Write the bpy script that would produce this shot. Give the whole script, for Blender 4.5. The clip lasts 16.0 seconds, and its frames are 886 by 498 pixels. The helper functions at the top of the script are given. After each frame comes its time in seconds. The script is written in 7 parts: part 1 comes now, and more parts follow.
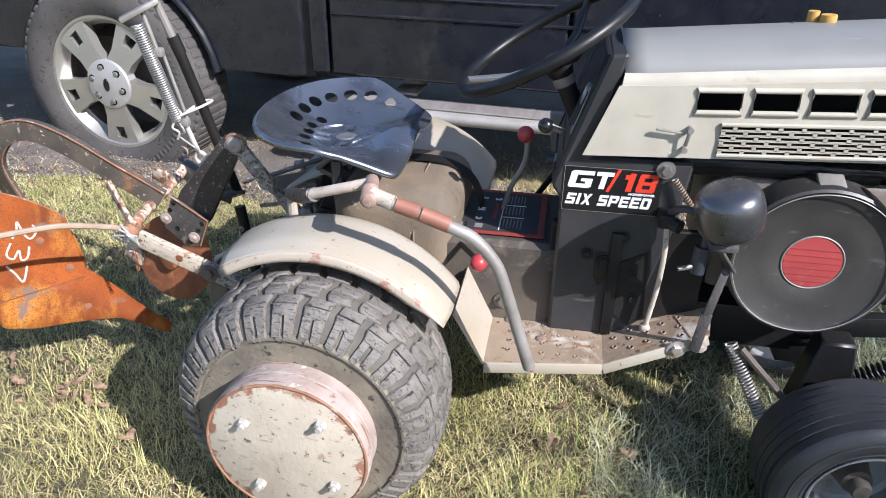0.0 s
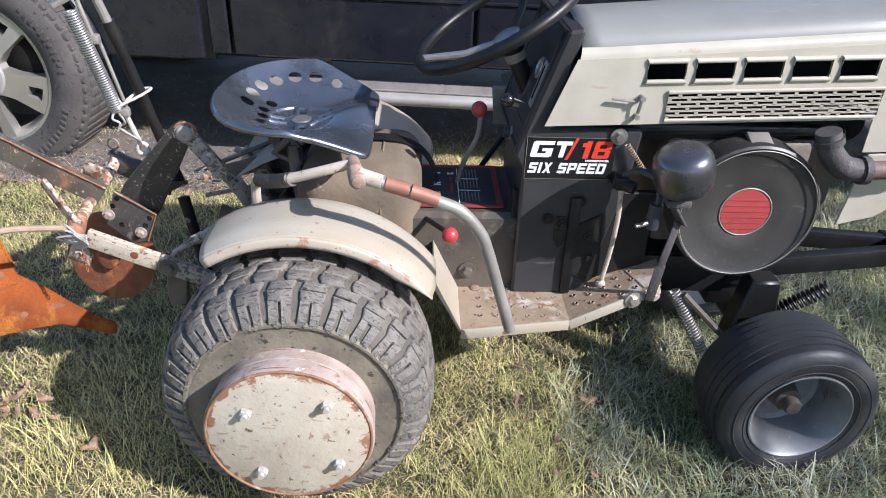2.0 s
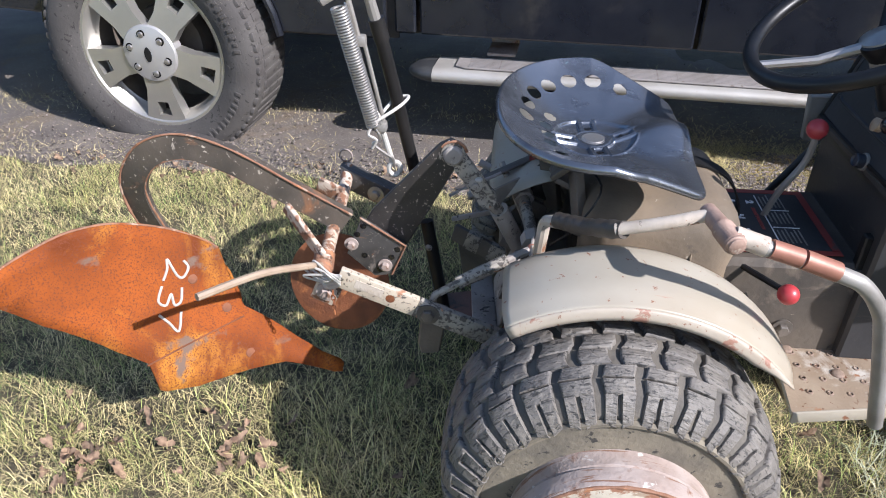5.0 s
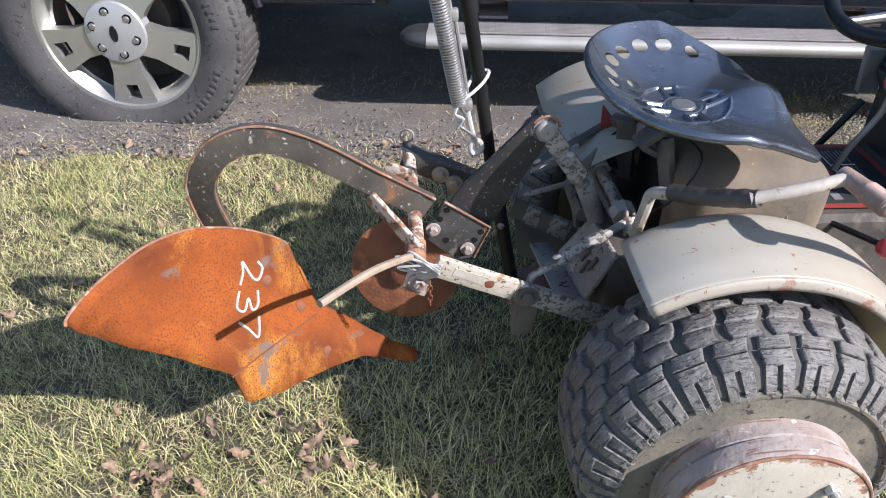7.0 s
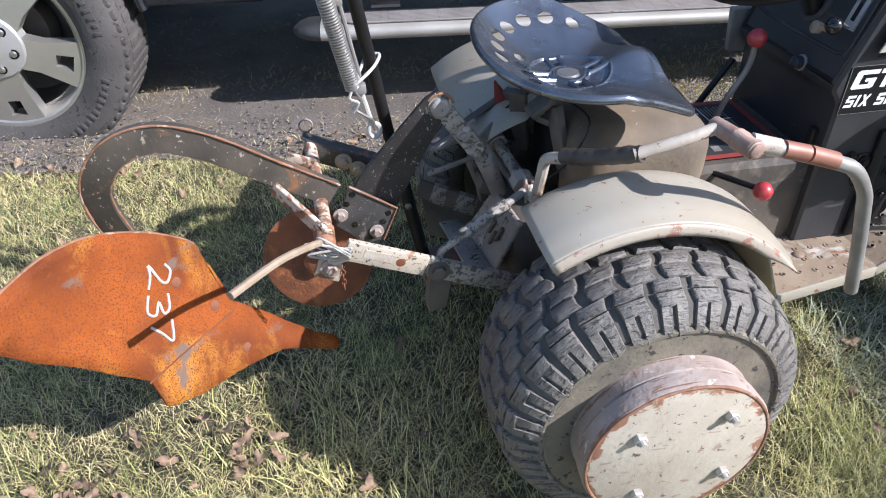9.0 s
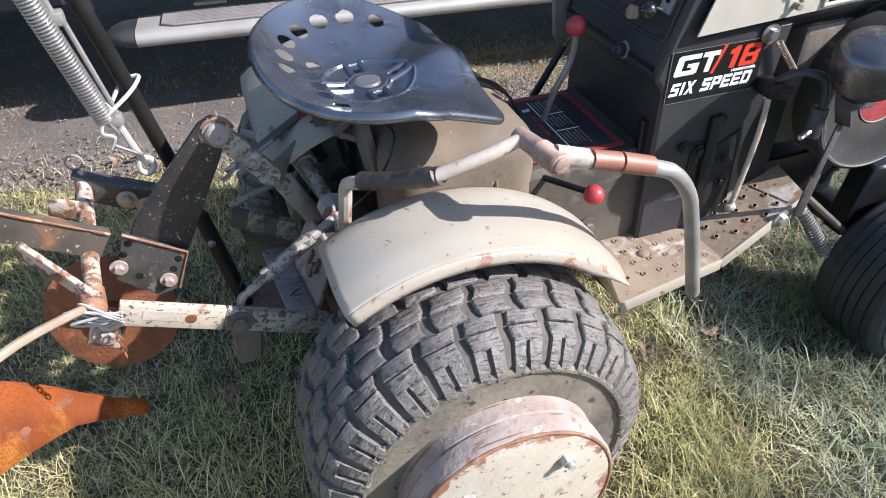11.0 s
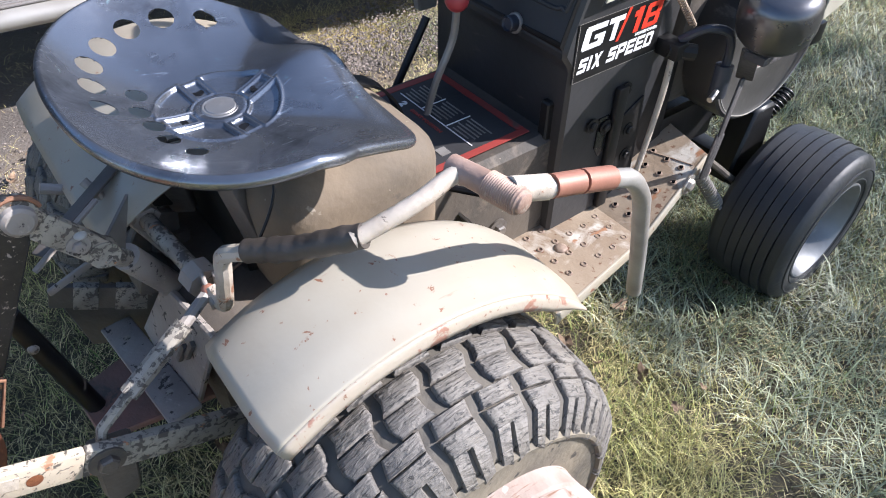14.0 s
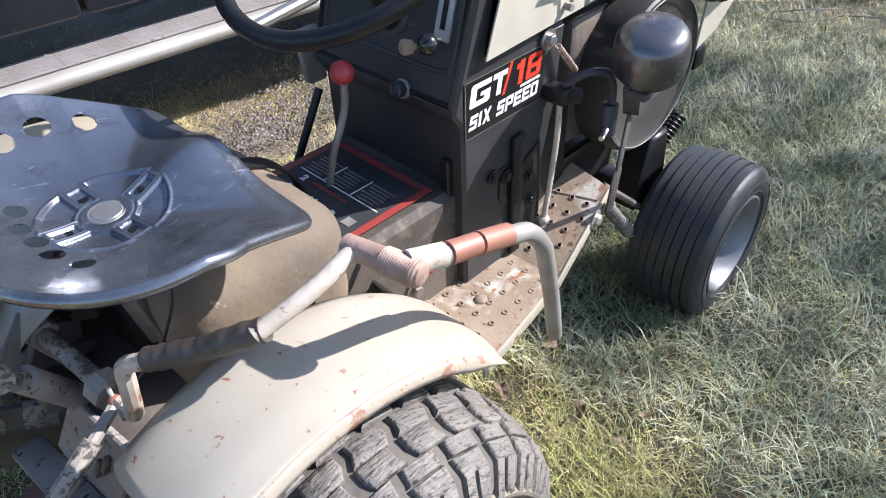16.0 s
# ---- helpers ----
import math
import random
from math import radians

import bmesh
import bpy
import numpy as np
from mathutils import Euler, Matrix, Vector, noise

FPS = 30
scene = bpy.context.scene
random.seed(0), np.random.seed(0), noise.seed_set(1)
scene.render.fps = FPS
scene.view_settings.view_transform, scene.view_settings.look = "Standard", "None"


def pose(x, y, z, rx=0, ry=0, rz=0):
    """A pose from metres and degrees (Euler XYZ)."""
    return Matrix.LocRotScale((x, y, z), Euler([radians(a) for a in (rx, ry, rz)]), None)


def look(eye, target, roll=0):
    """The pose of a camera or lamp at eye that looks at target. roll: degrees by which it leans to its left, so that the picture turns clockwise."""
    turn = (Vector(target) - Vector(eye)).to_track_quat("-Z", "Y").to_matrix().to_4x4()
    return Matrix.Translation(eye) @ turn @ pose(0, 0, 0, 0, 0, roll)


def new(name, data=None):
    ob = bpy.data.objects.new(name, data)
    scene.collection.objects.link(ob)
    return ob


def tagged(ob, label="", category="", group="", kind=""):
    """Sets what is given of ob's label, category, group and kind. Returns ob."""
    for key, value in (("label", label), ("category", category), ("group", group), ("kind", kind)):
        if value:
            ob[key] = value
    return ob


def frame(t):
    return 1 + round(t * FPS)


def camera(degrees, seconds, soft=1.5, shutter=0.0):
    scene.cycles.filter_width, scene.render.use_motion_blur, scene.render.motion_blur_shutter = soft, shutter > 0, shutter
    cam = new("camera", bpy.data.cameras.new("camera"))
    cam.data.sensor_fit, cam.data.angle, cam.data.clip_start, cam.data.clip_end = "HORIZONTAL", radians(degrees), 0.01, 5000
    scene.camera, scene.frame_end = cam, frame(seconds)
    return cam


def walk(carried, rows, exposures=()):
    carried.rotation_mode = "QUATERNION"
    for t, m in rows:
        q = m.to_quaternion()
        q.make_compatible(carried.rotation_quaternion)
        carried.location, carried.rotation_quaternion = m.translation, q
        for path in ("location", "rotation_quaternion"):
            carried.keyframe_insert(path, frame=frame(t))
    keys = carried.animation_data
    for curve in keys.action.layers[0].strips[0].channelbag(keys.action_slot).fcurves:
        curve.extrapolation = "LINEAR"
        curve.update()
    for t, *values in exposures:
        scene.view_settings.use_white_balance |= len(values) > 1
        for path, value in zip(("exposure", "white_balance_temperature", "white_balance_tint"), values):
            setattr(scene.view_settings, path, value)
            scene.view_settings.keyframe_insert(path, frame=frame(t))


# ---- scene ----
cam = camera(64.2, 16.0, soft=1.0)
PATH = [
    (0, (0.454, -1.5, 1.215), (0.152, 0.24, 0.276), 0.7),
    (0.5, (0.335, -1.503, 1.215), (0.038, 0.226, 0.255), 0.2),
    (1, (0.219, -1.559, 1.229), (0.074, 0.18, 0.252), 0.7),
    (1.5, (0.206, -1.571, 1.231), (0.222, 0.173, 0.253), 1.8),
    (2, (0.237, -1.564, 1.23), (0.307, 0.173, 0.241), 2.1),
    (2.5, (0.244, -1.55, 1.235), (0.351, 0.177, 0.231), 2.3),
    (3, (0.206, -1.557, 1.24), (0.324, 0.165, 0.229), 2.8),
    (3.5, (0.15, -1.588, 1.236), (0.242, 0.129, 0.214), 3.2),
    (4, (0.074, -1.577, 1.22), (0.098, 0.129, 0.175), 3.1),
    (4.4, (-0.062, -1.436, 1.196), (-0.068, 0.254, 0.127), 2.8),
    (4.5, (-0.077, -1.394, 1.193), (-0.151, 0.294, 0.124), 2.1),
    (4.7, (-0.111, -1.334, 1.203), (-0.235, 0.353, 0.136), 1.2),
    (5, (-0.194, -1.238, 1.219), (-0.354, 0.432, 0.13), 0.2),
    (5.2, (-0.229, -1.217, 1.222), (-0.395, 0.446, 0.123), -0.2),
    (7.3, (-0.525, -1.182, 1.223), (-0.436, 0.429, 0.041), 0.1),
    (7.5, (-0.524, -1.188, 1.219), (-0.424, 0.423, 0.037), -0.0),
    (8, (-0.52, -1.198, 1.223), (-0.388, 0.415, 0.048), -0.5),
    (8.5, (-0.51, -1.214, 1.221), (-0.319, 0.389, 0.04), -0.9),
    (9, (-0.493, -1.222, 1.216), (-0.217, 0.359, 0.022), -1.1),
    (9.1, (-0.488, -1.221, 1.215), (-0.193, 0.359, 0.024), -0.7),
    (9.5, (-0.462, -1.226, 1.205), (-0.074, 0.306, -0.019), -0.9),
    (9.7, (-0.459, -1.222, 1.205), (-0.027, 0.292, -0.028), -0.7),
    (11.8, (-0.191, -0.904, 1.182), (0.417, 0.532, -0.071), -3.8),
    (12, (-0.225, -0.85, 1.185), (0.51, 0.514, -0.08), -3.2),
    (12.5, (-0.258, -0.8, 1.173), (0.68, 0.386, -0.136), -0.3),
    (13, (-0.222, -0.775, 1.17), (0.77, 0.29, -0.201), -0.3),
    (13.5, (-0.229, -0.774, 1.168), (0.754, 0.295, -0.207), 0.3),
    (14, (-0.278, -0.786, 1.154), (0.618, 0.371, -0.209), 0.8),
    (14.5, (-0.294, -0.791, 1.156), (0.561, 0.419, -0.187), 0.3),
    (15, (-0.27, -0.785, 1.164), (0.656, 0.401, -0.153), -0.4),
    (15.5, (-0.238, -0.797, 1.168), (0.783, 0.335, -0.126), -1.3),
    (16, (-0.229, -0.797, 1.177), (0.843, 0.31, -0.097), -2.7),
]
walk(cam, [(t, look(eye, target, roll)) for t, eye, target, roll in PATH],
     exposures=((0.0, 1.2, 5950, 12), (1.2, 1.16, 5950, 12), (2.5, 1.1, 5950, 12), (3.2, 1.1, 5950, 12), (4.4, 1.16, 5950, 12), (5.0, 1.12, 5950, 12), (7.5, 1.14, 5800, 11), (9.6, 1.17, 5850, 11), (12.0, 1.43, 6000, 12), (13.5, 1.49, 6000, 12), (14.6, 1.46, 6000, 12), (16.0, 1.52, 6000, 12)))

# ---- light ----
SUN = Vector((0.85, -0.53, 0.74)).normalized()
world = bpy.data.worlds.new("sky")
scene.world = world
world.use_nodes = True
_n = world.node_tree.nodes
_sky = _n.new("ShaderNodeTexSky")
_sky.sky_type = 'NISHITA'
_sky.sun_disc = False
_sky.ozone_density = 1.7
_sky.sun_elevation = math.asin(SUN.z)
_sky.sun_rotation = math.atan2(SUN.x, SUN.y)
world.node_tree.links.new(_sky.outputs[0], _n["Background"].inputs[0])
_n["Background"].inputs[1].default_value = 0.097
_lamp = bpy.data.lights.new("sun", 'SUN')
_lamp.energy = 4.1
_lamp.angle = radians(0.6)
_lamp.color = (1.0, 0.94, 0.9)
sun = new("sun", _lamp)
sun.matrix_world = look(SUN * 20, (0, 0, 0))


# ---- materials ----
def material(name, base, other=None, rough=0.5, metal=0.0, scale=12.0, wear=None, wear_at=0.62, wear_scale=9.0, bump=0.15,
             bump_scale=90.0, rough_wear=None, fleck=None, fleck_at=0.68, fleck_scale=55.0, island=0.0, spec=0.5, coat=0.0, soft=0.06, edge=None, streak=None, cracks=None):
    """Painted, rusted or worn surface: two colours in broad clouds, patches of wear, small flecks and a fine relief."""
    m = bpy.data.materials.new(name)
    m.use_nodes = True
    nt = m.node_tree
    b = nt.nodes["Principled BSDF"]
    tc = nt.nodes.new("ShaderNodeTexCoord")

    def cloud(sc, detail=6.0, dist=0.0, rg=0.5):
        t = nt.nodes.new("ShaderNodeTexNoise")
        t.inputs["Roughness"].default_value = rg
        t.inputs["Scale"].default_value, t.inputs["Detail"].default_value, t.inputs["Distortion"].default_value = sc, detail, dist
        nt.links.new(tc.outputs["Object"], t.inputs["Vector"])
        return t.outputs["Fac"]

    def ramp(fac, lo, hi):
        r = nt.nodes.new("ShaderNodeMapRange")
        r.inputs["From Min"].default_value, r.inputs["From Max"].default_value = lo, hi
        nt.links.new(fac, r.inputs["Value"])
        return r.outputs["Result"]

    def mix(fac, a, c):
        x = nt.nodes.new("ShaderNodeMix")
        x.data_type = 'RGBA'
        nt.links.new(fac, x.inputs["Factor"])
        for sock, v in ((x.inputs["A"], a), (x.inputs["B"], c)):
            if isinstance(v, tuple):
                sock.default_value = (*v, 1.0)
            else:
                nt.links.new(v, sock)
        return x.outputs["Result"]

    other = other or tuple(0.72 * c for c in base)
    col = mix(ramp(cloud(scale), 0.35, 0.68), base, other)
    if island:
        g = nt.nodes.new("ShaderNodeNewGeometry")
        h = nt.nodes.new("ShaderNodeHueSaturation")
        r = nt.nodes.new("ShaderNodeMapRange")
        r.inputs["To Min"].default_value, r.inputs["To Max"].default_value = 1 - island, 1 + island
        nt.links.new(g.outputs["Random Per Island"], r.inputs["Value"])
        nt.links.new(r.outputs["Result"], h.inputs["Value"])
        nt.links.new(col, h.inputs["Color"])
        col = h.outputs["Color"]
    rgh = None
    if wear:
        w = cloud(wear_scale, 12.0, 0.5, 0.66)
        if edge:
            # more wear towards the rim of a round part: (inner radius, outer radius, how much)
            only = nt.nodes.new("ShaderNodeVectorMath")
            only.operation = 'MULTIPLY'
            only.inputs[1].default_value = (1, 0, 1)
            ln = nt.nodes.new("ShaderNodeVectorMath")
            ln.operation = 'LENGTH'
            nt.links.new(tc.outputs["Object"], only.inputs[0])
            nt.links.new(only.outputs[0], ln.inputs[0])
            rr = ramp(ln.outputs["Value"], edge[0], edge[1])
            ad = nt.nodes.new("ShaderNodeMath")
            ad.operation = 'MULTIPLY_ADD'
            nt.links.new(rr, ad.inputs[0])
            ad.inputs[1].default_value = edge[2]
            nt.links.new(w, ad.inputs[2])
            w = ad.outputs[0]
        w = ramp(w, wear_at, wear_at + soft)
        col = mix(w, col, wear)
        if rough_wear is not None:
            x = nt.nodes.new("ShaderNodeMix")
            x.inputs["A"].default_value, x.inputs["B"].default_value = rough, rough_wear
            nt.links.new(w, x.inputs["Factor"])
            rgh = x.outputs["Result"]
    if fleck:
        col = mix(ramp(cloud(fleck_scale, 8.0, 0.3, 0.62), fleck_at, fleck_at + 0.035), col, fleck)
    if streak:
        # long scratches and runs: (colour, threshold, scale on x, y, z)
        mp = nt.nodes.new("ShaderNodeMapping")
        mp.inputs["Scale"].default_value = streak[2]
        nt.links.new(tc.outputs["Object"], mp.inputs["Vector"])
        t = nt.nodes.new("ShaderNodeTexNoise")
        t.inputs["Scale"].default_value, t.inputs["Detail"].default_value, t.inputs["Roughness"].default_value = 1.0, 7.0, 0.6
        t.inputs["Distortion"].default_value = 0.4
        nt.links.new(mp.outputs["Vector"], t.inputs["Vector"])
        col = mix(ramp(t.outputs["Fac"], streak[1], streak[1] + 0.05), col, streak[0])
    nt.links.new(col, b.inputs["Base Color"])
    if rgh is None:
        rgh = nt.nodes.new("ShaderNodeMapRange")
        rgh.inputs["To Min"].default_value, rgh.inputs["To Max"].default_value = max(0.03, rough - 0.1), min(1, rough + 0.1)
        nt.links.new(cloud(scale * 2.3), rgh.inputs["Value"])
        rgh = rgh.outputs["Result"]
    nt.links.new(rgh, b.inputs["Roughness"])
    b.inputs["Metallic"].default_value = metal
    b.inputs["Specular IOR Level"].default_value = spec
    b.inputs["Coat Weight"].default_value = coat
    if bump:
        bp = nt.nodes.new("ShaderNodeBump")
        bp.inputs["Strength"].default_value, bp.inputs["Distance"].default_value = bump, 0.004
        nt.links.new(cloud(bump_scale, 8.0), bp.inputs["Height"])
        out = bp.outputs["Normal"]
        if cracks:
            # long fine cracks: (scale on x, y, z, strength)
            mp = nt.nodes.new("ShaderNodeMapping")
            mp.inputs["Scale"].default_value = cracks[0]
            nt.links.new(tc.outputs["Object"], mp.inputs["Vector"])
            t = nt.nodes.new("ShaderNodeTexNoise")
            t.inputs["Scale"].default_value, t.inputs["Detail"].default_value, t.inputs["Distortion"].default_value = 1.0, 4.0, 0.8
            nt.links.new(mp.outputs["Vector"], t.inputs["Vector"])
            b2 = nt.nodes.new("ShaderNodeBump")
            b2.inputs["Strength"].default_value, b2.inputs["Distance"].default_value = cracks[1], 0.004
            nt.links.new(t.outputs["Fac"], b2.inputs["Height"])
            nt.links.new(out, b2.inputs["Normal"])
            out = b2.outputs["Normal"]
        nt.links.new(out, b.inputs["Normal"])
    return m


RUST = (0.26, 0.075, 0.022)
M_CREAM = material("cream_paint", (0.378, 0.343, 0.28), (0.33, 0.278, 0.206), 0.34, scale=5, wear=(0.29, 0.16, 0.11), wear_at=0.69, wear_scale=15, soft=0.03, bump=0.06, fleck=(0.22, 0.1, 0.06), fleck_at=0.642, fleck_scale=60, streak=((0.34, 0.2, 0.15), 0.69, (9.0, 60.0, 9.0)))
M_HOOD = material("hood_paint", (0.43, 0.4, 0.325), (0.37, 0.34, 0.275), 0.34, bump=0.03, fleck=(0.25, 0.17, 0.11), fleck_at=0.74, fleck_scale=60, streak=((0.36, 0.31, 0.23), 0.64, (8.0, 8.0, 30.0)))
M_PLATE = material("weight_paint", (0.47, 0.42, 0.335), (0.37, 0.315, 0.24), 0.6, scale=9, wear=(0.25, 0.12, 0.07), wear_at=0.63, wear_scale=38, soft=0.06, bump=0.25, fleck=(0.11, 0.085, 0.068), fleck_at=0.625, fleck_scale=75, edge=(0.128, 0.154, 0.2), streak=((0.3, 0.225, 0.16), 0.6, (22.0, 22.0, 60.0)))
M_RUSTPINK = material("rusty_rim", (0.36, 0.3, 0.265), (0.26, 0.195, 0.16), 0.72, scale=16, wear=(0.19, 0.095, 0.055), wear_at=0.6, wear_scale=22, soft=0.1, bump=0.5, fleck=(0.46, 0.42, 0.38), fleck_at=0.64, fleck_scale=36, streak=((0.2, 0.11, 0.07), 0.585, (12.0, 110.0, 12.0)))
M_RUST = material("orange_rust", (0.29, 0.074, 0.013), (0.115, 0.03, 0.01), 0.8, spec=0.12, scale=6, wear=(0.48, 0.2, 0.03), wear_at=0.485, wear_scale=3.4, soft=0.16, bump=0.45, bump_scale=260, fleck=(0.14, 0.043, 0.02), fleck_at=0.535, fleck_scale=330, streak=((0.15, 0.1, 0.075), 0.615, (7.0, 7.0, 9.0)))
M_DARKRUST = material("dark_rust", (0.22, 0.075, 0.027), (0.1, 0.034, 0.015), 0.7, scale=12, bump=0.5, bump_scale=150, wear=(0.28, 0.1, 0.032), wear_at=0.56)
M_BLACK = material("black_paint", (0.006, 0.006, 0.007), (0.012, 0.0115, 0.0115), 0.4, bump=0.06, spec=0.35, fleck=(0.1, 0.09, 0.08), fleck_at=0.76, fleck_scale=45)
M_DUSTY = material("dusty_black", (0.008, 0.0078, 0.008), (0.018, 0.016, 0.0145), 0.5, scale=5, bump=0.12, spec=0.28, fleck=(0.1, 0.085, 0.068), fleck_at=0.74)
M_CHIPPED = material("chipped_black", (0.015, 0.0148, 0.0152), (0.044, 0.039, 0.036), 0.32, wear=(0.2, 0.105, 0.06), wear_at=0.655, wear_scale=22, soft=0.05, bump=0.25, fleck=(0.38, 0.34, 0.29), fleck_at=0.625, fleck_scale=170, rough_wear=0.8, streak=((0.36, 0.32, 0.28), 0.63, (95.0, 60.0, 55.0)))
M_BEAM = material("dusty_beam", (0.035, 0.031, 0.027), (0.11, 0.09, 0.07), 0.45, scale=7, wear=(0.2, 0.1, 0.052), wear_at=0.6, wear_scale=12, soft=0.1, bump=0.3, fleck=(0.4, 0.35, 0.29), fleck_at=0.635, fleck_scale=120, streak=((0.34, 0.3, 0.25), 0.63, (95.0, 60.0, 55.0)))
M_HANGER = material("scuffed_plate", (0.1, 0.095, 0.09), (0.05, 0.047, 0.046), 0.4, 0.3, scale=16, wear=(0.22, 0.19, 0.165), wear_at=0.57, wear_scale=20, soft=0.1, bump=0.2, fleck=(0.38, 0.34, 0.3), fleck_at=0.625, fleck_scale=170, streak=((0.24, 0.13, 0.075), 0.62, (30.0, 30.0, 60.0)))
M_SEAT = material("seat_paint", (0.165, 0.176, 0.2), (0.27, 0.285, 0.315), 0.25, 0.85, scale=6, bump=0.09, bump_scale=140, wear=(0.05, 0.053, 0.064), wear_at=0.5, wear_scale=5.5, soft=0.2, rough_wear=0.36, fleck=(0.3, 0.4, 0.4), fleck_at=0.668, fleck_scale=70, coat=0.15, streak=((0.42, 0.44, 0.46), 0.635, (26.0, 150.0, 26.0)))
M_RUBBER = material("tyre_rubber", (0.122, 0.111, 0.1), (0.185, 0.166, 0.142), 0.6, scale=18, bump=1.0, bump_scale=70, wear=(0.22, 0.196, 0.165), wear_at=0.57, wear_scale=24, soft=0.16, fleck=(0.05, 0.046, 0.042), fleck_at=0.6, fleck_scale=120, spec=0.45, streak=((0.052, 0.048, 0.044), 0.57, (50.0, 260.0, 50.0)), cracks=((55.0, 300.0, 55.0), 0.8))
M_SIDEWALL = material("dusty_sidewall", (0.2, 0.17, 0.122), (0.095, 0.083, 0.066), 0.82, bump=0.5, scale=9, fleck=(0.045, 0.04, 0.034), fleck_at=0.6, wear=(0.21, 0.18, 0.13), wear_at=0.58, wear_scale=12, soft=0.15)
M_SMOOTHTYRE = material("smooth_tyre", (0.028, 0.029, 0.032), (0.05, 0.05, 0.05), 0.5, scale=8, bump=0.25)
M_TRUCKTYRE = material("truck_tyre", (0.062, 0.056, 0.053), (0.09, 0.083, 0.077), 0.85, scale=7, bump=0.35, spec=0.3, fleck=(0.14, 0.128, 0.112), fleck_at=0.64, fleck_scale=60, streak=((0.035, 0.032, 0.03), 0.6, (40.0, 40.0, 40.0)))
M_GREY = material("grey_steel", (0.3, 0.285, 0.26), (0.2, 0.18, 0.16), 0.5, 0.35, wear=(0.25, 0.13, 0.07), wear_at=0.64, bump=0.2)
M_GREASE = material("greasy_iron", (0.07, 0.061, 0.053), (0.15, 0.125, 0.102), 0.5, scale=9, bump=0.5, bump_scale=60, wear=(0.15, 0.11, 0.08), wear_at=0.61)
M_PALE = material("flaking_white", (0.5, 0.435, 0.36), (0.38, 0.315, 0.25), 0.55, scale=26, wear=(0.14, 0.112, 0.09), wear_at=0.605, wear_scale=60, soft=0.04, bump=0.35, fleck=(0.28, 0.13, 0.07), fleck_at=0.62, fleck_scale=40)
M_TAN = material("dirty_tan", (0.2, 0.15, 0.1), (0.105, 0.083, 0.06), 0.8, scale=7, bump=0.3, wear=(0.06, 0.05, 0.042), wear_at=0.6, wear_scale=6, fleck=(0.3, 0.25, 0.19), fleck_at=0.66, fleck_scale=35)
M_ALU = material("alloy_silver", (0.5, 0.48, 0.44), (0.42, 0.4, 0.37), 0.38, 0.75, scale=5, bump=0.02)
M_CAP = material("cap_silver", (0.5, 0.485, 0.475), (0.43, 0.415, 0.41), 0.36, 0.5, scale=6, bump=0.03)
M_ZINC = material("zinc_bolt", (0.5, 0.47, 0.43), (0.36, 0.3, 0.25), 0.42, 0.7, wear=(0.28, 0.14, 0.08), wear_at=0.6, wear_scale=40, bump=0.1)
M_RED = material("red_plastic", (0.42, 0.04, 0.045), (0.34, 0.035, 0.04), 0.38, bump=0.03, coat=0.15)
M_KNOB = material("black_plastic", (0.01, 0.01, 0.011), None, 0.2, bump=0.0, coat=0.3)
M_DOME = material("gunmetal_paint", (0.15, 0.15, 0.16), (0.095, 0.094, 0.1), 0.3, 0.8, bump=0.03, streak=((0.2, 0.2, 0.2), 0.66, (20.0, 20.0, 50.0)))
M_HOSE = material("blue_grey_hose", (0.035, 0.04, 0.055), (0.02, 0.022, 0.03), 0.4, bump=0.1)
M_TWIG = material("bark", (0.12, 0.1, 0.08), (0.08, 0.065, 0.05), 0.9, bump=0.3)
M_HOODTOP = material("oxidised_hood", (0.235, 0.232, 0.212), (0.19, 0.188, 0.174), 0.46, 0.1, scale=4, bump=0.03, fleck=(0.28, 0.26, 0.22), fleck_at=0.72, fleck_scale=20, streak=((0.27, 0.26, 0.24), 0.66, (7.0, 40.0, 7.0)))
M_BOARD = material("worn_floor", (0.3, 0.235, 0.165), (0.2, 0.14, 0.09), 0.68, scale=9, wear=(0.46, 0.42, 0.36), wear_at=0.545, wear_scale=9, soft=0.1, bump=0.3, fleck=(0.13, 0.06, 0.032), fleck_at=0.61, fleck_scale=50, streak=((0.27, 0.125, 0.06), 0.62, (14.0, 30.0, 14.0)))
M_STONE = material("gravel", (0.215, 0.178, 0.152), (0.1, 0.082, 0.07), 0.85, scale=8, island=0.6, bump=0.2)
M_OLDRED = material("faded_red", (0.27, 0.035, 0.028), (0.2, 0.04, 0.032), 0.5, bump=0.0, wear=(0.1, 0.06, 0.05), wear_at=0.56)
M_RUSTEDGE = material("rust_edge", (0.27, 0.14, 0.085), (0.17, 0.078, 0.04), 0.8, scale=25, bump=0.6, wear=(0.34, 0.24, 0.17), wear_at=0.57, wear_scale=24, streak=((0.34, 0.15, 0.07), 0.58, (14.0, 120.0, 14.0)))
M_DECALRED = material("decal_red", (0.62, 0.045, 0.02), (0.55, 0.04, 0.02), 0.4, bump=0.0)
M_DECALWHITE = material("decal_white", (0.72, 0.72, 0.72), (0.66, 0.66, 0.66), 0.4, bump=0.0)
M_COPPER = material("brown_grip", (0.32, 0.14, 0.095), (0.24, 0.11, 0.075), 0.5, 0.2, bump=0.15)
M_TAPE = material("black_tape", (0.035, 0.03, 0.028), (0.07, 0.058, 0.048), 0.5, bump=0.5, bump_scale=50)
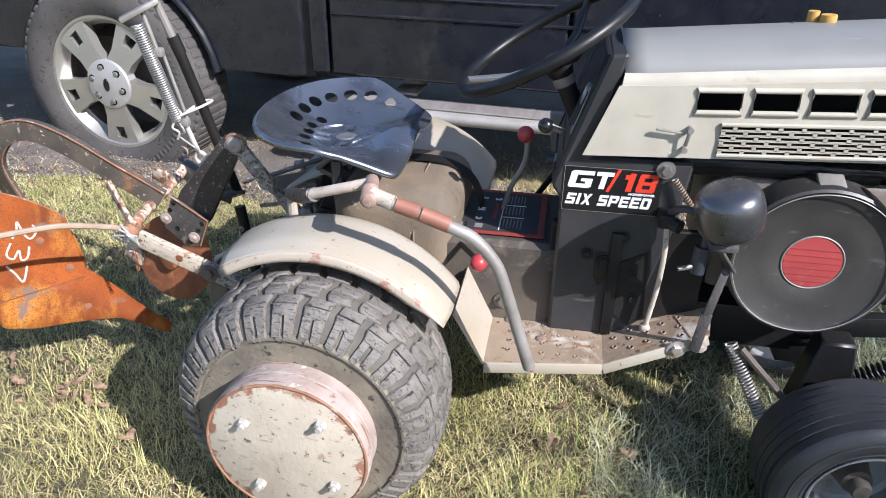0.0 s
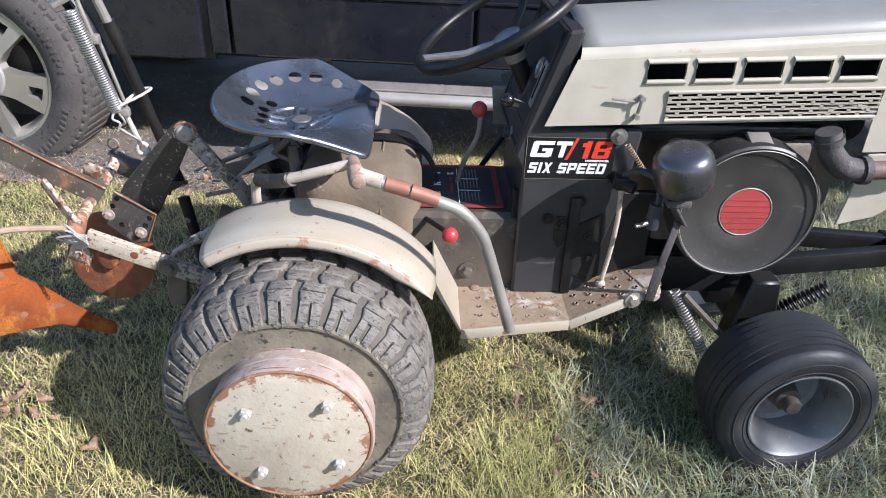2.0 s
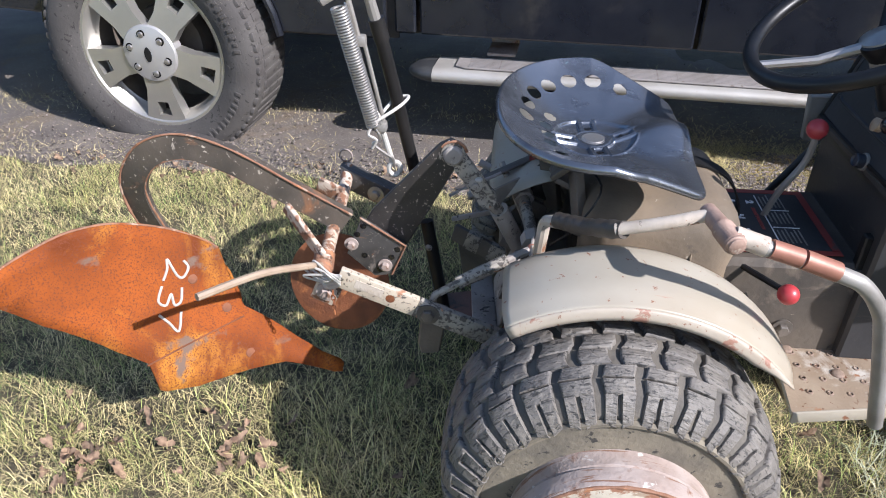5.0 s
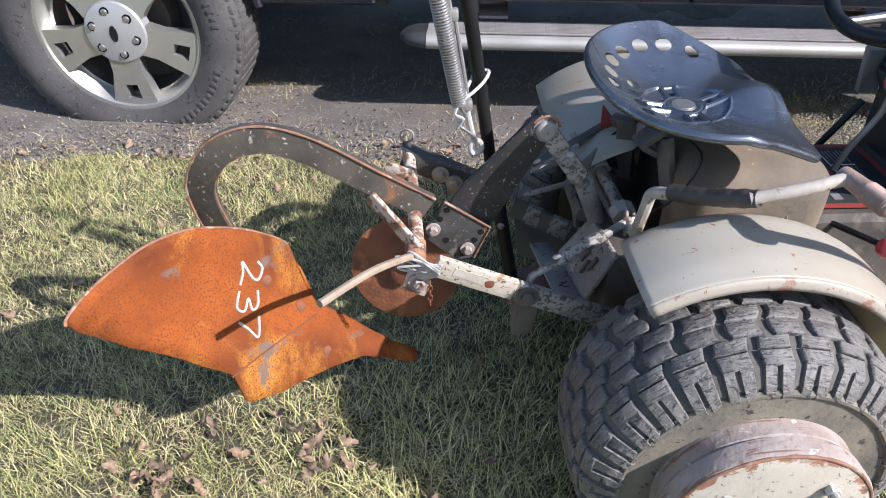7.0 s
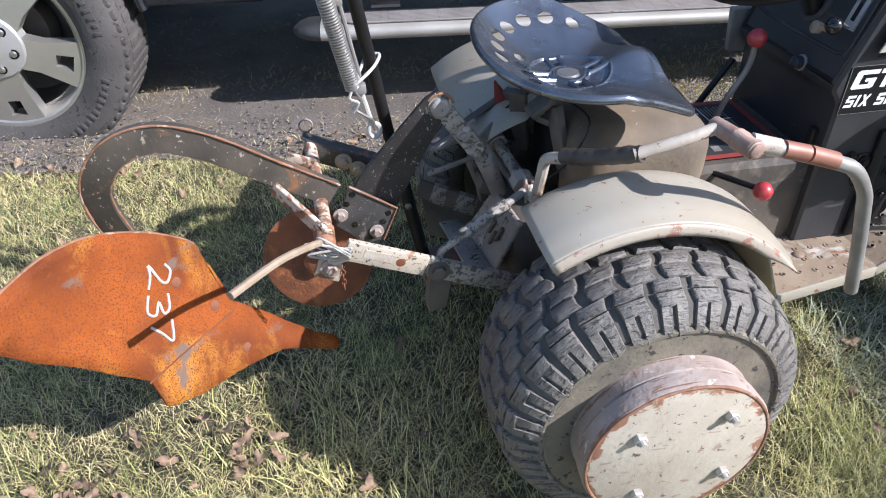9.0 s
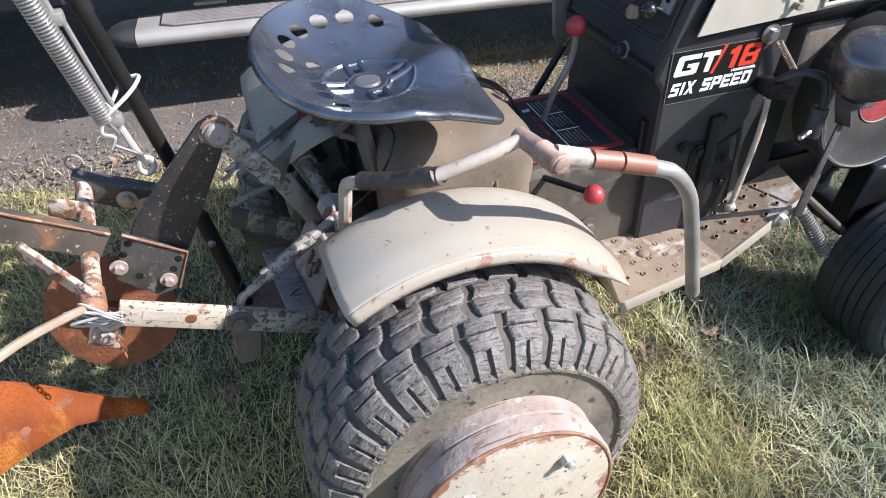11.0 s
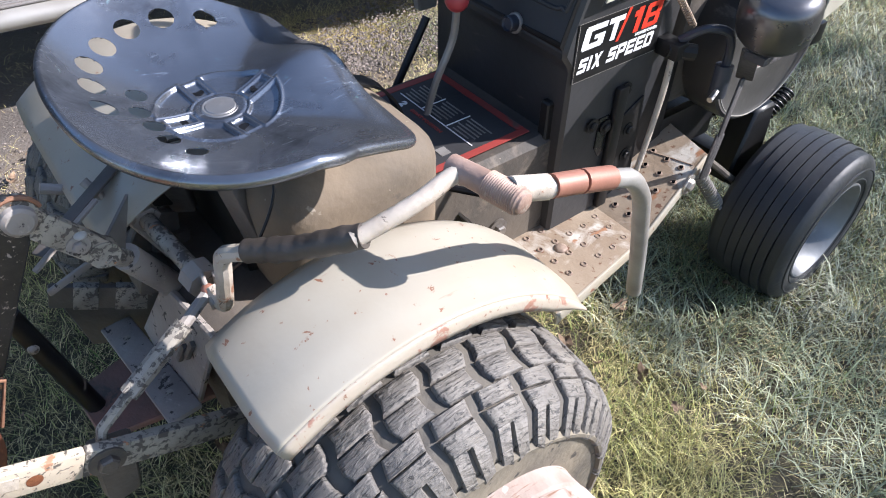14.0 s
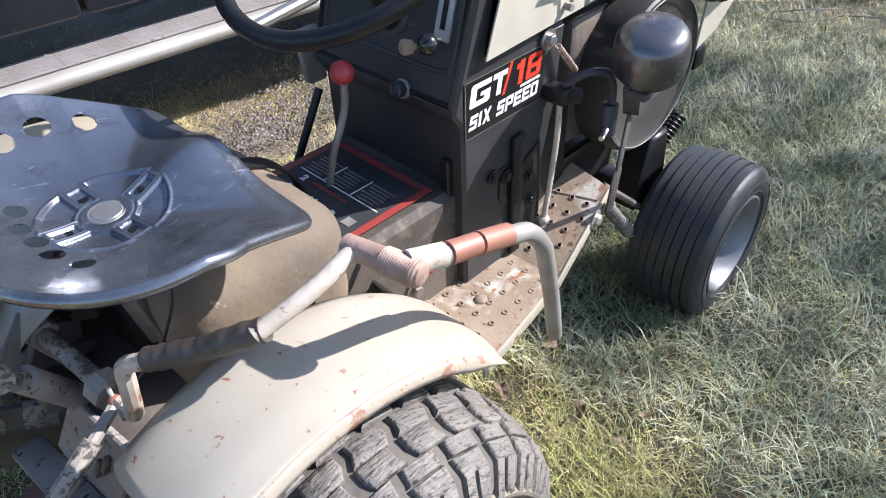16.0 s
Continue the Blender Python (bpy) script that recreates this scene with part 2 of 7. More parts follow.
M_TRUCK = material("black_car_paint", (0.011, 0.0125, 0.018), (0.016, 0.0175, 0.023), 0.2, bump=0.0, coat=0.25, spec=0.4, fleck=(0.04, 0.036, 0.034), fleck_at=0.7, fleck_scale=30, wear=(0.036, 0.034, 0.034), wear_at=0.57, wear_scale=3, soft=0.16)
M_ROCKER = material("dirty_rocker", (0.045, 0.036, 0.03), (0.025, 0.02, 0.018), 0.8, bump=0.2)
M_CHROME = material("dull_chrome", (0.42, 0.4, 0.37), (0.33, 0.305, 0.27), 0.5, 0.35, scale=5, bump=0.08, wear=(0.3, 0.17, 0.1), wear_at=0.66, wear_scale=14, fleck=(0.24, 0.16, 0.11), fleck_at=0.68, fleck_scale=34)
M_STEPTOP = material("step_tread", (0.25, 0.23, 0.218), (0.185, 0.166, 0.153), 0.8, scale=8, bump=0.3, fleck=(0.14, 0.11, 0.09), fleck_at=0.62, streak=((0.2, 0.17, 0.15), 0.6, (3.0, 60.0, 60.0)))
M_YELLOW = material("yellow_foam", (0.5, 0.3, 0.07), (0.4, 0.22, 0.05), 0.7, bump=0.3)
M_CORD = material("white_cord", (0.5, 0.475, 0.43), (0.38, 0.355, 0.315), 0.8, bump=0.3)
M_BARE = material("bare_steel", (0.42, 0.4, 0.38), (0.3, 0.28, 0.26), 0.36, 0.8, bump=0.1)
M_ASPHALT = material("asphalt", (0.1, 0.084, 0.073), (0.155, 0.13, 0.11), 0.92, scale=4, bump=1.0, bump_scale=110, fleck=(0.26, 0.235, 0.205), fleck_at=0.6, fleck_scale=120, wear=(0.15, 0.112, 0.075), wear_at=0.53, wear_scale=3.0, soft=0.15)
M_SOIL = material("turf_soil", (0.09, 0.075, 0.045), (0.047, 0.041, 0.024), 0.95, scale=9, bump=1.0, bump_scale=90, wear=(0.12, 0.1, 0.062), wear_at=0.57, wear_scale=12, soft=0.15, fleck=(0.02, 0.017, 0.011), fleck_at=0.57, fleck_scale=110)
M_LIP = material("chipped_lip", (0.4, 0.345, 0.275), (0.34, 0.285, 0.22), 0.5, scale=9, wear=(0.29, 0.155, 0.11), wear_at=0.555, wear_scale=30, soft=0.04, bump=0.2, fleck=(0.2, 0.09, 0.055), fleck_at=0.62, fleck_scale=60)
M_RUSTPLATE = material("dull_red_rust", (0.24, 0.12, 0.09), (0.15, 0.1, 0.082), 0.75, scale=14, bump=0.4, wear=(0.09, 0.077, 0.066), wear_at=0.56, wear_scale=14)
M_ARM = material("old_ivory", (0.5, 0.43, 0.33), (0.4, 0.33, 0.25), 0.6, scale=16, bump=0.3, wear=(0.33, 0.17, 0.1), wear_at=0.58, wear_scale=34, fleck=(0.1, 0.085, 0.07), fleck_at=0.575, fleck_scale=130)
M_GROOVE = material("tread_groove", (0.08, 0.072, 0.062), (0.13, 0.113, 0.09), 0.85, scale=20, bump=0.6)
M_TUNNEL = material("grimy_tunnel", (0.1, 0.08, 0.06), (0.035, 0.03, 0.026), 0.75, scale=6, bump=0.3, wear=(0.17, 0.135, 0.1), wear_at=0.58, wear_scale=7, soft=0.12, fleck=(0.24, 0.2, 0.15), fleck_at=0.68)
M_SHADEGRASS = material("shade_tinted_grass", (0.45, 0.45, 0.32), (0.18, 0.22, 0.1), 0.65, scale=3.0, island=0.6, bump=0.0)
M_STUD = material("worn_stud", (0.32, 0.24, 0.18), (0.16, 0.105, 0.075), 0.6, 0.2, scale=60, bump=0.1)
M_IRON = material("sooty_iron", (0.075, 0.068, 0.068), (0.045, 0.04, 0.04), 0.7, scale=14, bump=0.5, bump_scale=150, wear=(0.13, 0.1, 0.09), wear_at=0.6)
M_BROWNPIPE = material("brown_pipe", (0.14, 0.085, 0.075), (0.08, 0.05, 0.045), 0.65, scale=12, bump=0.4)
M_TANROD = material("tan_rod", (0.33, 0.255, 0.18), (0.24, 0.17, 0.115), 0.6, scale=20, bump=0.3, wear=(0.2, 0.1, 0.055), wear_at=0.58, wear_scale=40)
M_RIMGREY = material("dull_grey_rim", (0.24, 0.245, 0.25), (0.17, 0.17, 0.17), 0.5, 0.35, scale=10, wear=(0.11, 0.095, 0.08), wear_at=0.6, wear_scale=16, soft=0.12, bump=0.15, fleck=(0.36, 0.35, 0.33), fleck_at=0.66)
M_HOUSING = material("dusty_housing", (0.026, 0.0245, 0.0235), (0.05, 0.046, 0.042), 0.48, scale=5, bump=0.1, wear=(0.09, 0.083, 0.075), wear_at=0.57, wear_scale=5, soft=0.2, streak=((0.085, 0.078, 0.07), 0.62, (12.0, 12.0, 30.0)))
M_FADED = material("faded_red_screen", (0.36, 0.05, 0.05), (0.27, 0.035, 0.038), 0.55, scale=9, bump=0.1, wear=(0.42, 0.1, 0.09), wear_at=0.56, wear_scale=12, soft=0.2)
# shade painted as near-black, for the hood's inside and the lug nut wells
M_HOLLOW = material("hollow_shade", (0.006, 0.006, 0.006), (0.012, 0.011, 0.01), 0.9, bump=0.3, spec=0.1)
M_TWIGPALE = material("dry_twig", (0.3, 0.25, 0.2), (0.2, 0.16, 0.125), 0.85, scale=20, bump=0.2)
M_KNURL = material("rusty_pink_steel", (0.36, 0.25, 0.2), (0.24, 0.15, 0.11), 0.6, 0.2, scale=22, bump=0.4, wear=(0.46, 0.4, 0.33), wear_at=0.57, wear_scale=30, soft=0.08)
M_BOLT = material("pale_zinc", (0.48, 0.455, 0.41), (0.36, 0.33, 0.29), 0.5, 0.25, scale=40, bump=0.1, wear=(0.3, 0.17, 0.1), wear_at=0.64, wear_scale=60)
M_PANEL = material("dusty_dash", (0.02, 0.02, 0.0215), (0.036, 0.035, 0.036), 0.5, scale=5, bump=0.12, wear=(0.06, 0.056, 0.053), wear_at=0.58, wear_scale=4, soft=0.2, fleck=(0.12, 0.105, 0.09), fleck_at=0.72, streak=((0.07, 0.064, 0.058), 0.64, (9.0, 9.0, 40.0)))
M_MOTTLE = material("mottled_rust_paint", (0.5, 0.43, 0.35), (0.38, 0.28, 0.2), 0.7, scale=22, wear=(0.21, 0.1, 0.055), wear_at=0.47, wear_scale=34, soft=0.06, bump=0.4, fleck=(0.1, 0.06, 0.04), fleck_at=0.57, fleck_scale=60)
M_GEAR = material("dusty_casting", (0.33, 0.295, 0.265), (0.21, 0.185, 0.165), 0.6, scale=9, bump=0.3, wear=(0.4, 0.36, 0.31), wear_at=0.6, wear_scale=18, fleck=(0.035, 0.03, 0.027), fleck_at=0.6)
M_DRAW = material("dirty_link", (0.36, 0.325, 0.27), (0.2, 0.176, 0.148), 0.55, scale=24, wear=(0.085, 0.073, 0.062), wear_at=0.51, wear_scale=95, soft=0.04, bump=0.35, fleck=(0.34, 0.16, 0.08), fleck_at=0.64)
M_LEAF = material("dead_leaf", (0.3, 0.2, 0.125), (0.1, 0.06, 0.038), 0.8, scale=40, island=0.5, bump=0.3)
M_STRAW = material("dry_grass", (0.64, 0.53, 0.275), (0.4, 0.345, 0.14), 0.7, scale=5, island=0.6, bump=0.0)
M_TUFT = material("tuft_grass", (0.6, 0.52, 0.22), (0.3, 0.32, 0.09), 0.6, scale=3, island=0.55, bump=0.0)
M_GRASS = material("green_grass", (0.15, 0.23, 0.055), (0.37, 0.38, 0.115), 0.65, scale=4.0, island=0.7, bump=0.0)


# ---- mesh helpers ----
def part(name, vf, mat, parent=None, label="", smooth=35):
    """One mesh object from (vertices, faces), its origin at its middle."""
    v, f = vf
    v = np.asarray(v, float)
    c = (v.min(0) + v.max(0)) / 2
    me = bpy.data.meshes.new(name)
    me.from_pydata((v - c).tolist(), [], [tuple(int(i) for i in q) for q in f])
    me.update()
    bm = bmesh.new()
    bm.from_mesh(me)
    bmesh.ops.recalc_face_normals(bm, faces=bm.faces)
    bm.to_mesh(me)
    bm.free()
    if smooth:
        me.shade_smooth()
        me.set_sharp_from_angle(angle=radians(smooth))
    if name == "stud":
        for p in me.polygons:
            p.material_index = 1 if (p.center.x ** 2 + p.center.y ** 2) < 0.0036 ** 2 else 0
    for one in (mat if isinstance(mat, (list, tuple)) else [mat]):
        me.materials.append(one)
    ob = new(name, me)
    at = Vector(c)
    if parent is not None:
        ob.parent = parent
        q = parent
        while q is not None:
            at = at - q.location
            q = q.parent
    ob.location = at
    if label:
        tagged(ob, label)
    return ob


def thing(name, at, label, category, group=""):
    e = new(name)
    e.empty_display_size = 0.05
    e.location = at
    return tagged(e, label, category, group)


def join(*many):
    v, f = [], []
    for a, b in many:
        k = len(v)
        v += [tuple(p) for p in a]
        f += [tuple(i + k for i in q) for q in b]
    return v, f


def moved(vf, m):
    return [tuple(m @ Vector(p)) for p in vf[0]], vf[1]


def box(c, s, bevel=0.004, rot=(0, 0, 0), seg=2):
    bm = bmesh.new()
    bmesh.ops.create_cube(bm, size=1.0)
    bmesh.ops.scale(bm, vec=s, verts=bm.verts)
    if bevel:
        bmesh.ops.bevel(bm, geom=list(bm.edges), offset=min(bevel, 0.45 * min(s)), segments=seg, affect='EDGES', profile=0.5)
    m = pose(*c, *rot)
    v = [tuple(m @ q.co) for q in bm.verts]
    bm.verts.index_update()
    f = [tuple(q.index for q in p.verts) for p in bm.faces]
    bm.free()
    return v, f


def curve(pts, sub=6, closed=False):
    """Points on a smooth line through the given ones."""
    p = [np.asarray(q, float) for q in pts]
    n = len(p)
    out = []
    for i in range(n if closed else n - 1):
        a, b, c, d = (p[(i + k) % n] if closed else p[min(max(i + k, 0), n - 1)] for k in (-1, 0, 1, 2))
        for j in range(sub):
            t = j / sub
            out.append(0.5 * (2 * b + (c - a) * t + (2 * a - 5 * b + 4 * c - d) * t * t + (3 * b - a - 3 * c + d) * t ** 3))
    if not closed:
        out.append(p[-1])
    return out


def tube(pts, r, n=10, closed=False, flat=None):
    """A round bar along pts; r a number or one for each point. flat: (width, height) of a rectangular bar instead."""
    p = [Vector(q) for q in pts]
    m = len(p)
    rr = [r] * m if np.isscalar(r) else list(r)
    v, f = [], []
    up = None
    for i in range(m):
        a, b = (p[i - 1], p[(i + 1) % m]) if closed else (p[max(i - 1, 0)], p[min(i + 1, m - 1)])
        d = (b - a).normalized()
        if up is None:
            up = Vector((0, 0, 1)) if abs(d.z) < 0.9 else Vector((0, 1, 0))
        up = (up - d * up.dot(d)).normalized()
        s = d.cross(up)
        for k in range(n):
            t = 2 * math.pi * (k + 0.5) / n
            if flat:
                x, y = ((1, 1), (-1, 1), (-1, -1), (1, -1))[k]
                q = p[i] + s * (x * flat[0] / 2) + up * (y * flat[1] / 2)
            else:
                q = p[i] + (s * math.cos(t) + up * math.sin(t)) * rr[i]
            v.append(tuple(q))
    for i in range(m if closed else m - 1):
        for k in range(n):
            a, b = i * n + k, i * n + (k + 1) % n
            c, d = ((i + 1) % m) * n + (k + 1) % n, ((i + 1) % m) * n + k
            f.append((a, b, c, d))
    if not closed:
        f.append(tuple(range(n)))
        f.append(tuple((m - 1) * n + k for k in range(n)))
    return v, f


def bar(a, b, w, h, bevel=0.003, roll=0.0):
    """A flat bar from a to b, w across and h high."""
    a, b = Vector(a), Vector(b)
    d = b - a
    v, f = box((0, 0, 0), (d.length, w, h), bevel)
    q = d.to_track_quat('X', 'Z').to_matrix().to_4x4()
    return moved((v, f), Matrix.Translation((a + b) / 2) @ q @ pose(0, 0, 0, roll))


def lathe(profile, centre, axis=(0, 1, 0), n=48, closed=False, caps=True):
    """Profile of (along the axis, radius) turned round an axis."""
    q = Vector(axis).to_track_quat('Z', 'Y').to_matrix()
    c = Vector(centre)
    v, f = [], []
    m = len(profile)
    for i in range(n):
        t = 2 * math.pi * i / n
        for a, r in profile:
            v.append(tuple(c + q @ Vector((r * math.cos(t), r * math.sin(t), a))))
    for i in range(n):
        for j in range(m if closed else m - 1):
            a, b = i * m + j, i * m + (j + 1) % m
            c2, d2 = ((i + 1) % n) * m + (j + 1) % m, ((i + 1) % n) * m + j
            f.append((a, b, c2, d2))
    if caps and not closed:
        for j in (0, m - 1):
            if profile[j][1] > 1e-5:
                f.append(tuple(i * m + j for i in range(n)))
    return v, f


def slab(outline, push, bevel=0.002):
    """A plate with the given outline of 3D points, as thick as the vector push."""
    bm = bmesh.new()
    vs = [bm.verts.new(q) for q in outline]
    face = bm.faces.new(vs)
    ex = bmesh.ops.extrude_face_region(bm, geom=[face])
    bmesh.ops.translate(bm, vec=push, verts=[q for q in ex["geom"] if isinstance(q, bmesh.types.BMVert)])
    bmesh.ops.recalc_face_normals(bm, faces=bm.faces)
    if bevel:
        bmesh.ops.bevel(bm, geom=list(bm.edges), offset=bevel, segments=1, affect='EDGES', profile=0.5)
    bm.verts.index_update()
    v = [tuple(q.co) for q in bm.verts]
    f = [tuple(q.index for q in p.verts) for p in bm.faces]
    bm.free()
    return v, f


def bolt(at, axis, r=0.009, h=0.01, washer=True):
    a = Vector(axis).normalized()
    at = Vector(at)
    out = [lathe([(0, r), (h * 0.8, r), (h, r * 0.8)], at, a, 6)]
    if washer:
        out.append(lathe([(0, r * 1.7), (h * 0.25, r * 1.7)], at, a, 14))
    return join(*out)


def coil(a, b, r, wire, turns, n=7):
    a, b = Vector(a), Vector(b)
    d = (b - a).normalized()
    s = d.orthogonal().normalized()
    t = d.cross(s)
    k = int(turns * 12)
    pts = [a.lerp(b, i / k) + (s * math.cos(i * math.pi / 6) + t * math.sin(i * math.pi / 6)) * r for i in range(k + 1)]
    return tube(pts, wire, n)


def ball(c, r, squash=1.0, n=20):
    return lathe([(-r * squash * math.cos(math.pi * i / 12), max(1e-6, r * math.sin(math.pi * i / 12))) for i in range(13)], c, (0, 0, 1), n)


def lettering(body, width, tall, depth=0.0006, slant=0.0):
    """Letters as a mesh in the x-y plane, fitted to a width and a height, the lower left corner at the origin."""
    c = bpy.data.curves.new("letters", 'FONT')
    c.body, c.extrude, c.shear, c.offset, c.resolution_u = body, depth, slant, 0.045, 3
    o = new("letters", c)
    me = bpy.data.meshes.new_from_object(o.evaluated_get(bpy.context.evaluated_depsgraph_get()))
    bpy.data.objects.remove(o)
    v = np.array([tuple(q.co) for q in me.vertices])
    f = [tuple(p.vertices) for p in me.polygons]
    bpy.data.meshes.remove(me)
    lo, hi = v.min(0), v.max(0)
    v[:, 0] = (v[:, 0] - lo[0]) * width / (hi[0] - lo[0])
    v[:, 1] = (v[:, 1] - lo[1]) * tall / (hi[1] - lo[1])
    return [tuple(q) for q in v], f


# ---- ground ----
def height(x, y):
    """The lawn's height: nearly level, falling a little towards the tractor's front."""
    d = np.clip((np.asarray(x, float) - 0.45) / 0.65, 0, 1)
    return -0.045 * d * d * (3 - 2 * d) + 0.006 * np.sin(3.1 * x + 1.3 * y) + 0.005 * np.sin(5.3 * y - 2.2 * x + 1.0) - 0.012


def drive_edge(x):
    return 1.02 - 0.06 * x + 0.035 * np.sin(4.0 * x) + 0.02 * np.sin(11.0 * x + 1.0)


def sheet(xs, ys, zf):
    gx, gy = np.meshgrid(xs, ys, indexing="ij")
    z = zf(gx, gy)
    n = len(ys)
    v = np.stack([gx, gy, z], -1).reshape(-1, 3)
    f = [(i * n + j, (i + 1) * n + j, (i + 1) * n + j + 1, i * n + j + 1) for i in range(len(xs) - 1) for j in range(n - 1)]
    return v, f


def spread(lo, hi, step, far):
    return np.concatenate([-np.geomspace(far, -lo + 0.3, 12), np.arange(lo, hi, step), np.geomspace(hi + 0.3, far, 12)])


ground = tagged(part("ground", sheet(spread(-4.0, 5.0, 0.06, 400.0), spread(-3.0, 5.0, 0.06, 400.0), height), M_SOIL),
                "patchy winter lawn of dry and green grass", "ground", kind="structure")


def drive_mesh():
    xs = np.arange(-9.0, 9.0, 0.05)
    v, f = [], []
    rows = ((0.0, -0.03), (0.006, 0.004), (0.03, 0.014), (0.25, 0.016), (1.0, 0.012), (3.0, 0.012), (7.0, 0.01))
    for x in xs:
        e = float(drive_edge(x)) + random.uniform(-0.012, 0.012)
        for dy, dz in rows:
            v.append((x, e + dy, float(height(x, e)) + dz + 0.004 * noise.noise((x * 6, dy * 6, 0))))
    m = len(rows)
    for i in range(len(xs) - 1):
        for j in range(m - 1):
            f.append((i * m + j, (i + 1) * m + j, (i + 1) * m + j + 1, i * m + j + 1))
    return v, f


def pebbles():
    g = np.random.default_rng(5)
    v, f = [], []
    base = np.array([(1, 0, 0), (-1, 0, 0), (0, 1, 0), (0, -1, 0), (0, 0, 1), (0, 0, -1)], float)
    tri = ((0, 2, 4), (2, 1, 4), (1, 3, 4), (3, 0, 4), (2, 0, 5), (1, 2, 5), (3, 1, 5), (0, 3, 5))
    for i in range(9400):
        x = g.uniform(-2.4, 2.0) if i < 5200 else g.normal(0.85, 0.35)
        y = drive_edge(x) + abs(g.normal(0, 0.16)) - 0.03 if i % 4 else drive_edge(x) + g.uniform(0, 1.6)
        y = y if i < 5200 else g.uniform(1.0, 1.45)
        s = g.uniform(0.0025, 0.0075)
        p = base * g.uniform(0.6, 1.2, (6, 1)) * s * np.array([1, 1, 0.7])
        a = g.uniform(0, 6.28)
        c, d = math.cos(a), math.sin(a)
        k = len(v)
        v += [(x + c * q[0] - d * q[1], y + d * q[0] + c * q[1], float(height(x, y)) * 0 - 0.002 + 0.012 + q[2]) for q in p]
        f += [tuple(k + j for j in t) for t in tri]
    return v, f


tagged(part("gravel", pebbles(), M_STONE, smooth=0), "loose gravel along the driveway edge", "gravel", kind="stuff")
tagged(part("road", drive_mesh(), M_ASPHALT), "worn asphalt driveway with a crumbling edge", "driveway", kind="structure")

# an unseen row of bare shrubs, added off to the front for its thin shade on the lawn by the front wheel
def shrubs():
    r = random.Random(11)
    mid = Vector((0.50, -0.42, 0.0)) + Vector((0.85, -0.53, 0)) * 6.5
    along = Vector((0.53, 0.85, 0))
    top = 0.02 + 6.5 * 0.74
    many = []
    for i in range(3400):
        a = r.uniform(-3.0, 9.0)
        h = r.uniform(0.1, top) if r.random() < 0.8 else r.uniform(top - 0.7, top)
        p = mid + along * a + Vector((0.85, -0.53, 0)) * r.uniform(-0.1, 0.5) + Vector((0, 0, h))
        d = Vector((r.uniform(-1, 1), r.uniform(-1, 1), r.uniform(-0.4, 1.0))).normalized() * r.uniform(0.2, 0.5)
        e = p + d
        e.z = min(max(e.z, 0.0), top + 0.05)
        many.append(tube([p, p.lerp(e, 0.5) + Vector((0, 0, 0.03)), e], [0.016, 0.013, 0.007], 4))
    for i in range(30):
        a = -3.0 + 0.4 * i
        p = mid + along * a
        many.append(tube([p + Vector((0, 0, -0.15)), p + Vector((r.uniform(-0.2, 0.2), r.uniform(-0.2, 0.2), 1.8)), p + Vector((r.uniform(-0.3, 0.3), r.uniform(-0.3, 0.3), top - 0.1))], [0.03, 0.025, 0.008], 6))
    return join(*many)


tagged(part("shade_shrubs", shrubs(), M_TWIG), "unseen row of bare shrubs added to shade the lawn", "shrub", kind="stuff")


# ---- parked truck ----
TX, TY, TZ, TYAW = -1.6, 1.39, 0.36, -5.6


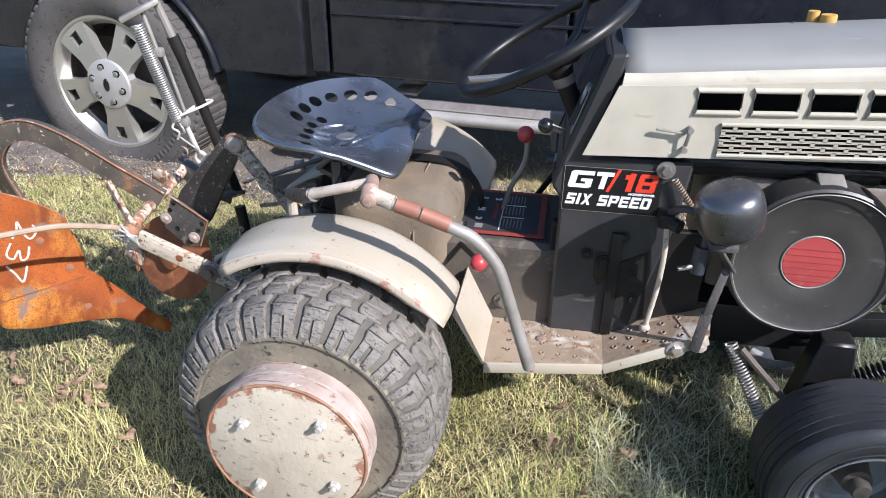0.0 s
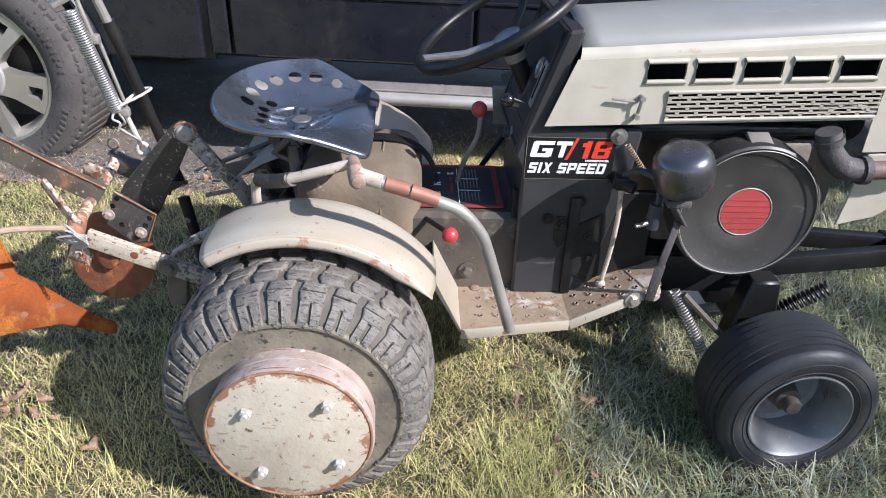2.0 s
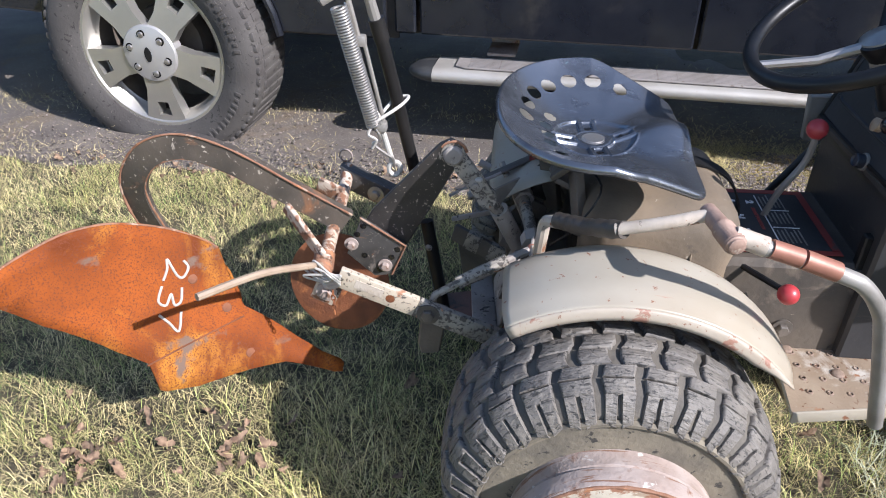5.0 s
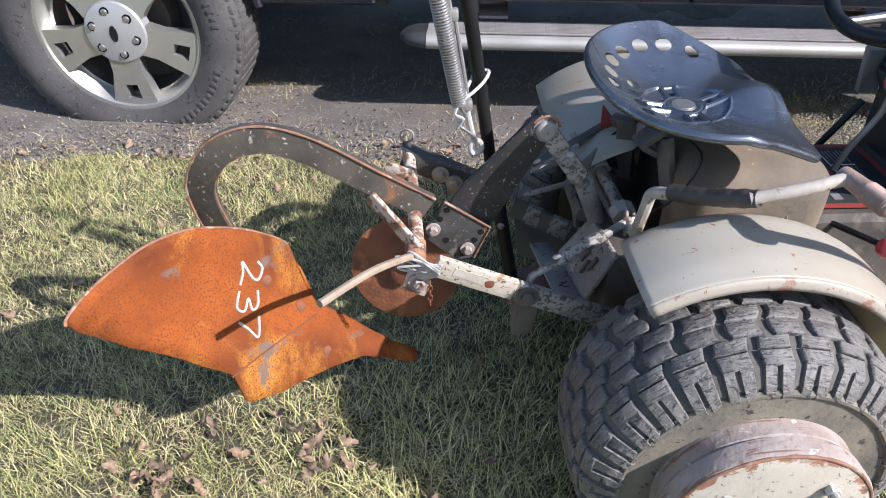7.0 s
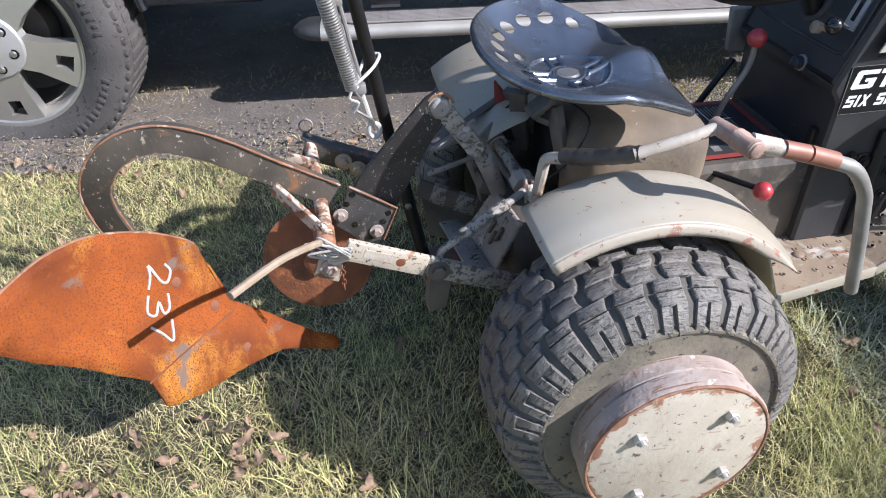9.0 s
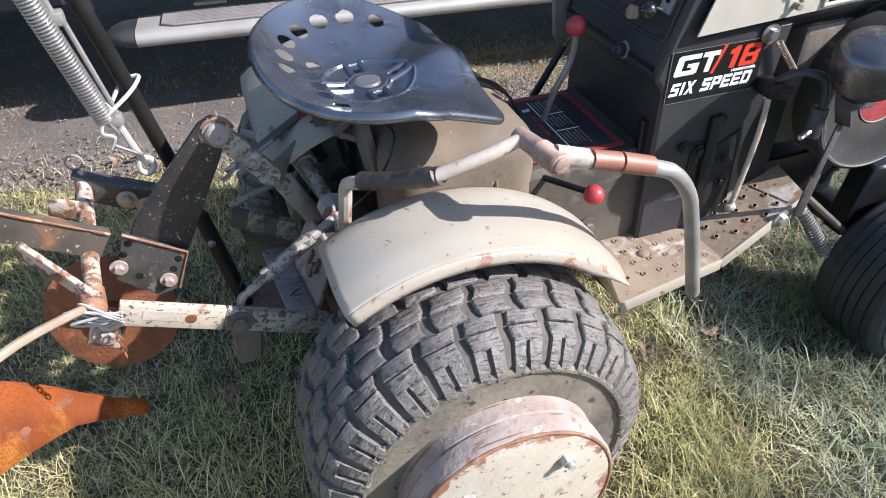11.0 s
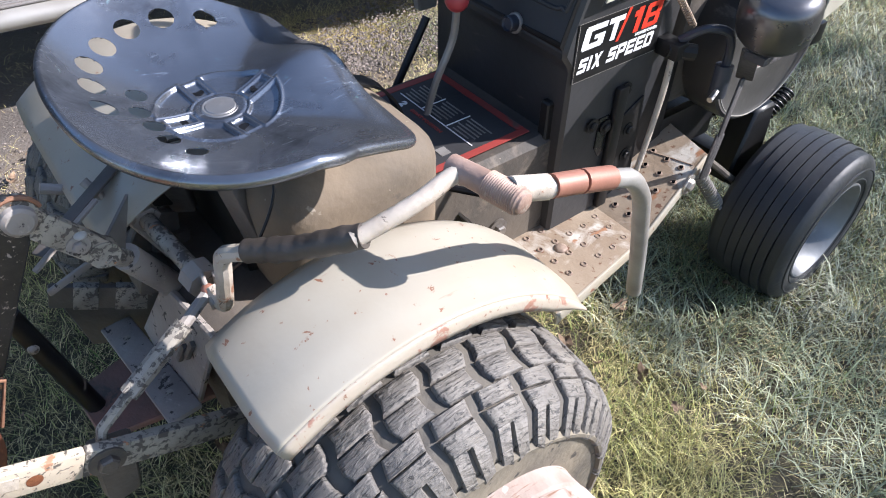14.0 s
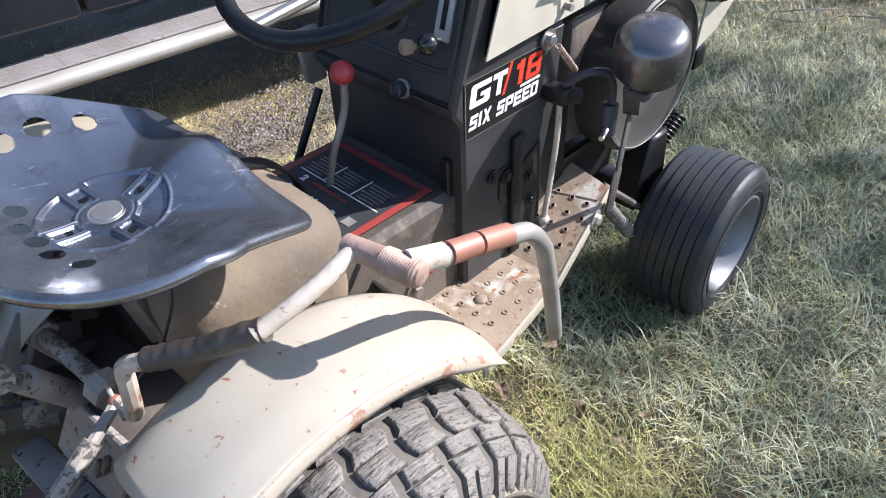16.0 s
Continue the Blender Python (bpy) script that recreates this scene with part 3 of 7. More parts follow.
def truck():
    base = thing("pickup_truck", (TX, TY + 0.9, 0.0), "black pickup truck parked on the driveway beside the tractor", "truck")
    m = pose(TX, TY, -0.01, 0, 0, TYAW)

    def w(vf):
        return moved(vf, m)
    # tyre and wheel
    R, r = 0.455, 0.305
    prof = [(0.03, r - 0.01), (-0.005, r), (-0.02, r + 0.03), (-0.028, r + 0.07), (-0.02, R - 0.035), (0.0, R - 0.01), (0.02, R), (0.24, R), (0.27, R - 0.04), (0.27, r)]
    wheel = part("wheel", w(lathe([(0.02, 0.307), (0.0, 0.31), (0.0, 0.292), (0.012, 0.28), (0.05, 0.268), (0.06, 0.258)], (0, 0, TZ), (0, 1, 0), 64, caps=False)), M_ALU, base, "silver alloy wheel")
    tyre = part("tyre", w(lathe(prof, (0, 0, TZ), (0, 1, 0), 72, caps=False)), M_TRUCKTYRE, wheel, "dusty black truck tyre")
    lugs = []
    for i in range(64):
        a = 2 * math.pi * i / 64
        c, s = math.cos(a), math.sin(a)
        q = pose(0, 0, TZ) @ Matrix.Rotation(-a, 4, 'Y')
        lugs.append(moved(box((R - 0.018, 0.008, 0), (0.03, 0.03, 0.03 if i % 2 else 0.034), 0.006), q))
        lugs.append(moved(box((R - 0.003, 0.13, 0.02), (0.014, 0.2, 0.032), 0.003), q))
    part("tread", w(join(*lugs)), M_TRUCKTYRE, wheel)
    part("barrel", w(lathe([(0.06, 0.258), (0.22, 0.25), (0.22, 0.0)], (0, 0, TZ), (0, 1, 0), 48, caps=False)), M_GREASE, wheel)
    part("brake_drum", w(lathe([(0.2, 0.16), (0.13, 0.15), (0.13, 0.0)], (0, 0, TZ), (0, 1, 0), 32, caps=False)), M_GREASE, wheel)
    for i in range(5):
        a = 90 + 72 * i + 180
        q = pose(0, 0, TZ, 0, 0, 0) @ Matrix.Rotation(radians(-a), 4, 'Y')
        out = [(0.06, -0.018), (0.12, -0.01), (0.275, 0.008)]
        y = 0.006
        left = [(0.07, 0, -0.058), (0.155, 0, -0.056), (0.285, 0, -0.088)]
        right = [(x, yy, -z) for x, yy, z in left][::-1]
        hole = [(0.205, 0, -0.022), (0.262, 0, -0.028), (0.262, 0, 0.028), (0.205, 0, 0.022)]
        v = [(x, y - 0.02 * (1 - x / 0.28), z) for x, _, z in left] + [(x, y - 0.02 * (1 - x / 0.28), z) for x, _, z in right]
        k = len(v)
        v += [(x, y - 0.02 * (1 - x / 0.28), z) for x, _, z in hole]
        f = [(0, 1, 6, 9, 4, 5), (1, 2, 7, 6), (2, 3, 8, 7), (3, 4, 9, 8)]
        back = [(x, yy + 0.05, z) for x, yy, z in v]
        n = len(v)
        f2 = [tuple(i2 + n for i2 in q2) for q2 in f]
        rim = [(0, 1), (1, 2), (2, 3), (3, 4), (4, 5), (5, 0), (6, 7), (7, 8), (8, 9), (9, 6)]
        sides = [(a1, b1, b1 + n, a1 + n) for a1, b1 in rim]
        part("spoke", w(moved((v + back, f + f2 + sides), q)), M_ALU, wheel, smooth=25)
    part("hub_cap", w(lathe([(0.04, 0.113), (-0.01, 0.113), (-0.016, 0.108), (-0.026, 0.06), (-0.028, 0.0)], (0, 0, TZ), (0, 1, 0), 40)), M_CAP, wheel, "bright silver hub cap")
    part("badge", w(moved(lathe([(0, 0.03), (-0.003, 0.028), (-0.004, 0.0)], (0, 0, 0), (0, 1, 0), 20), pose(0, -0.027, TZ, 0, 0, 0) @ Matrix.Diagonal((0.5, 1, 1.0, 1)))), M_BLACK, wheel)
    for i in range(6):
        a = radians(30 + 60 * i + 12)
        # a dark disc paints the shade of the nut's well
        part("nut_well", w(lathe([(0.004, 0.0175), (-0.0035, 0.017), (-0.0038, 0.0)], (0.078 * math.cos(a), -0.02, TZ + 0.078 * math.sin(a)), (0, 1, 0), 20)), M_HOLLOW, wheel)
        part("lug_nut", w(lathe([(0.004, 0.0125), (-0.0065, 0.012), (-0.009, 0.009), (-0.0095, 0.0)], (0.078 * math.cos(a), -0.02, TZ + 0.078 * math.sin(a)), (0, 1, 0), 12)), M_BARE, wheel)
    # raised marks on the tyre's side
    for k in range(22):
        a = radians(-62 + 4.1 * k + (22 if k > 10 else 0))
        q = pose(0, 0, TZ) @ Matrix.Rotation(-a, 4, 'Y')
        part("raised_mark", w(moved(box((r + 0.075, -0.028, 0), (0.026 if k % 3 else 0.018, 0.004, 0.014), 0.001), q)), M_TRUCKTYRE, tyre)
    # body sides: bed and cab with the wheel arch between
    by = 0.1

    def panel(name, pts, y=by, t=0.04, mat=M_TRUCK, bevel=0.008, label=""):
        return part(name, w(slab([(x, y, z) for x, z in pts], (0, t, 0), bevel)), mat, base, label, smooth=30)
    arch = [(0.52 * math.cos(a), TZ + 0.52 * math.sin(a)) for a in np.linspace(radians(8), radians(172), 18)]
    panel("bed_side", [(0.52, 0.44)] + arch + [(-0.53, 0.46), (-1.15, 0.5), (-1.15, 1.3), (0.93, 1.3), (0.93, 0.44)])
    part("arch_lip", w(tube([(x * 0.985, by - 0.01, TZ + (z - TZ) * 0.985) for x, z in arch], 0.016, 8)), M_TRUCK, base)
    panel("cab_corner", [(0.965, 0.465), (1.045, 0.465), (1.045, 1.3), (0.965, 1.3)])
    panel("rear_door", [(1.06, 0.465), (2.04, 0.465), (2.04, 1.3), (1.06, 1.3)])
    panel("front_door", [(2.055, 0.465), (3.3, 0.465), (3.3, 1.3), (2.055, 1.3)])
    panel("front_fender", [(3.315, 0.45), (3.6, 0.45), (3.9, 0.9), (4.5, 0.9), (4.7, 0.5), (4.9, 0.5), (4.9, 1.15), (3.315, 1.2)])
    for x0, x1 in ((0.545, 0.925), (1.08, 2.03)):
        part("body_line", w(box(((x0 + x1) / 2, by - 0.003, 0.79), (x1 - x0, 0.01, 0.012), 0.004)), M_TRUCK, base)
    part("crease", w(tube([(1.07, by - 0.001, 0.715), (3.3, by - 0.001, 0.715)], 0.007, 6)), M_TRUCK, base)
    part("seam_strip", w(box((0.95, by + 0.03, 0.85), (0.05, 0.02, 0.82), 0.004)), M_ROCKER, base)
    part("rocker", w(box((2.1, by + 0.13, 0.52), (2.3, 0.08, 0.08), 0.02)), M_ROCKER, base)
    part("frame_rail", w(box((0.9, 0.55, 0.42), (5.6, 0.09, 0.14), 0.01)), M_ROCKER, base)
    part("underbody", w(box((1.2, 1.0, 0.62), (6.2, 1.6, 0.2), 0.02)), M_ROCKER, base)
    part("far_side", w(box((1.2, 1.86, 0.9), (6.2, 0.05, 0.8), 0.02)), M_TRUCK, base)
    for x in (0.0, 4.2):
        part("far_tyre", w(lathe([(0, 0.3), (0, 0.42), (0.24, 0.42), (0.24, 0.3)], (x, 1.6, TZ + 0.02), (0, 1, 0), 40, True)), M_TRUCKTYRE, base)
    part("front_tyre", w(lathe([(0, 0.3), (0, 0.43), (0.24, 0.43), (0.24, 0.3)], (4.2, 0.02, TZ + 0.02), (0, 1, 0), 40, True)), M_TRUCKTYRE, base)
    # running board: a half-round tube with a flat tread on top
    prof = [(0.0, -0.03), (-0.022, -0.022), (-0.031, -0.004), (-0.027, 0.012), (-0.012, 0.022), (0.012, 0.025), (0.135, 0.025), (0.135, -0.01)]
    xs = [(1.12, 1.0), (3.6, 1.0)]
    v, f = [], []
    for x, s in xs:
        for y, z in prof:
            v.append((x, 0.05 + y * s + (1 - s) * 0.05, 0.335 + z * s))
    k = len(prof)
    for i in range(len(xs) - 1):
        for j in range(k):
            f.append((i * k + j, i * k + (j + 1) % k, (i + 1) * k + (j + 1) % k, (i + 1) * k + j))
    f.append(tuple(range(k)))
    f.append(tuple((len(xs) - 1) * k + j for j in range(k)))
    step = part("running_board", w((v, f)), M_CHROME, base, "dull chrome running board tube", smooth=50)
    v, f = [], []
    for i, (x, s) in enumerate(((1.02, 0.25), (1.04, 0.6), (1.08, 0.9), (1.118, 1.0))):
        v += [(x, 0.05 + y * s + (1 - s) * 0.05, 0.335 + z * s) for y, z in prof]
        if i:
            f += [((i - 1) * k + j, (i - 1) * k + (j + 1) % k, i * k + (j + 1) % k, i * k + j) for j in range(k)]
    f.append(tuple(range(k)))
    part("end_cap", w((v, f)), M_SMOOTHTYRE, step, "dark plastic end cap", smooth=50)
    part("step_tread", w(slab([(1.2, 0.07, 0.361), (1.24, 0.052, 0.361), (3.58, 0.052, 0.361), (3.58, 0.182, 0.361), (1.2, 0.182, 0.361)], (0, 0, 0.007), 0.002)), M_STEPTOP, step, "weathered grey step pad")
    for i in range(9):
        part("tread_rib", w(box((2.4, 0.064 + 0.0135 * i, 0.3685), (2.3, 0.004, 0.003), 0.001)), M_STEPTOP, step)
    for x in (1.36, 2.7):
        part("step_bracket", w(join(box((x, 0.25, 0.385), (0.11, 0.16, 0.012), 0.004), box((x, 0.32, 0.45), (0.11, 0.012, 0.14), 0.004))), M_RUSTPINK, step)
    part("bed_floor", w(box((-0.1, 0.99, 0.93), (2.0, 1.7, 0.05), 0.01)), M_ROCKER, base)
    part("tailgate", w(box((-1.13, 0.99, 0.9), (0.05, 1.7, 0.78), 0.015)), M_TRUCK, base)
    part("bed_front", w(box((0.94, 0.99, 1.08), (0.04, 1.7, 0.5), 0.01)), M_TRUCK, base)
    cab = part("cab", w(slab([(0.98, 0.2, 1.302), (1.08, 0.2, 1.86), (2.55, 0.2, 1.86), (3.3, 0.2, 1.302)], (0, 1.58, 0), 0.03)), M_TRUCK, base, smooth=40)
    for pts in ([(1.14, 1.36), (1.2, 1.77), (1.86, 1.77), (1.86, 1.36)], [(1.95, 1.36), (1.95, 1.77), (2.52, 1.77), (3.0, 1.36)]):
        for y in (0.19, 1.778):
            part("side_window", w(slab([(x, y, z) for x, z in pts], (0, 0.012, 0), 0.002)), M_KNOB, cab, "tinted glass")
    part("windscreen", w(slab([(2.64, 0.3, 1.81), (3.27, 0.3, 1.345), (3.27, 1.68, 1.345), (2.64, 1.68, 1.81)], (0.008, 0, 0.01), 0.002)), M_KNOB, cab, "tinted glass")
    part("bonnet", w(box((4.1, 0.99, 1.19), (1.58, 1.7, 0.08), 0.03)), M_TRUCK, base)
    part("front_grille", w(box((4.89, 0.99, 0.82), (0.06, 1.7, 0.6), 0.03)), M_TRUCK, base)


truck()


# ---- garden tractor ----
YC = 0.03
AX = 0.255
tractor = thing("garden_tractor", (0.45, YC, 0.0), "old cream and black garden tractor with pan seat", "tractor")


def tyre_with_lugs(centre, side):
    """Rear tyre: carcass, zigzag centre blocks and long shoulder lugs. side: -1 for the one whose outside faces -y."""
    half = [(0.0, 0.267), (0.045, 0.266), (0.08, 0.261), (0.105, 0.247), (0.12, 0.225), (0.126, 0.203), (0.122, 0.183), (0.112, 0.168), (0.1, 0.16)]
    prof = [(-a, r) for a, r in half[::-1]] + half[1:]
    carcass = lathe(prof, centre, (0, 1, 0), 84, caps=False)
    s = np.array([0] + [math.dist(half[i], half[i + 1]) for i in range(len(half) - 1)]).cumsum()
    a_of = lambda q: float(np.interp(abs(q), s, [p[0] for p in half])) * (1 if q >= 0 else -1)
    r_of = lambda q: float(np.interp(abs(q), s, [p[1] for p in half]))
    blocks = []
    N = 27
    rnd = random.Random(4)

    def block(outline, h, taper):
        # outline of (s, angle), swept out from the carcass with a worn, rounded top
        n = len(outline)
        cs, ca = sum(p[0] for p in outline) / n, sum(p[1] for p in outline) / n
        v = []
        levels = ((-0.004, 1.04), (h * 0.55, 1.0), (h * 0.88, 0.96 - taper * 0.3), (h, 0.86 - taper * 0.3))
        tilt = rnd.uniform(-0.0009, 0.0009)
        for lift, k in levels:
            for q, a in outline:
                q2, a2 = cs + (q - cs) * k, ca + (a - ca) * k
                d = 0.001
                ax1, r1, ax0, r0 = a_of(q2 + d), r_of(q2 + d), a_of(q2 - d), r_of(q2 - d)
                t = Vector((ax1 - ax0, r1 - r0)).normalized()
                up = lift + (tilt if lift > 0 else 0)
                aa, rr = a_of(q2) - t.y * up, r_of(q2) + t.x * up
                v.append((centre[0] + rr * math.cos(a2), centre[1] + aa, centre[2] + rr * math.sin(a2)))
        f = [(m * n + i, m * n + (i + 1) % n, (m + 1) * n + (i + 1) % n, (m + 1) * n + i) for m in range(3) for i in range(n)]
        f.append(tuple(3 * n + i for i in range(n)))
        blocks.append((v, f))

    p = 2 * math.pi / N
    for i in range(N):
        a = i * p
        for sg in (-1, 1):
            o = a + (0.5 * p if sg > 0 else 0)
            j = lambda: rnd.uniform(-0.03, 0.03) * p
            h = 0.0092
            # shoulder block in two steps with two ribs running down the side
            block([(sg * 0.0655, o - 0.48 * p + j()), (sg * 0.0655, o + 0.3 * p), (sg * 0.0845, o + 0.4 * p + j()), (sg * 0.0855, o - 0.38 * p)], h, 0.05)
            block([(sg * 0.086, o - 0.4 * p + j()), (sg * 0.086, o + 0.4 * p), (sg * 0.109, o + 0.34 * p + j()), (sg * 0.109, o - 0.41 * p)], h * 1.03, 0.05)
            block([(sg * 0.105, o - 0.41 * p), (sg * 0.105, o - 0.03 * p + j()), (sg * 0.157, o - 0.07 * p), (sg * 0.149, o - 0.4 * p)], h * 0.9, 0.08)
            block([(sg * 0.105, o + 0.03 * p + j()), (sg * 0.105, o + 0.35 * p), (sg * 0.149, o + 0.4 * p), (sg * 0.157, o + 0.07 * p)], h * 0.9, 0.08)
            # stepped centre blocks: an inner and an outer half, one step on
            o2 = o + 0.45 * p
            block([(sg * 0.002, o2 - 0.5 * p + j()), (sg * 0.002, o2 + 0.28 * p), (sg * 0.016, o2 + 0.27 * p), (sg * 0.031, o2 + 0.4 * p + j()), (sg * 0.033, o2 - 0.36 * p), (sg * 0.018, o2 - 0.5 * p)], h, 0.05)
            block([(sg * 0.034, o2 - 0.3 * p + j()), (sg * 0.034, o2 + 0.43 * p), (sg * 0.05, o2 + 0.46 * p), (sg * 0.0635, o2 + 0.36 * p + j()), (sg * 0.0635, o2 - 0.36 * p), (sg * 0.05, o2 - 0.28 * p)], h * 0.98, 0.05)
    return carcass, join(*blocks)


def rear_wheel(y, side, weight):
    c = (0, y, AX)
    carcass, lugs = tyre_with_lugs(c, side)
    rim = part("rear_wheel", lathe([(side * 0.1, 0.165), (side * 0.108, 0.172), (side * 0.112, 0.168), (side * 0.1, 0.155), (side * 0.04, 0.145), (side * 0.03, 0.04), (-side * 0.03, 0.04), (-side * 0.08, 0.15), (-side * 0.11, 0.172)], c, (0, 1, 0), 56, caps=False), M_CREAM, tractor, "painted steel rear wheel")
    t = part("tyre", carcass, M_SIDEWALL, rim, "worn dusty rear tyre")
    part("tread_base", lathe([(-0.122, 0.222), (-0.1065, 0.2485), (-0.08, 0.2625), (-0.045, 0.2675), (0.0, 0.2685), (0.045, 0.2675), (0.08, 0.2625), (0.1065, 0.2485), (0.122, 0.222)], c, (0, 1, 0), 84, caps=False), M_GROOVE, rim)
    part("tread", lugs, M_RUBBER, rim, "worn block tread", smooth=48)
    part("sidewall_ring", lathe([(side * 0.124, 0.217), (side * 0.131, 0.214), (side * 0.131, 0.209), (side * 0.1255, 0.206)], c, (0, 1, 0), 72), M_SIDEWALL, rim)
    if weight:
        yo = y + side * 0.135
        drum = part("wheel_weight", lathe([(-side * 0.06, 0.15), (-side * 0.045, 0.166), (-side * 0.03, 0.168), (-side * 0.024, 0.162), (-side * 0.01, 0.158), (0.0, 0.157), (side * 0.018, 0.158), (side * 0.024, 0.153)], (0, yo, AX), (0, 1, 0), 72, caps=False), M_RUSTPINK, rim, "rusty round steel wheel weight")
        part("flange", lathe([(side * 0.02, 0.152), (side * 0.024, 0.1595), (side * 0.05, 0.161), (side * 0.056, 0.158), (side * 0.057, 0.15), (side * 0.05, 0.148)], (0, yo, AX), (0, 1, 0), 72, caps=False), M_RUSTPINK, drum, "rust-stained flange")
        part("cover_plate", lathe([(side * 0.05, 0.1535), (side * 0.057, 0.153), (side * 0.0585, 0.15), (side * 0.0585, 0.0)], (0, yo, AX), (0, 1, 0), 72), M_PLATE, drum, "cream plate with chipped paint")
        part("rim_edge", tube([(0.1555 * math.cos(t), yo + side * 0.0565, AX + 0.1555 * math.sin(t)) for t in np.linspace(0, 2 * math.pi, 72, endpoint=False)], [0.003 + 0.0012 * noise.noise((3 * i, 0, 1.7)) for i in range(72)], 8, True), M_RUSTEDGE, drum, "rusty rim")
        for k, ch in enumerate("23X10.00-12"):
            a = radians(152 - 4.6 * k)
            v, f = lettering(ch, 0.005 if ch in ".-1" else 0.0105, 0.003 if ch in ".-" else 0.014, 0.0008)
            m = Matrix.Translation((0, y + side * 0.1275, AX)) @ Matrix.Rotation(-(a - math.pi / 2), 4, 'Y') @ pose(0, 0, 0.207, 90)
            part("lettering", moved((v, f), m), M_RUBBER, t, smooth=0)
        for x, z in ((-0.075, 0.316), (0.075, 0.336), (-0.058, 0.168), (0.092, 0.19)):
            part("bolt", join(bolt((x, yo + side * 0.056, z), (0, side, 0), 0.0115, 0.013, False), tube([(x, yo, z), (x, yo + side * 0.077, z)], 0.0058, 10)), M_BOLT, drum)
    return rim


rear_wheel(-0.385, -1, True)
rear_wheel(0.445, 1, False)


def front_wheel(y, side, steer=0.0):
    x, z = 1.113, 0.122
    c = (0, 0, 0)
    m = pose(x, y, z, 0, 0, steer)
    R = 0.192
    prof = [(-0.08, 0.118), (-0.088, 0.126), (-0.0935, 0.14), (-0.095, 0.152), (-0.092, 0.166), (-0.0865, 0.176), (-0.081, 0.182)]
    for i in range(7):
        a = -0.066 + i * 0.022
        rr = R - 1.7 * a * a
        prof += [(a - 0.0096, rr), (a + 0.0096, rr)]
        if i < 6:
            prof += [(a + 0.0101, rr - 0.006), (a + 0.012, rr - 0.006)]
    prof += [(0.081, 0.182), (0.0865, 0.176), (0.092, 0.166), (0.095, 0.152), (0.0935, 0.14), (0.088, 0.126), (0.08, 0.118)]
    wheel = part("front_wheel", moved(lathe([(side * 0.078, 0.117), (side * 0.085, 0.1215), (side * 0.089, 0.1215), (side * 0.09, 0.118), (side * 0.084, 0.112), (side * 0.05, 0.106), (side * 0.035, 0.1), (side * 0.02, 0.099), (-side * 0.012, 0.094), (-side * 0.02, 0.085), (-side * 0.022, 0.03), (-side * 0.07, 0.1), (-side * 0.08, 0.12)], c, (0, 1, 0), 56, caps=False), m), M_RIMGREY, tractor, "grey steel front wheel")
    part("tyre", moved(lathe(prof, c, (0, 1, 0), 80, caps=False), m), M_SMOOTHTYRE, wheel, "ribbed black front tyre", smooth=25)
    for rr, aa in ((0.158, 0.0937), (0.134, 0.0915)):
        part("sidewall_ring", moved(tube([(rr * math.cos(t), side * aa, rr * math.sin(t)) for t in np.linspace(0, 2 * math.pi, 64, endpoint=False)], 0.0022, 6, True), m), M_SMOOTHTYRE, wheel)
    part("hub", moved(lathe([(-side * 0.02, 0.04), (side * 0.005, 0.034), (side * 0.03, 0.03), (side * 0.034, 0.022), (side * 0.052, 0.021), (side * 0.058, 0.017), (side * 0.06, 0.0)], c, (0, 1, 0), 24), m), M_TUNNEL, wheel, "dirty greasy hub")


front_wheel(-0.283, -1, 2.4)
front_wheel(0.345, 1, 2.4)


def fender(y0, y1, rear=123, inner=0.0):
    """Arched mudguard over a rear wheel with a soft turned-down lip."""
    a0, a1 = radians(36.5), radians(rear)
    n = 36
    sg = 1 if y1 > y0 else -1
    flat = [(y0 + (y1 - sg * 0.012 - y0) * t, 0.342 - 0.012 * (1 - min(1, t / 0.25)) ** 2 - 0.009 * max(0.0, (t - 0.72) / 0.28) ** 2) for t in np.linspace(0, 1, 12)]
    ye, re = flat[-1]
    turn = [(ye + sg * 0.012 * math.sin(radians(q)), re - 0.012 * (1 - math.cos(radians(q)))) for q in (20, 40, 60, 78)]
    yl, rl = turn[-1]
    lip = turn[1:] + [(yl + sg * 0.001, rl - 0.007), (yl + sg * 0.001, rl - 0.014)]

    def sweep(prof):
        v, f = [], []
        k = len(prof)
        for i in range(n + 1):
            a = a0 + (a1 - a0) * i / n
            t = min(1.0, 0.12 + (a - a0) / radians(16))
            for y, r in prof:
                r = re + (r - re) * t if r < re else r
                y -= inner * max(0.0, min(1.0, (a - radians(92)) / radians(14))) * (y1 - y) / (y1 - y0)
                v.append((r * math.cos(a), y, AX + r * math.sin(a)))
        for i in range(n):
            for j in range(k - 1):
                f.append((i * k + j, (i + 1) * k + j, (i + 1) * k + j + 1, i * k + j + 1))
        return v, f
    ob = part("fender", sweep(flat + turn[:2]), M_CREAM, tractor, "cream mudguard with rust chips", smooth=50)
    edge = part("fender_lip", sweep(lip), M_LIP, ob, "chipped rusty lip", smooth=50)
    for q in (ob, edge):
        s = q.modifiers.new("thick", 'SOLIDIFY')
        s.thickness, s.offset = 0.003, -1 if sg > 0 else -1
    return ob


fender(-0.225, -0.40)
fender(0.16, 0.5, 131, 0.13)
part("tank_strap", tube(curve([(0.1, 0.07, 0.612), (0.17, 0.065, 0.612), (0.235, 0.06, 0.59), (0.272, 0.055, 0.54), (0.284, 0.05, 0.47)], 6), 0.02, 4, False, (0.036, 0.004)), M_DUSTY, tractor, "black steel strap arching over the tank", smooth=40)


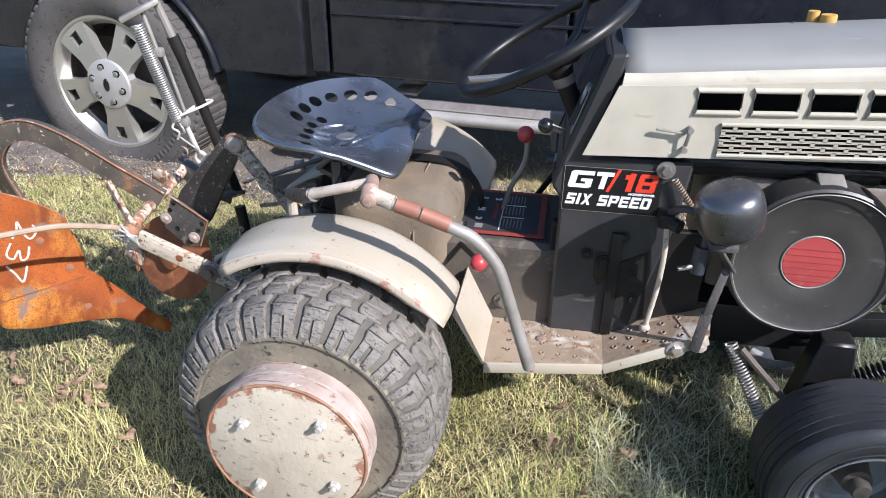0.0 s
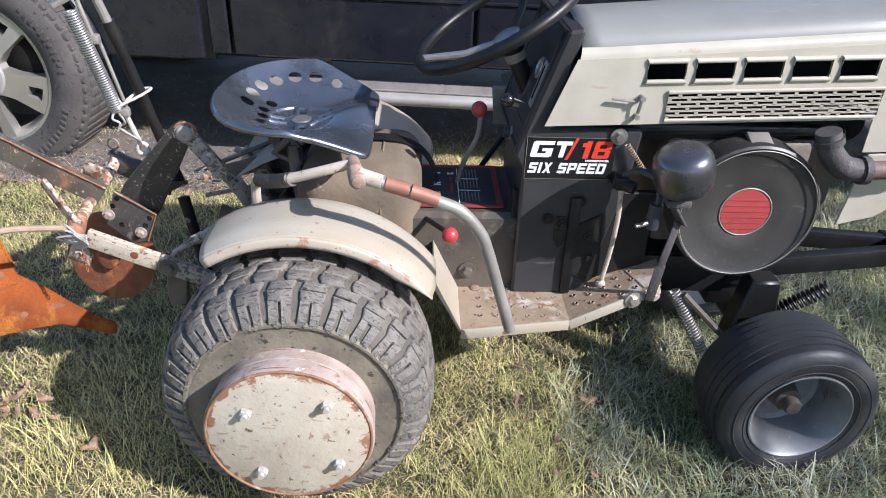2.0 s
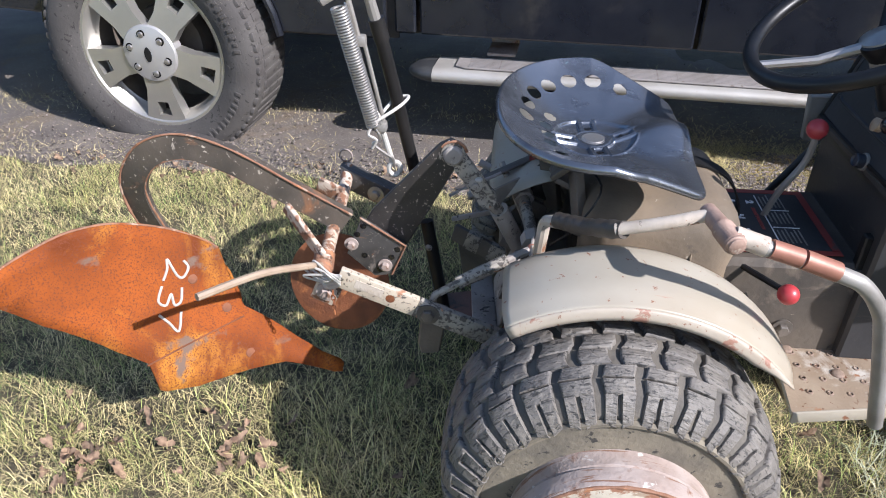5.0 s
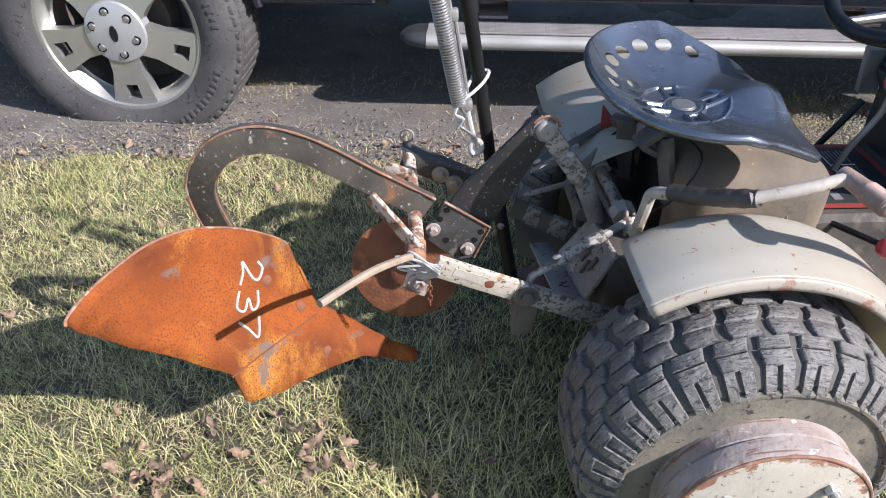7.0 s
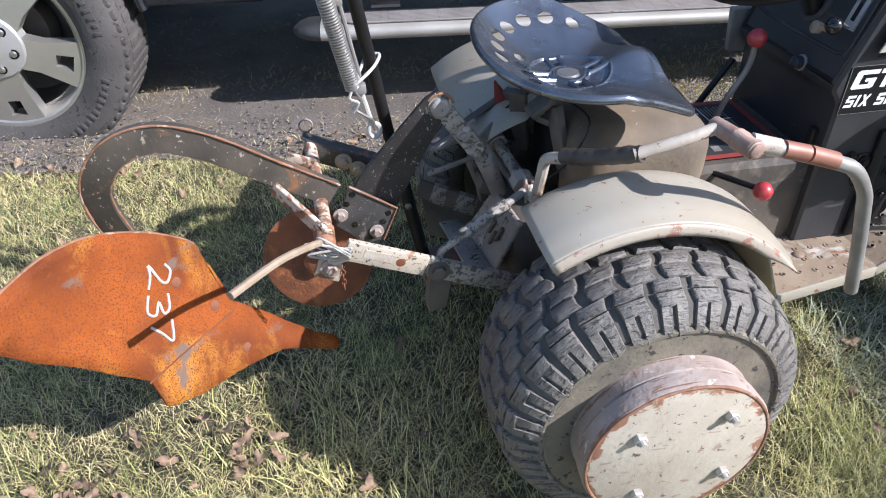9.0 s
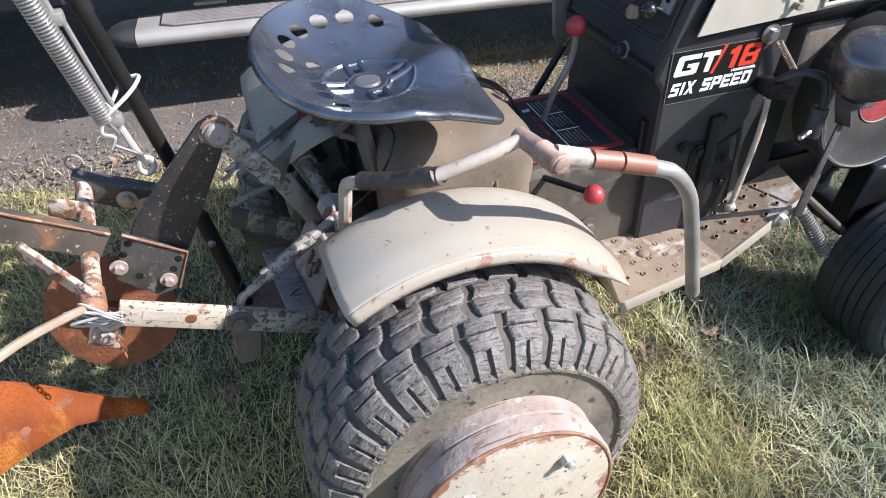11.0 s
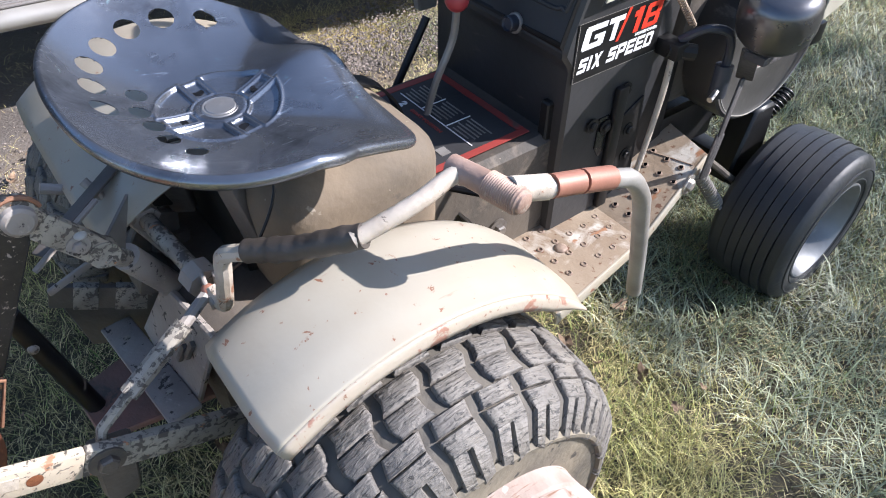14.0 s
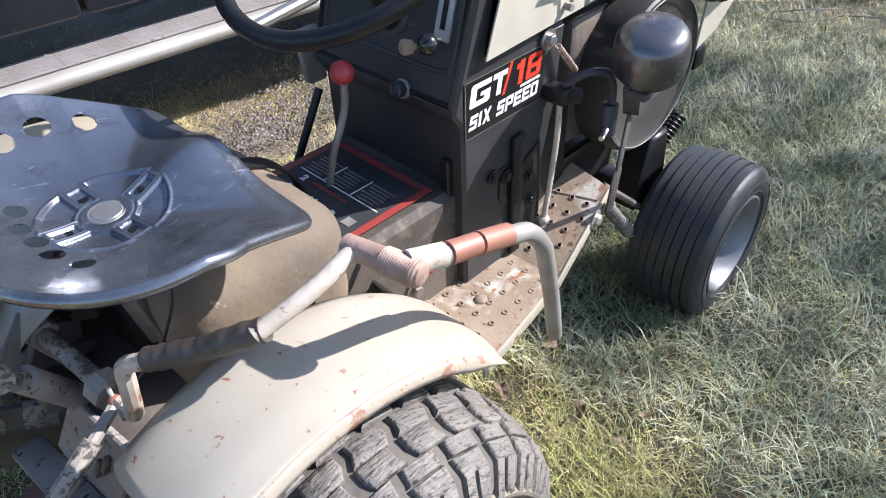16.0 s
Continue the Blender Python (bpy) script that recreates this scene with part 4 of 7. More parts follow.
def seat():
    """Pressed steel pan seat with round holes, a rolled rim, drawn-in front corners and a stamped middle."""
    cx, cy, cz = -0.028, -0.016, 0.676
    na, nr, nl = 600, 140, 6
    hub = Vector((-0.032, -0.01, 0.683))

    def ease(t):
        t = min(1.0, max(0.0, t))
        return t * t * (3 - 2 * t)

    def spot(ang, rho):
        c, s = math.cos(ang), math.sin(ang)
        if c <= 0:
            k = 1.0 / (abs(c / 0.180) ** 2.22 + abs(s / 0.240) ** 2.22) ** (1 / 2.22)
        else:
            side = 0.240 / (abs(s) + c * 0.335 * min(1.0, c / 0.22))
            k = (side ** -26 + (0.155 / c) ** -26) ** (-1 / 26)
        x, y = k * rho * c, k * rho * s
        f = max(0.0, x / 0.154)
        rim = 0.075 - 0.006 * min(0.0, c) - 0.07 * f ** 1.15
        h = rim * rho ** 2.3 + 0.018 * x + 0.0245 * y * rho + 0.025 * math.exp(-((y - 0.012) / 0.06) ** 2) * ease(f)
        # stamped middle: four raised pads with channels between them
        px, py = cx + x - hub.x, cy + y - hub.y
        r = math.hypot(px, py)
        a = math.radians(8)
        u, w = abs(px * math.cos(a) + py * math.sin(a)), abs(py * math.cos(a) - px * math.sin(a))
        near, along = min(u, w), max(u, w)
        disc = ease((0.083 - r) / 0.004)
        # sunk wedges with a raised rim, and a sunk square round each bolt hole between them
        d = min(r - 0.034, 0.079 - r, near - 0.0135)
        e = min(0.0105 - near, along - 0.036, 0.072 - along)
        ridge = math.exp(-((d - 0.002) / 0.0024) ** 2) + 0.8 * math.exp(-((e - 0.0002) / 0.002) ** 2)
        h += disc * (0.0026 * ridge - 0.0028 * ease((d - 0.003) / 0.003) - 0.002 * ease((e - 0.0008) / 0.003))
        h += 0.003 * ease((0.034 - r) / 0.004)
        return (cx + x, cy + y, cz + h)
    P = np.zeros((na, nr + nl, 3))
    roll = 0.0085
    for i in range(na):
        a = 2 * math.pi * i / na
        for j in range(nr):
            P[i, j] = spot(a, 0.02 + (0.5 * j / 80 if j < 80 else 0.5 + 0.48 * (j - 80) / (nr - 81)))
    for i in range(na):
        e = P[i, nr - 1]
        d = P[(i + 1) % na, nr - 1] - P[i - 1, nr - 1]
        out = Vector((d[1], -d[0], 0)).normalized()
        for j in range(nl):
            t = radians(30 * (j + 1))
            P[i, nr + j] = e + np.array(out) * roll * math.sin(t) + np.array((0, 0, -roll * (1 - math.cos(t))))
    nr += nl
    holes = [(radians(a), r, 0.0165) for a, r in ((72, 0.82), (89, 0.8), (104, 0.8), (119, 0.79), (134, 0.79), (149, 0.76), (168, 0.73))]
    holes += [(radians(a), r, 0.013) for a, r in ((141, 0.53), (163, 0.53), (184, 0.5), (206, 0.5), (230, 0.5))]
    centres = [np.array(spot(a, r)) for a, r, _ in holes]
    v = P.reshape(-1, 3)
    f = []
    for i in range(na):
        for j in range(nr - 1):
            q = (i * nr + j, ((i + 1) % na) * nr + j, ((i + 1) % na) * nr + j + 1, i * nr + j + 1)
            c = v[list(q)].mean(0)
            if any(np.linalg.norm(c - h) < r for h, (_, _, r) in zip(centres, holes)):
                continue
            f.append(q)
    f.append(tuple(i * nr for i in range(na)))
    for h, (_, _, r) in zip(centres, holes):
        d = v - h
        L = np.linalg.norm(d, axis=1)
        near = (L < r * 1.25) & (L > r * 0.78)
        v[near] = h + d[near] / L[near, None] * r
    pan = part("seat", (v, f), M_SEAT, tractor, "black pressed steel pan seat with round holes", smooth=70)
    s = pan.modifiers.new("thick", 'SOLIDIFY')
    s.thickness, s.offset = 0.003, -1
    mid_z = float(v[np.argmin((v[:, 0] - hub.x) ** 2 + (v[:, 1] - hub.y) ** 2)][2])
    part("seat_cap", lathe([(-0.006, 0.0245), (-0.0005, 0.0242), (0.001, 0.022), (0.0006, 0.0195), (0.0018, 0.018), (0.0026, 0.0)], (hub.x, hub.y, mid_z + 0.001), (0.02, -0.03, 1), 40), M_BARE, pan, "bare steel centre cap")
    for k in range(4):
        a = radians(90 * k + 8)
        at = hub + Vector((0.053 * math.cos(a), 0.053 * math.sin(a), 0))
        at.z = float(v[np.argmin((v[:, 0] - at.x) ** 2 + (v[:, 1] - at.y) ** 2)][2]) - 0.001
        part("bolt_hole", lathe([(0.0002, 0.0075), (0.0014, 0.0072), (0.0014, 0.006), (0.0012, 0.0)], at, (0, 0, 1), 18), M_KNOB, pan)
    part("seat_spring", join(bar((-0.03, -0.01, 0.665), (-0.1, 0.0, 0.60), 0.06, 0.012), bar((-0.1, 0.0, 0.60), (0.02, 0.02, 0.53), 0.06, 0.012)), M_GREASE, tractor)


seat()


# body, dash and hood
HY0, HY1 = -0.155, 0.215


def dash():
    y0, y1 = -0.14, 0.2
    side = [(0.462, 0.30), (0.462, 0.625), (0.442, 0.652), (0.446, 0.668), (0.53, 0.92), (0.565, 0.925), (0.515, 0.72), (0.715, 0.72), (0.7, 0.58), (0.645, 0.36), (0.635, 0.30)]
    body = part("dash_tower", slab([(x, y0, z) for x, z in side], (0, y1 - y0, 0), 0.006), M_PANEL, tractor, "black steering tower", smooth=25)
    # sloping instrument panel with a rim
    a, b = Vector((0.449, 0, 0.665)), Vector((0.528, 0, 0.915))
    n = Vector((-(b - a).z, 0, (b - a).x)).normalized()
    def at(t, y, d=0.0):
        q = a.lerp(b, t) + n * d
        return (q.x, y, q.z)
    part("panel_rim", tube([at(0.0, y0 + 0.01), at(1, y0 + 0.01), at(1, y1 - 0.01), at(0.0, y1 - 0.01)], 0.008, 8, True), M_DUSTY, body)
    part("throttle_plate", slab([at(0.34, -0.105, 0.002), at(0.72, -0.105, 0.002), at(0.72, -0.075, 0.002), at(0.34, -0.075, 0.002)], n * 0.004, 0.0), M_CAP, body, "chrome slotted throttle plate", smooth=0)
    part("throttle_slot", slab([at(0.4, -0.095, 0.006), at(0.68, -0.095, 0.006), at(0.68, -0.085, 0.006), at(0.4, -0.085, 0.006)], n * 0.001, 0.0), M_KNOB, body, smooth=0)
    part("throttle_knob", ball((0.42, -0.115, 0.77), 0.0155), M_KNOB, body, "round black knob")
    part("throttle_arm", bar((0.46, -0.1, 0.76), (0.43, -0.118, 0.775), 0.012, 0.003), M_BARE, body)
    part("choke_knob", lathe([(0, 0.004), (0.02, 0.004), (0.022, 0.011), (0.034, 0.012), (0.036, 0.008)], (0.452, -0.066, 0.742), n, 16), M_TANROD, body, "pale worn choke knob")
    part("gauge", lathe([(0, 0.024), (0.006, 0.024), (0.008, 0.02), (0.004, 0.019), (0.004, 0.0)], at(0.62, -0.045), n, 28), M_BARE, body, "round ammeter")
    part("ignition", lathe([(0, 0.013), (0.022, 0.0125), (0.024, 0.011), (0.02, 0.009), (0.02, 0.0)], (0.45, -0.028, 0.665), (-1, 0, 0.15), 20), M_HOSE, body, "black ignition barrel")
    part("ignition_ring", lathe([(0, 0.0165), (0.004, 0.016), (0.005, 0.0135)], (0.446, -0.028, 0.665), (-1, 0, 0.15), 20), M_GREY, body)
    part("panel_lip", tube(curve([at(0.9, -0.118, 0.002), at(0.25, -0.118, 0.002), at(0.19, -0.105, 0.002), at(0.17, -0.07, 0.002), at(0.17, 0.13, 0.002), at(0.19, 0.165, 0.002), at(0.25, 0.178, 0.002), at(0.9, 0.178, 0.002)], 5), 0.0042, 8), M_PANEL, body)
    part("column_cup", lathe([(0.0, 0.045), (0.006, 0.043), (0.009, 0.034), (0.003, 0.028)], at(0.42, YC - 0.005, 0.0), n, 28), M_PANEL, body)
    part("grey_bracket", slab([(0.43, 0.206, 0.60), (0.47, 0.206, 0.60), (0.47, 0.206, 0.70), (0.42, 0.206, 0.70)], (0, 0.02, 0), 0.003), M_GREY, body)
    part("steering_column", tube([(0.485, YC - 0.005, 0.75), (0.445, YC - 0.008, 0.835)], 0.021, 14), M_BLACK, body)
    part("column_collar", tube([(0.452, YC - 0.008, 0.82), (0.442, YC - 0.008, 0.84)], 0.024, 14), M_GREY, body)
    face = y0 - 0.0015
    stick = lambda body_, wd, tl, x, z, mat_, sl=0.0: part("lettering", moved(lettering(body_, wd, tl, slant=sl), pose(x, face, z, 90)), mat_, body, smooth=0)
    part("decal", box(((0.468 + 0.655) / 2, y0 - 0.0006, 0.65), (0.195, 0.0012, 0.096), 0.0), M_BLACK, body, "black and red model decal", smooth=0)
    def block(strokes, x, z, wd, tl, mat_, lean=0.2):
        # square letters of four-cornered strokes in a unit cell, leaning forward
        v, f = [], []
        for q in strokes:
            if len(q) == 4 and not isinstance(q[0], tuple):
                x0, z0, x1, z1 = q
                q = ((x0, z0), (x1, z0), (x1, z1), (x0, z1))
            k = len(v)
            v += [(x + wd * px + lean * tl * pz, face - 0.0004 - 0.00002 * k, z + tl * pz) for px, pz in q]
            f.append((k, k + 1, k + 2, k + 3))
        part("lettering", (v, f), mat_, body, smooth=0)
    t = 0.24
    glyph = {
        "G": ((0.06, 0.0, 0.94, t), (0.0, 0.06, 0.3, 0.94), (0.06, 1 - t, 1.0, 1.0), (0.7, 0.06, 1.0, 0.56), (0.5, 0.38, 0.7, 0.56)),
        "T": ((0.0, 1 - t, 1.0, 1.0), (0.34, 0.0, 0.66, 1 - t)),
        "1": ((0.3, 0.0, 0.75, 1.0), (0.0, 0.66, 0.3, 0.9)),
        "8": ((0.06, 0.0, 0.94, 0.2), (0.06, 0.41, 0.94, 0.59), (0.06, 0.8, 0.94, 1.0), (0.0, 0.06, 0.3, 0.47), (0.7, 0.06, 1.0, 0.47), (0.0, 0.53, 0.3, 0.94), (0.7, 0.53, 1.0, 0.94)),
        "S": ((0.0, 0.0, 0.96, t), (0.68, t, 1.0, 0.4), (0.04, 0.4, 0.96, 0.62), (0.0, 0.62, 0.32, 1 - t), (0.04, 1 - t, 1.0, 1.0)),
        "I": ((0.1, 0.0, 0.9, 1.0),),
        "X": (((0.0, 0.0), (0.32, 0.0), (1.0, 1.0), (0.68, 1.0)), ((0.68, 0.0), (1.0, 0.0), (0.32, 1.0), (0.0, 1.0))),
        "P": ((0.0, 0.0, 0.3, 1.0), (0.3, 1 - t, 0.95, 1.0), (0.68, 0.56, 1.0, 0.94), (0.3, 0.34, 0.95, 0.56)),
        "E": ((0.0, 0.0, 0.3, 1.0), (0.3, 0.0, 1.0, t), (0.3, 0.4, 0.92, 0.6), (0.3, 1 - t, 1.0, 1.0)),
        "D": ((0.0, 0.0, 0.3, 1.0), (0.3, 0.0, 0.92, t), (0.3, 1 - t, 0.92, 1.0), (0.68, 0.08, 1.0, 0.92))}
    block(glyph["G"], 0.474, 0.6535, 0.046, 0.037, M_DECALWHITE)
    block(glyph["T"], 0.5245, 0.6535, 0.034, 0.037, M_DECALWHITE)
    block((((0.0, 0.0), (0.24, 0.0), (1.0, 1.0), (0.76, 1.0)),), 0.5505, 0.648, 0.028, 0.05, M_DECALRED, 0.0)
    block(glyph["1"], 0.581, 0.652, 0.026, 0.04, M_DECALRED)
    block(glyph["8"], 0.608, 0.652, 0.037, 0.04, M_DECALRED)
    stick("HORSEPOWER", 0.052, 0.0048, 0.597, 0.6445, M_DECALWHITE)
    at_x = 0.472
    for ch in "SIX SPEED":
        wide = 0.0075 if ch == "I" else 0.009 if ch == " " else 0.0185
        if ch != " ":
            block(glyph[ch], at_x, 0.6165, wide, 0.0245, M_DECALWHITE)
        at_x += wide + 0.0028
    # white hairline round the decal
    for q in ((0.466, 0.6985, 0.656, 0.6995), (0.466, 0.6025, 0.656, 0.6035), (0.466, 0.6035, 0.467, 0.6985)):
        block((q,), 0.0, 0.0, 1.0, 1.0, M_GREY, 0.0)
    part("side_bracket", slab([(0.60, y0 - 0.004, 0.49), (0.655, y0 - 0.004, 0.52), (0.665, y0 - 0.004, 0.36), (0.64, y0 - 0.004, 0.335), (0.60, y0 - 0.004, 0.36)], (0, 0.004, 0), 0.001), M_DUSTY, body, smooth=0)
    for x, z in ((0.53, 0.505), (0.565, 0.49), (0.6, 0.55), (0.635, 0.405), (0.63, 0.46)):
        part("bolt", bolt((x, y0 - 0.004, z), (0, -1, 0), 0.008, 0.007), M_DUSTY, body)
    part("side_rib", box((0.588, y0 - 0.006, 0.435), (0.024, 0.012, 0.25), 0.003), M_BLACK, body)
    part("side_tab", slab([(0.548, y0 - 0.003, 0.51), (0.572, y0 - 0.003, 0.51), (0.572, y0 - 0.003, 0.44), (0.56, y0 - 0.003, 0.43), (0.548, y0 - 0.003, 0.45)], (0, 0.003, 0), 0.0), M_KNOB, body, smooth=0)
    part("top_bolt", bolt((0.662, y0 - 0.002, 0.705), (0, -1, 0), 0.011, 0.014), M_BARE, body, "bright steel bolt")
    part("rocker_bracket", join(tube([(0.665, y0 - 0.02, 0.61), (0.70, y0 - 0.05, 0.605)], 0.014, 10), box((0.675, y0 - 0.02, 0.61), (0.03, 0.05, 0.03), 0.005)), M_DUSTY, body)
    part("hose", tube(curve([(0.68, y0 - 0.03, 0.625), (0.70, y0 - 0.06, 0.65), (0.735, y0 - 0.08, 0.64), (0.745, y0 - 0.085, 0.6), (0.74, y0 - 0.085, 0.565)], 6), 0.0075, 10), M_HOSE, body, "dark rubber hose")
    part("hose_plug", tube([(0.742, y0 - 0.085, 0.585), (0.738, y0 - 0.088, 0.53)], 0.015, 12), M_HOSE, body)
    part("plug_pin", tube([(0.70, y0 - 0.1, 0.54), (0.735, y0 - 0.09, 0.545)], 0.005, 8), M_BARE, body)
    part("small_spring", coil((0.68, y0 - 0.01, 0.69), (0.722, y0 - 0.02, 0.635), 0.0048, 0.0016, 12), M_TANROD, body)
    return body


dash()


def steering_wheel():
    mid = Vector((0.402, 0.018, 0.911))
    ax = Vector((-0.583, -0.071, 1.0)).normalized()
    c = mid - ax * 0.05
    u = (Vector((-1, 0, 0)) - ax * Vector((-1, 0, 0)).dot(ax)).normalized()
    w = u.cross(ax)
    R = 0.196
    ring = [mid + (u * math.cos(t) + w * math.sin(t)) * R for t in np.linspace(0, 2 * math.pi, 60, endpoint=False)]
    rim = part("steering_wheel", tube(ring, 0.0135, 14, True), M_BLACK, tractor, "black three-spoke steering wheel")
    for k in range(3):
        t = radians(120 * k)
        d = u * math.cos(t) + w * math.sin(t)
        part("spoke", tube([c + d * 0.03, c + d * 0.1 + ax * 0.012, mid + d * (R - 0.006)], [0.0105, 0.0095, 0.0085], 10), M_BARE if k == 0 else M_BLACK, rim)
    part("hub", lathe([(-0.035, 0.024), (-0.004, 0.036), (0.004, 0.037), (0.006, 0.034)], c, ax, 28), M_BLACK, rim)
    part("hub_cap", lathe([(0.004, 0.033), (0.009, 0.031), (0.014, 0.02), (0.016, 0.0)], c, ax, 28), M_BARE, rim, "chrome hub cap")


steering_wheel()


def hood():
    """Hood shell with five raised slots and a slotted side grille on each side."""
    x0b, x0t, x1 = 0.497, 0.556, 1.42
    zb, zc, zt = 0.733, 0.892, 0.935

    def piece(name, vf, *more, **named):
        # the hood rises a little towards its front
        return part(name, ([(q[0], q[1], q[2] + 0.045 * (q[0] - 0.6)) for q in vf[0]], vf[1]), *more, **named)

    def section(k, x_b, x_t, x_top):
        y = HY0, HY1
        r, n = 0.022, 5
        half = [(x_b, 0.0, zb), (x_t, 0.004, zc - r + k)]
        half += [(x_t + 0.004 * q / n, 0.004 + r * (1 - math.cos(1.2 * q / n)), zc - r + k + r * math.sin(1.2 * q / n)) for q in range(1, n + 1)]
        half += [(x_top, 0.075, zt - 0.014 + k), (x_top, 0.13, zt - 0.003 + k)]
        return [(x, y[0] + d, z) for x, d, z in half] + [(x_top, YC, zt + k)] + [(x, y[1] - d, z) for x, d, z in half[::-1]]
    secs = [section(0, x0b, x0t, x0t + 0.0)] + [section(0.03 * t, 0.6 + 0.82 * t, 0.6 + 0.82 * t, 0.6 + 0.82 * t) for t in np.linspace(0, 1, 9)]
    v, f = [], []
    for s in secs:
        v += s
    k = len(secs[0])
    for i in range(len(secs) - 1):
        for j in range(k - 1):
            f.append((i * k + j, (i + 1) * k + j, (i + 1) * k + j + 1, i * k + j + 1))
    # the near and far side faces are left out; they are built with their openings
    edge = [q for n, q in enumerate(f) if n % (k - 1) in (1, 2, 3, 4, 5, k - 3, k - 4, k - 5, k - 6, k - 7)]
    f = [q for n, q in enumerate(f) if 5 < n % (k - 1) < k - 7]
    shell = piece("hood", (v, f), M_HOODTOP, tractor, "dull cream metal engine hood, open at the sides", smooth=50)
    piece("rounded_edge", (v, edge), M_HOOD, shell, "cream rounded edges of the hood", smooth=50)
    s = shell.modifiers.new("thick", 'SOLIDIFY')
    s.thickness, s.offset = 0.003, -1
    pitch = 0.0985
    for sg, y in ((-1, HY0), (1, HY1)):
        yt = y - sg * 0.004
        def on(x, z):
            return (x, y + (yt - y) * (z - zb) / (zc - zb), z)
        # strips of the side panel round the slots and the grille
        z0, z1, z2, z3 = 0.742, 0.799, 0.823, 0.863
        slots = [(0.695 + i * pitch, 0.773 + i * pitch) for i in range(5)]
        xs = sorted({0.746, 1.19, x1} | {round(q, 4) for s in slots for q in s})
        rows = [0.66, zb, z0, z1, z2, z3, zc - 0.022]
        v, f = [], []
        for r, z in enumerate(rows):
            lift = lambda x: 0.03 * max(0.0, x - 0.6) / 0.82 if r == 6 else 0.0
            rear = x0b + (0.5515 - x0b) * (z - zb) / (zc - 0.022 - zb)
            v += [on(x, z + lift(x)) for x in [rear] + xs]
        n = len(xs) + 1
        for r in range(6):
            for q in range(n - 1):
                a, b = (0.5 if q == 0 else xs[q - 1]), xs[q]
                m = (a + b) / 2
                if (r == 0 and a < 1.185) or (r == 2 and 0.74 < m < 1.19) or (r == 4 and any(s[0] < m < s[1] for s in slots)):
                    continue
                f.append((r * n + q, r * n + q + 1, (r + 1) * n + q + 1, (r + 1) * n + q))
        side = piece("side_panel", (v, f), M_HOOD, shell, smooth=0)
        s = side.modifiers.new("thick", 'SOLIDIFY')
        s.thickness, s.offset = 0.003, 0
        for i in range(5):
            a = 0.695 + i * pitch
            pts = [on(a - 0.001, z2 - 0.001), on(a + 0.079, z2 - 0.001), on(a + 0.079, z3 + 0.001), on(a - 0.001, z3 + 0.001)]
            piece("slot_frame", tube([(x, yy + sg * 0.0015, z) for x, yy, z in pts], [0.0062] * 4, 10, True), M_HOOD, side, smooth=60)
        # grille: rows of short bars
        g = []
        rows = 7
        for r in range(rows):
            z = z0 + (z1 - z0) * r / (rows - 1)
            g.append(box((0.968, y + sg * 0.003, z), (0.446, 0.003, 0.0038), 0.0))
            if r < rows - 1:
                for c in range(11):
                    x = 0.75 + c * 0.04 + (0.02 if r % 2 else 0)
                    g.append(box((x, y + sg * 0.003, z + (z1 - z0) / (rows - 1) / 2), (0.0075, 0.003, 0.0095), 0.0))
        piece("grille", join(*g), M_HOOD, side, "slotted grille", smooth=0)
    # front, latch and a near-black box whose colour stands for the engine bay's shade
    piece("bay_shade", box((0.96, YC, 0.80), (0.7, 0.24, 0.12), 0.01), M_HOLLOW, shell)
    piece("grille_rim", tube([(0.745, HY0 - 0.003, 0.741), (1.191, HY0 - 0.003, 0.741), (1.191, HY0 - 0.003, 0.801), (0.745, HY0 - 0.003, 0.801)], 0.004, 8, True), M_HOOD, shell)
    piece("grille_front", box((1.425, YC, 0.82), (0.02, 0.36, 0.2), 0.008), M_BLACK, shell)
    piece("latch", join(box((0.655, HY0 - 0.01, 0.788), (0.055, 0.006, 0.004), 0.001, (0, 8, 0)), tube([(0.69, HY0, 0.792), (0.69, HY0 - 0.02, 0.792)], 0.006, 8), tube([(0.685, HY0, 0.752), (0.685, HY0 - 0.015, 0.752)], 0.006, 8), bar((0.685, HY0 - 0.012, 0.76), (0.69, HY0 - 0.014, 0.792), 0.004, 0.008)), M_GREY, shell)
    piece("filler_ring", moved(tube([(0.055 * math.cos(t), 0.032 * math.sin(t), 0) for t in np.linspace(0, 2 * math.pi, 28, endpoint=False)], 0.006, 8, True), pose(0.945, 0.075, 0.938)), M_BLACK, shell)
    piece("filler_well", moved(lathe([(0, 0.052), (0.001, 0.0)], (0, 0, 0), (0, 0, 1), 24), pose(0.945, 0.075, 0.9385) @ Matrix.Diagonal((1, 0.56, 1, 1))), M_KNOB, shell)
    piece("plug", tube([(0.93, 0.085, 0.935), (0.93, 0.085, 0.965)], [0.012, 0.011], 12), M_YELLOW, shell, "yellow foam plug")
    piece("plug", tube([(0.955, 0.07, 0.935), (0.955, 0.07, 0.96)], [0.017, 0.015], 12), M_YELLOW, shell, "yellow foam plug")


hood()


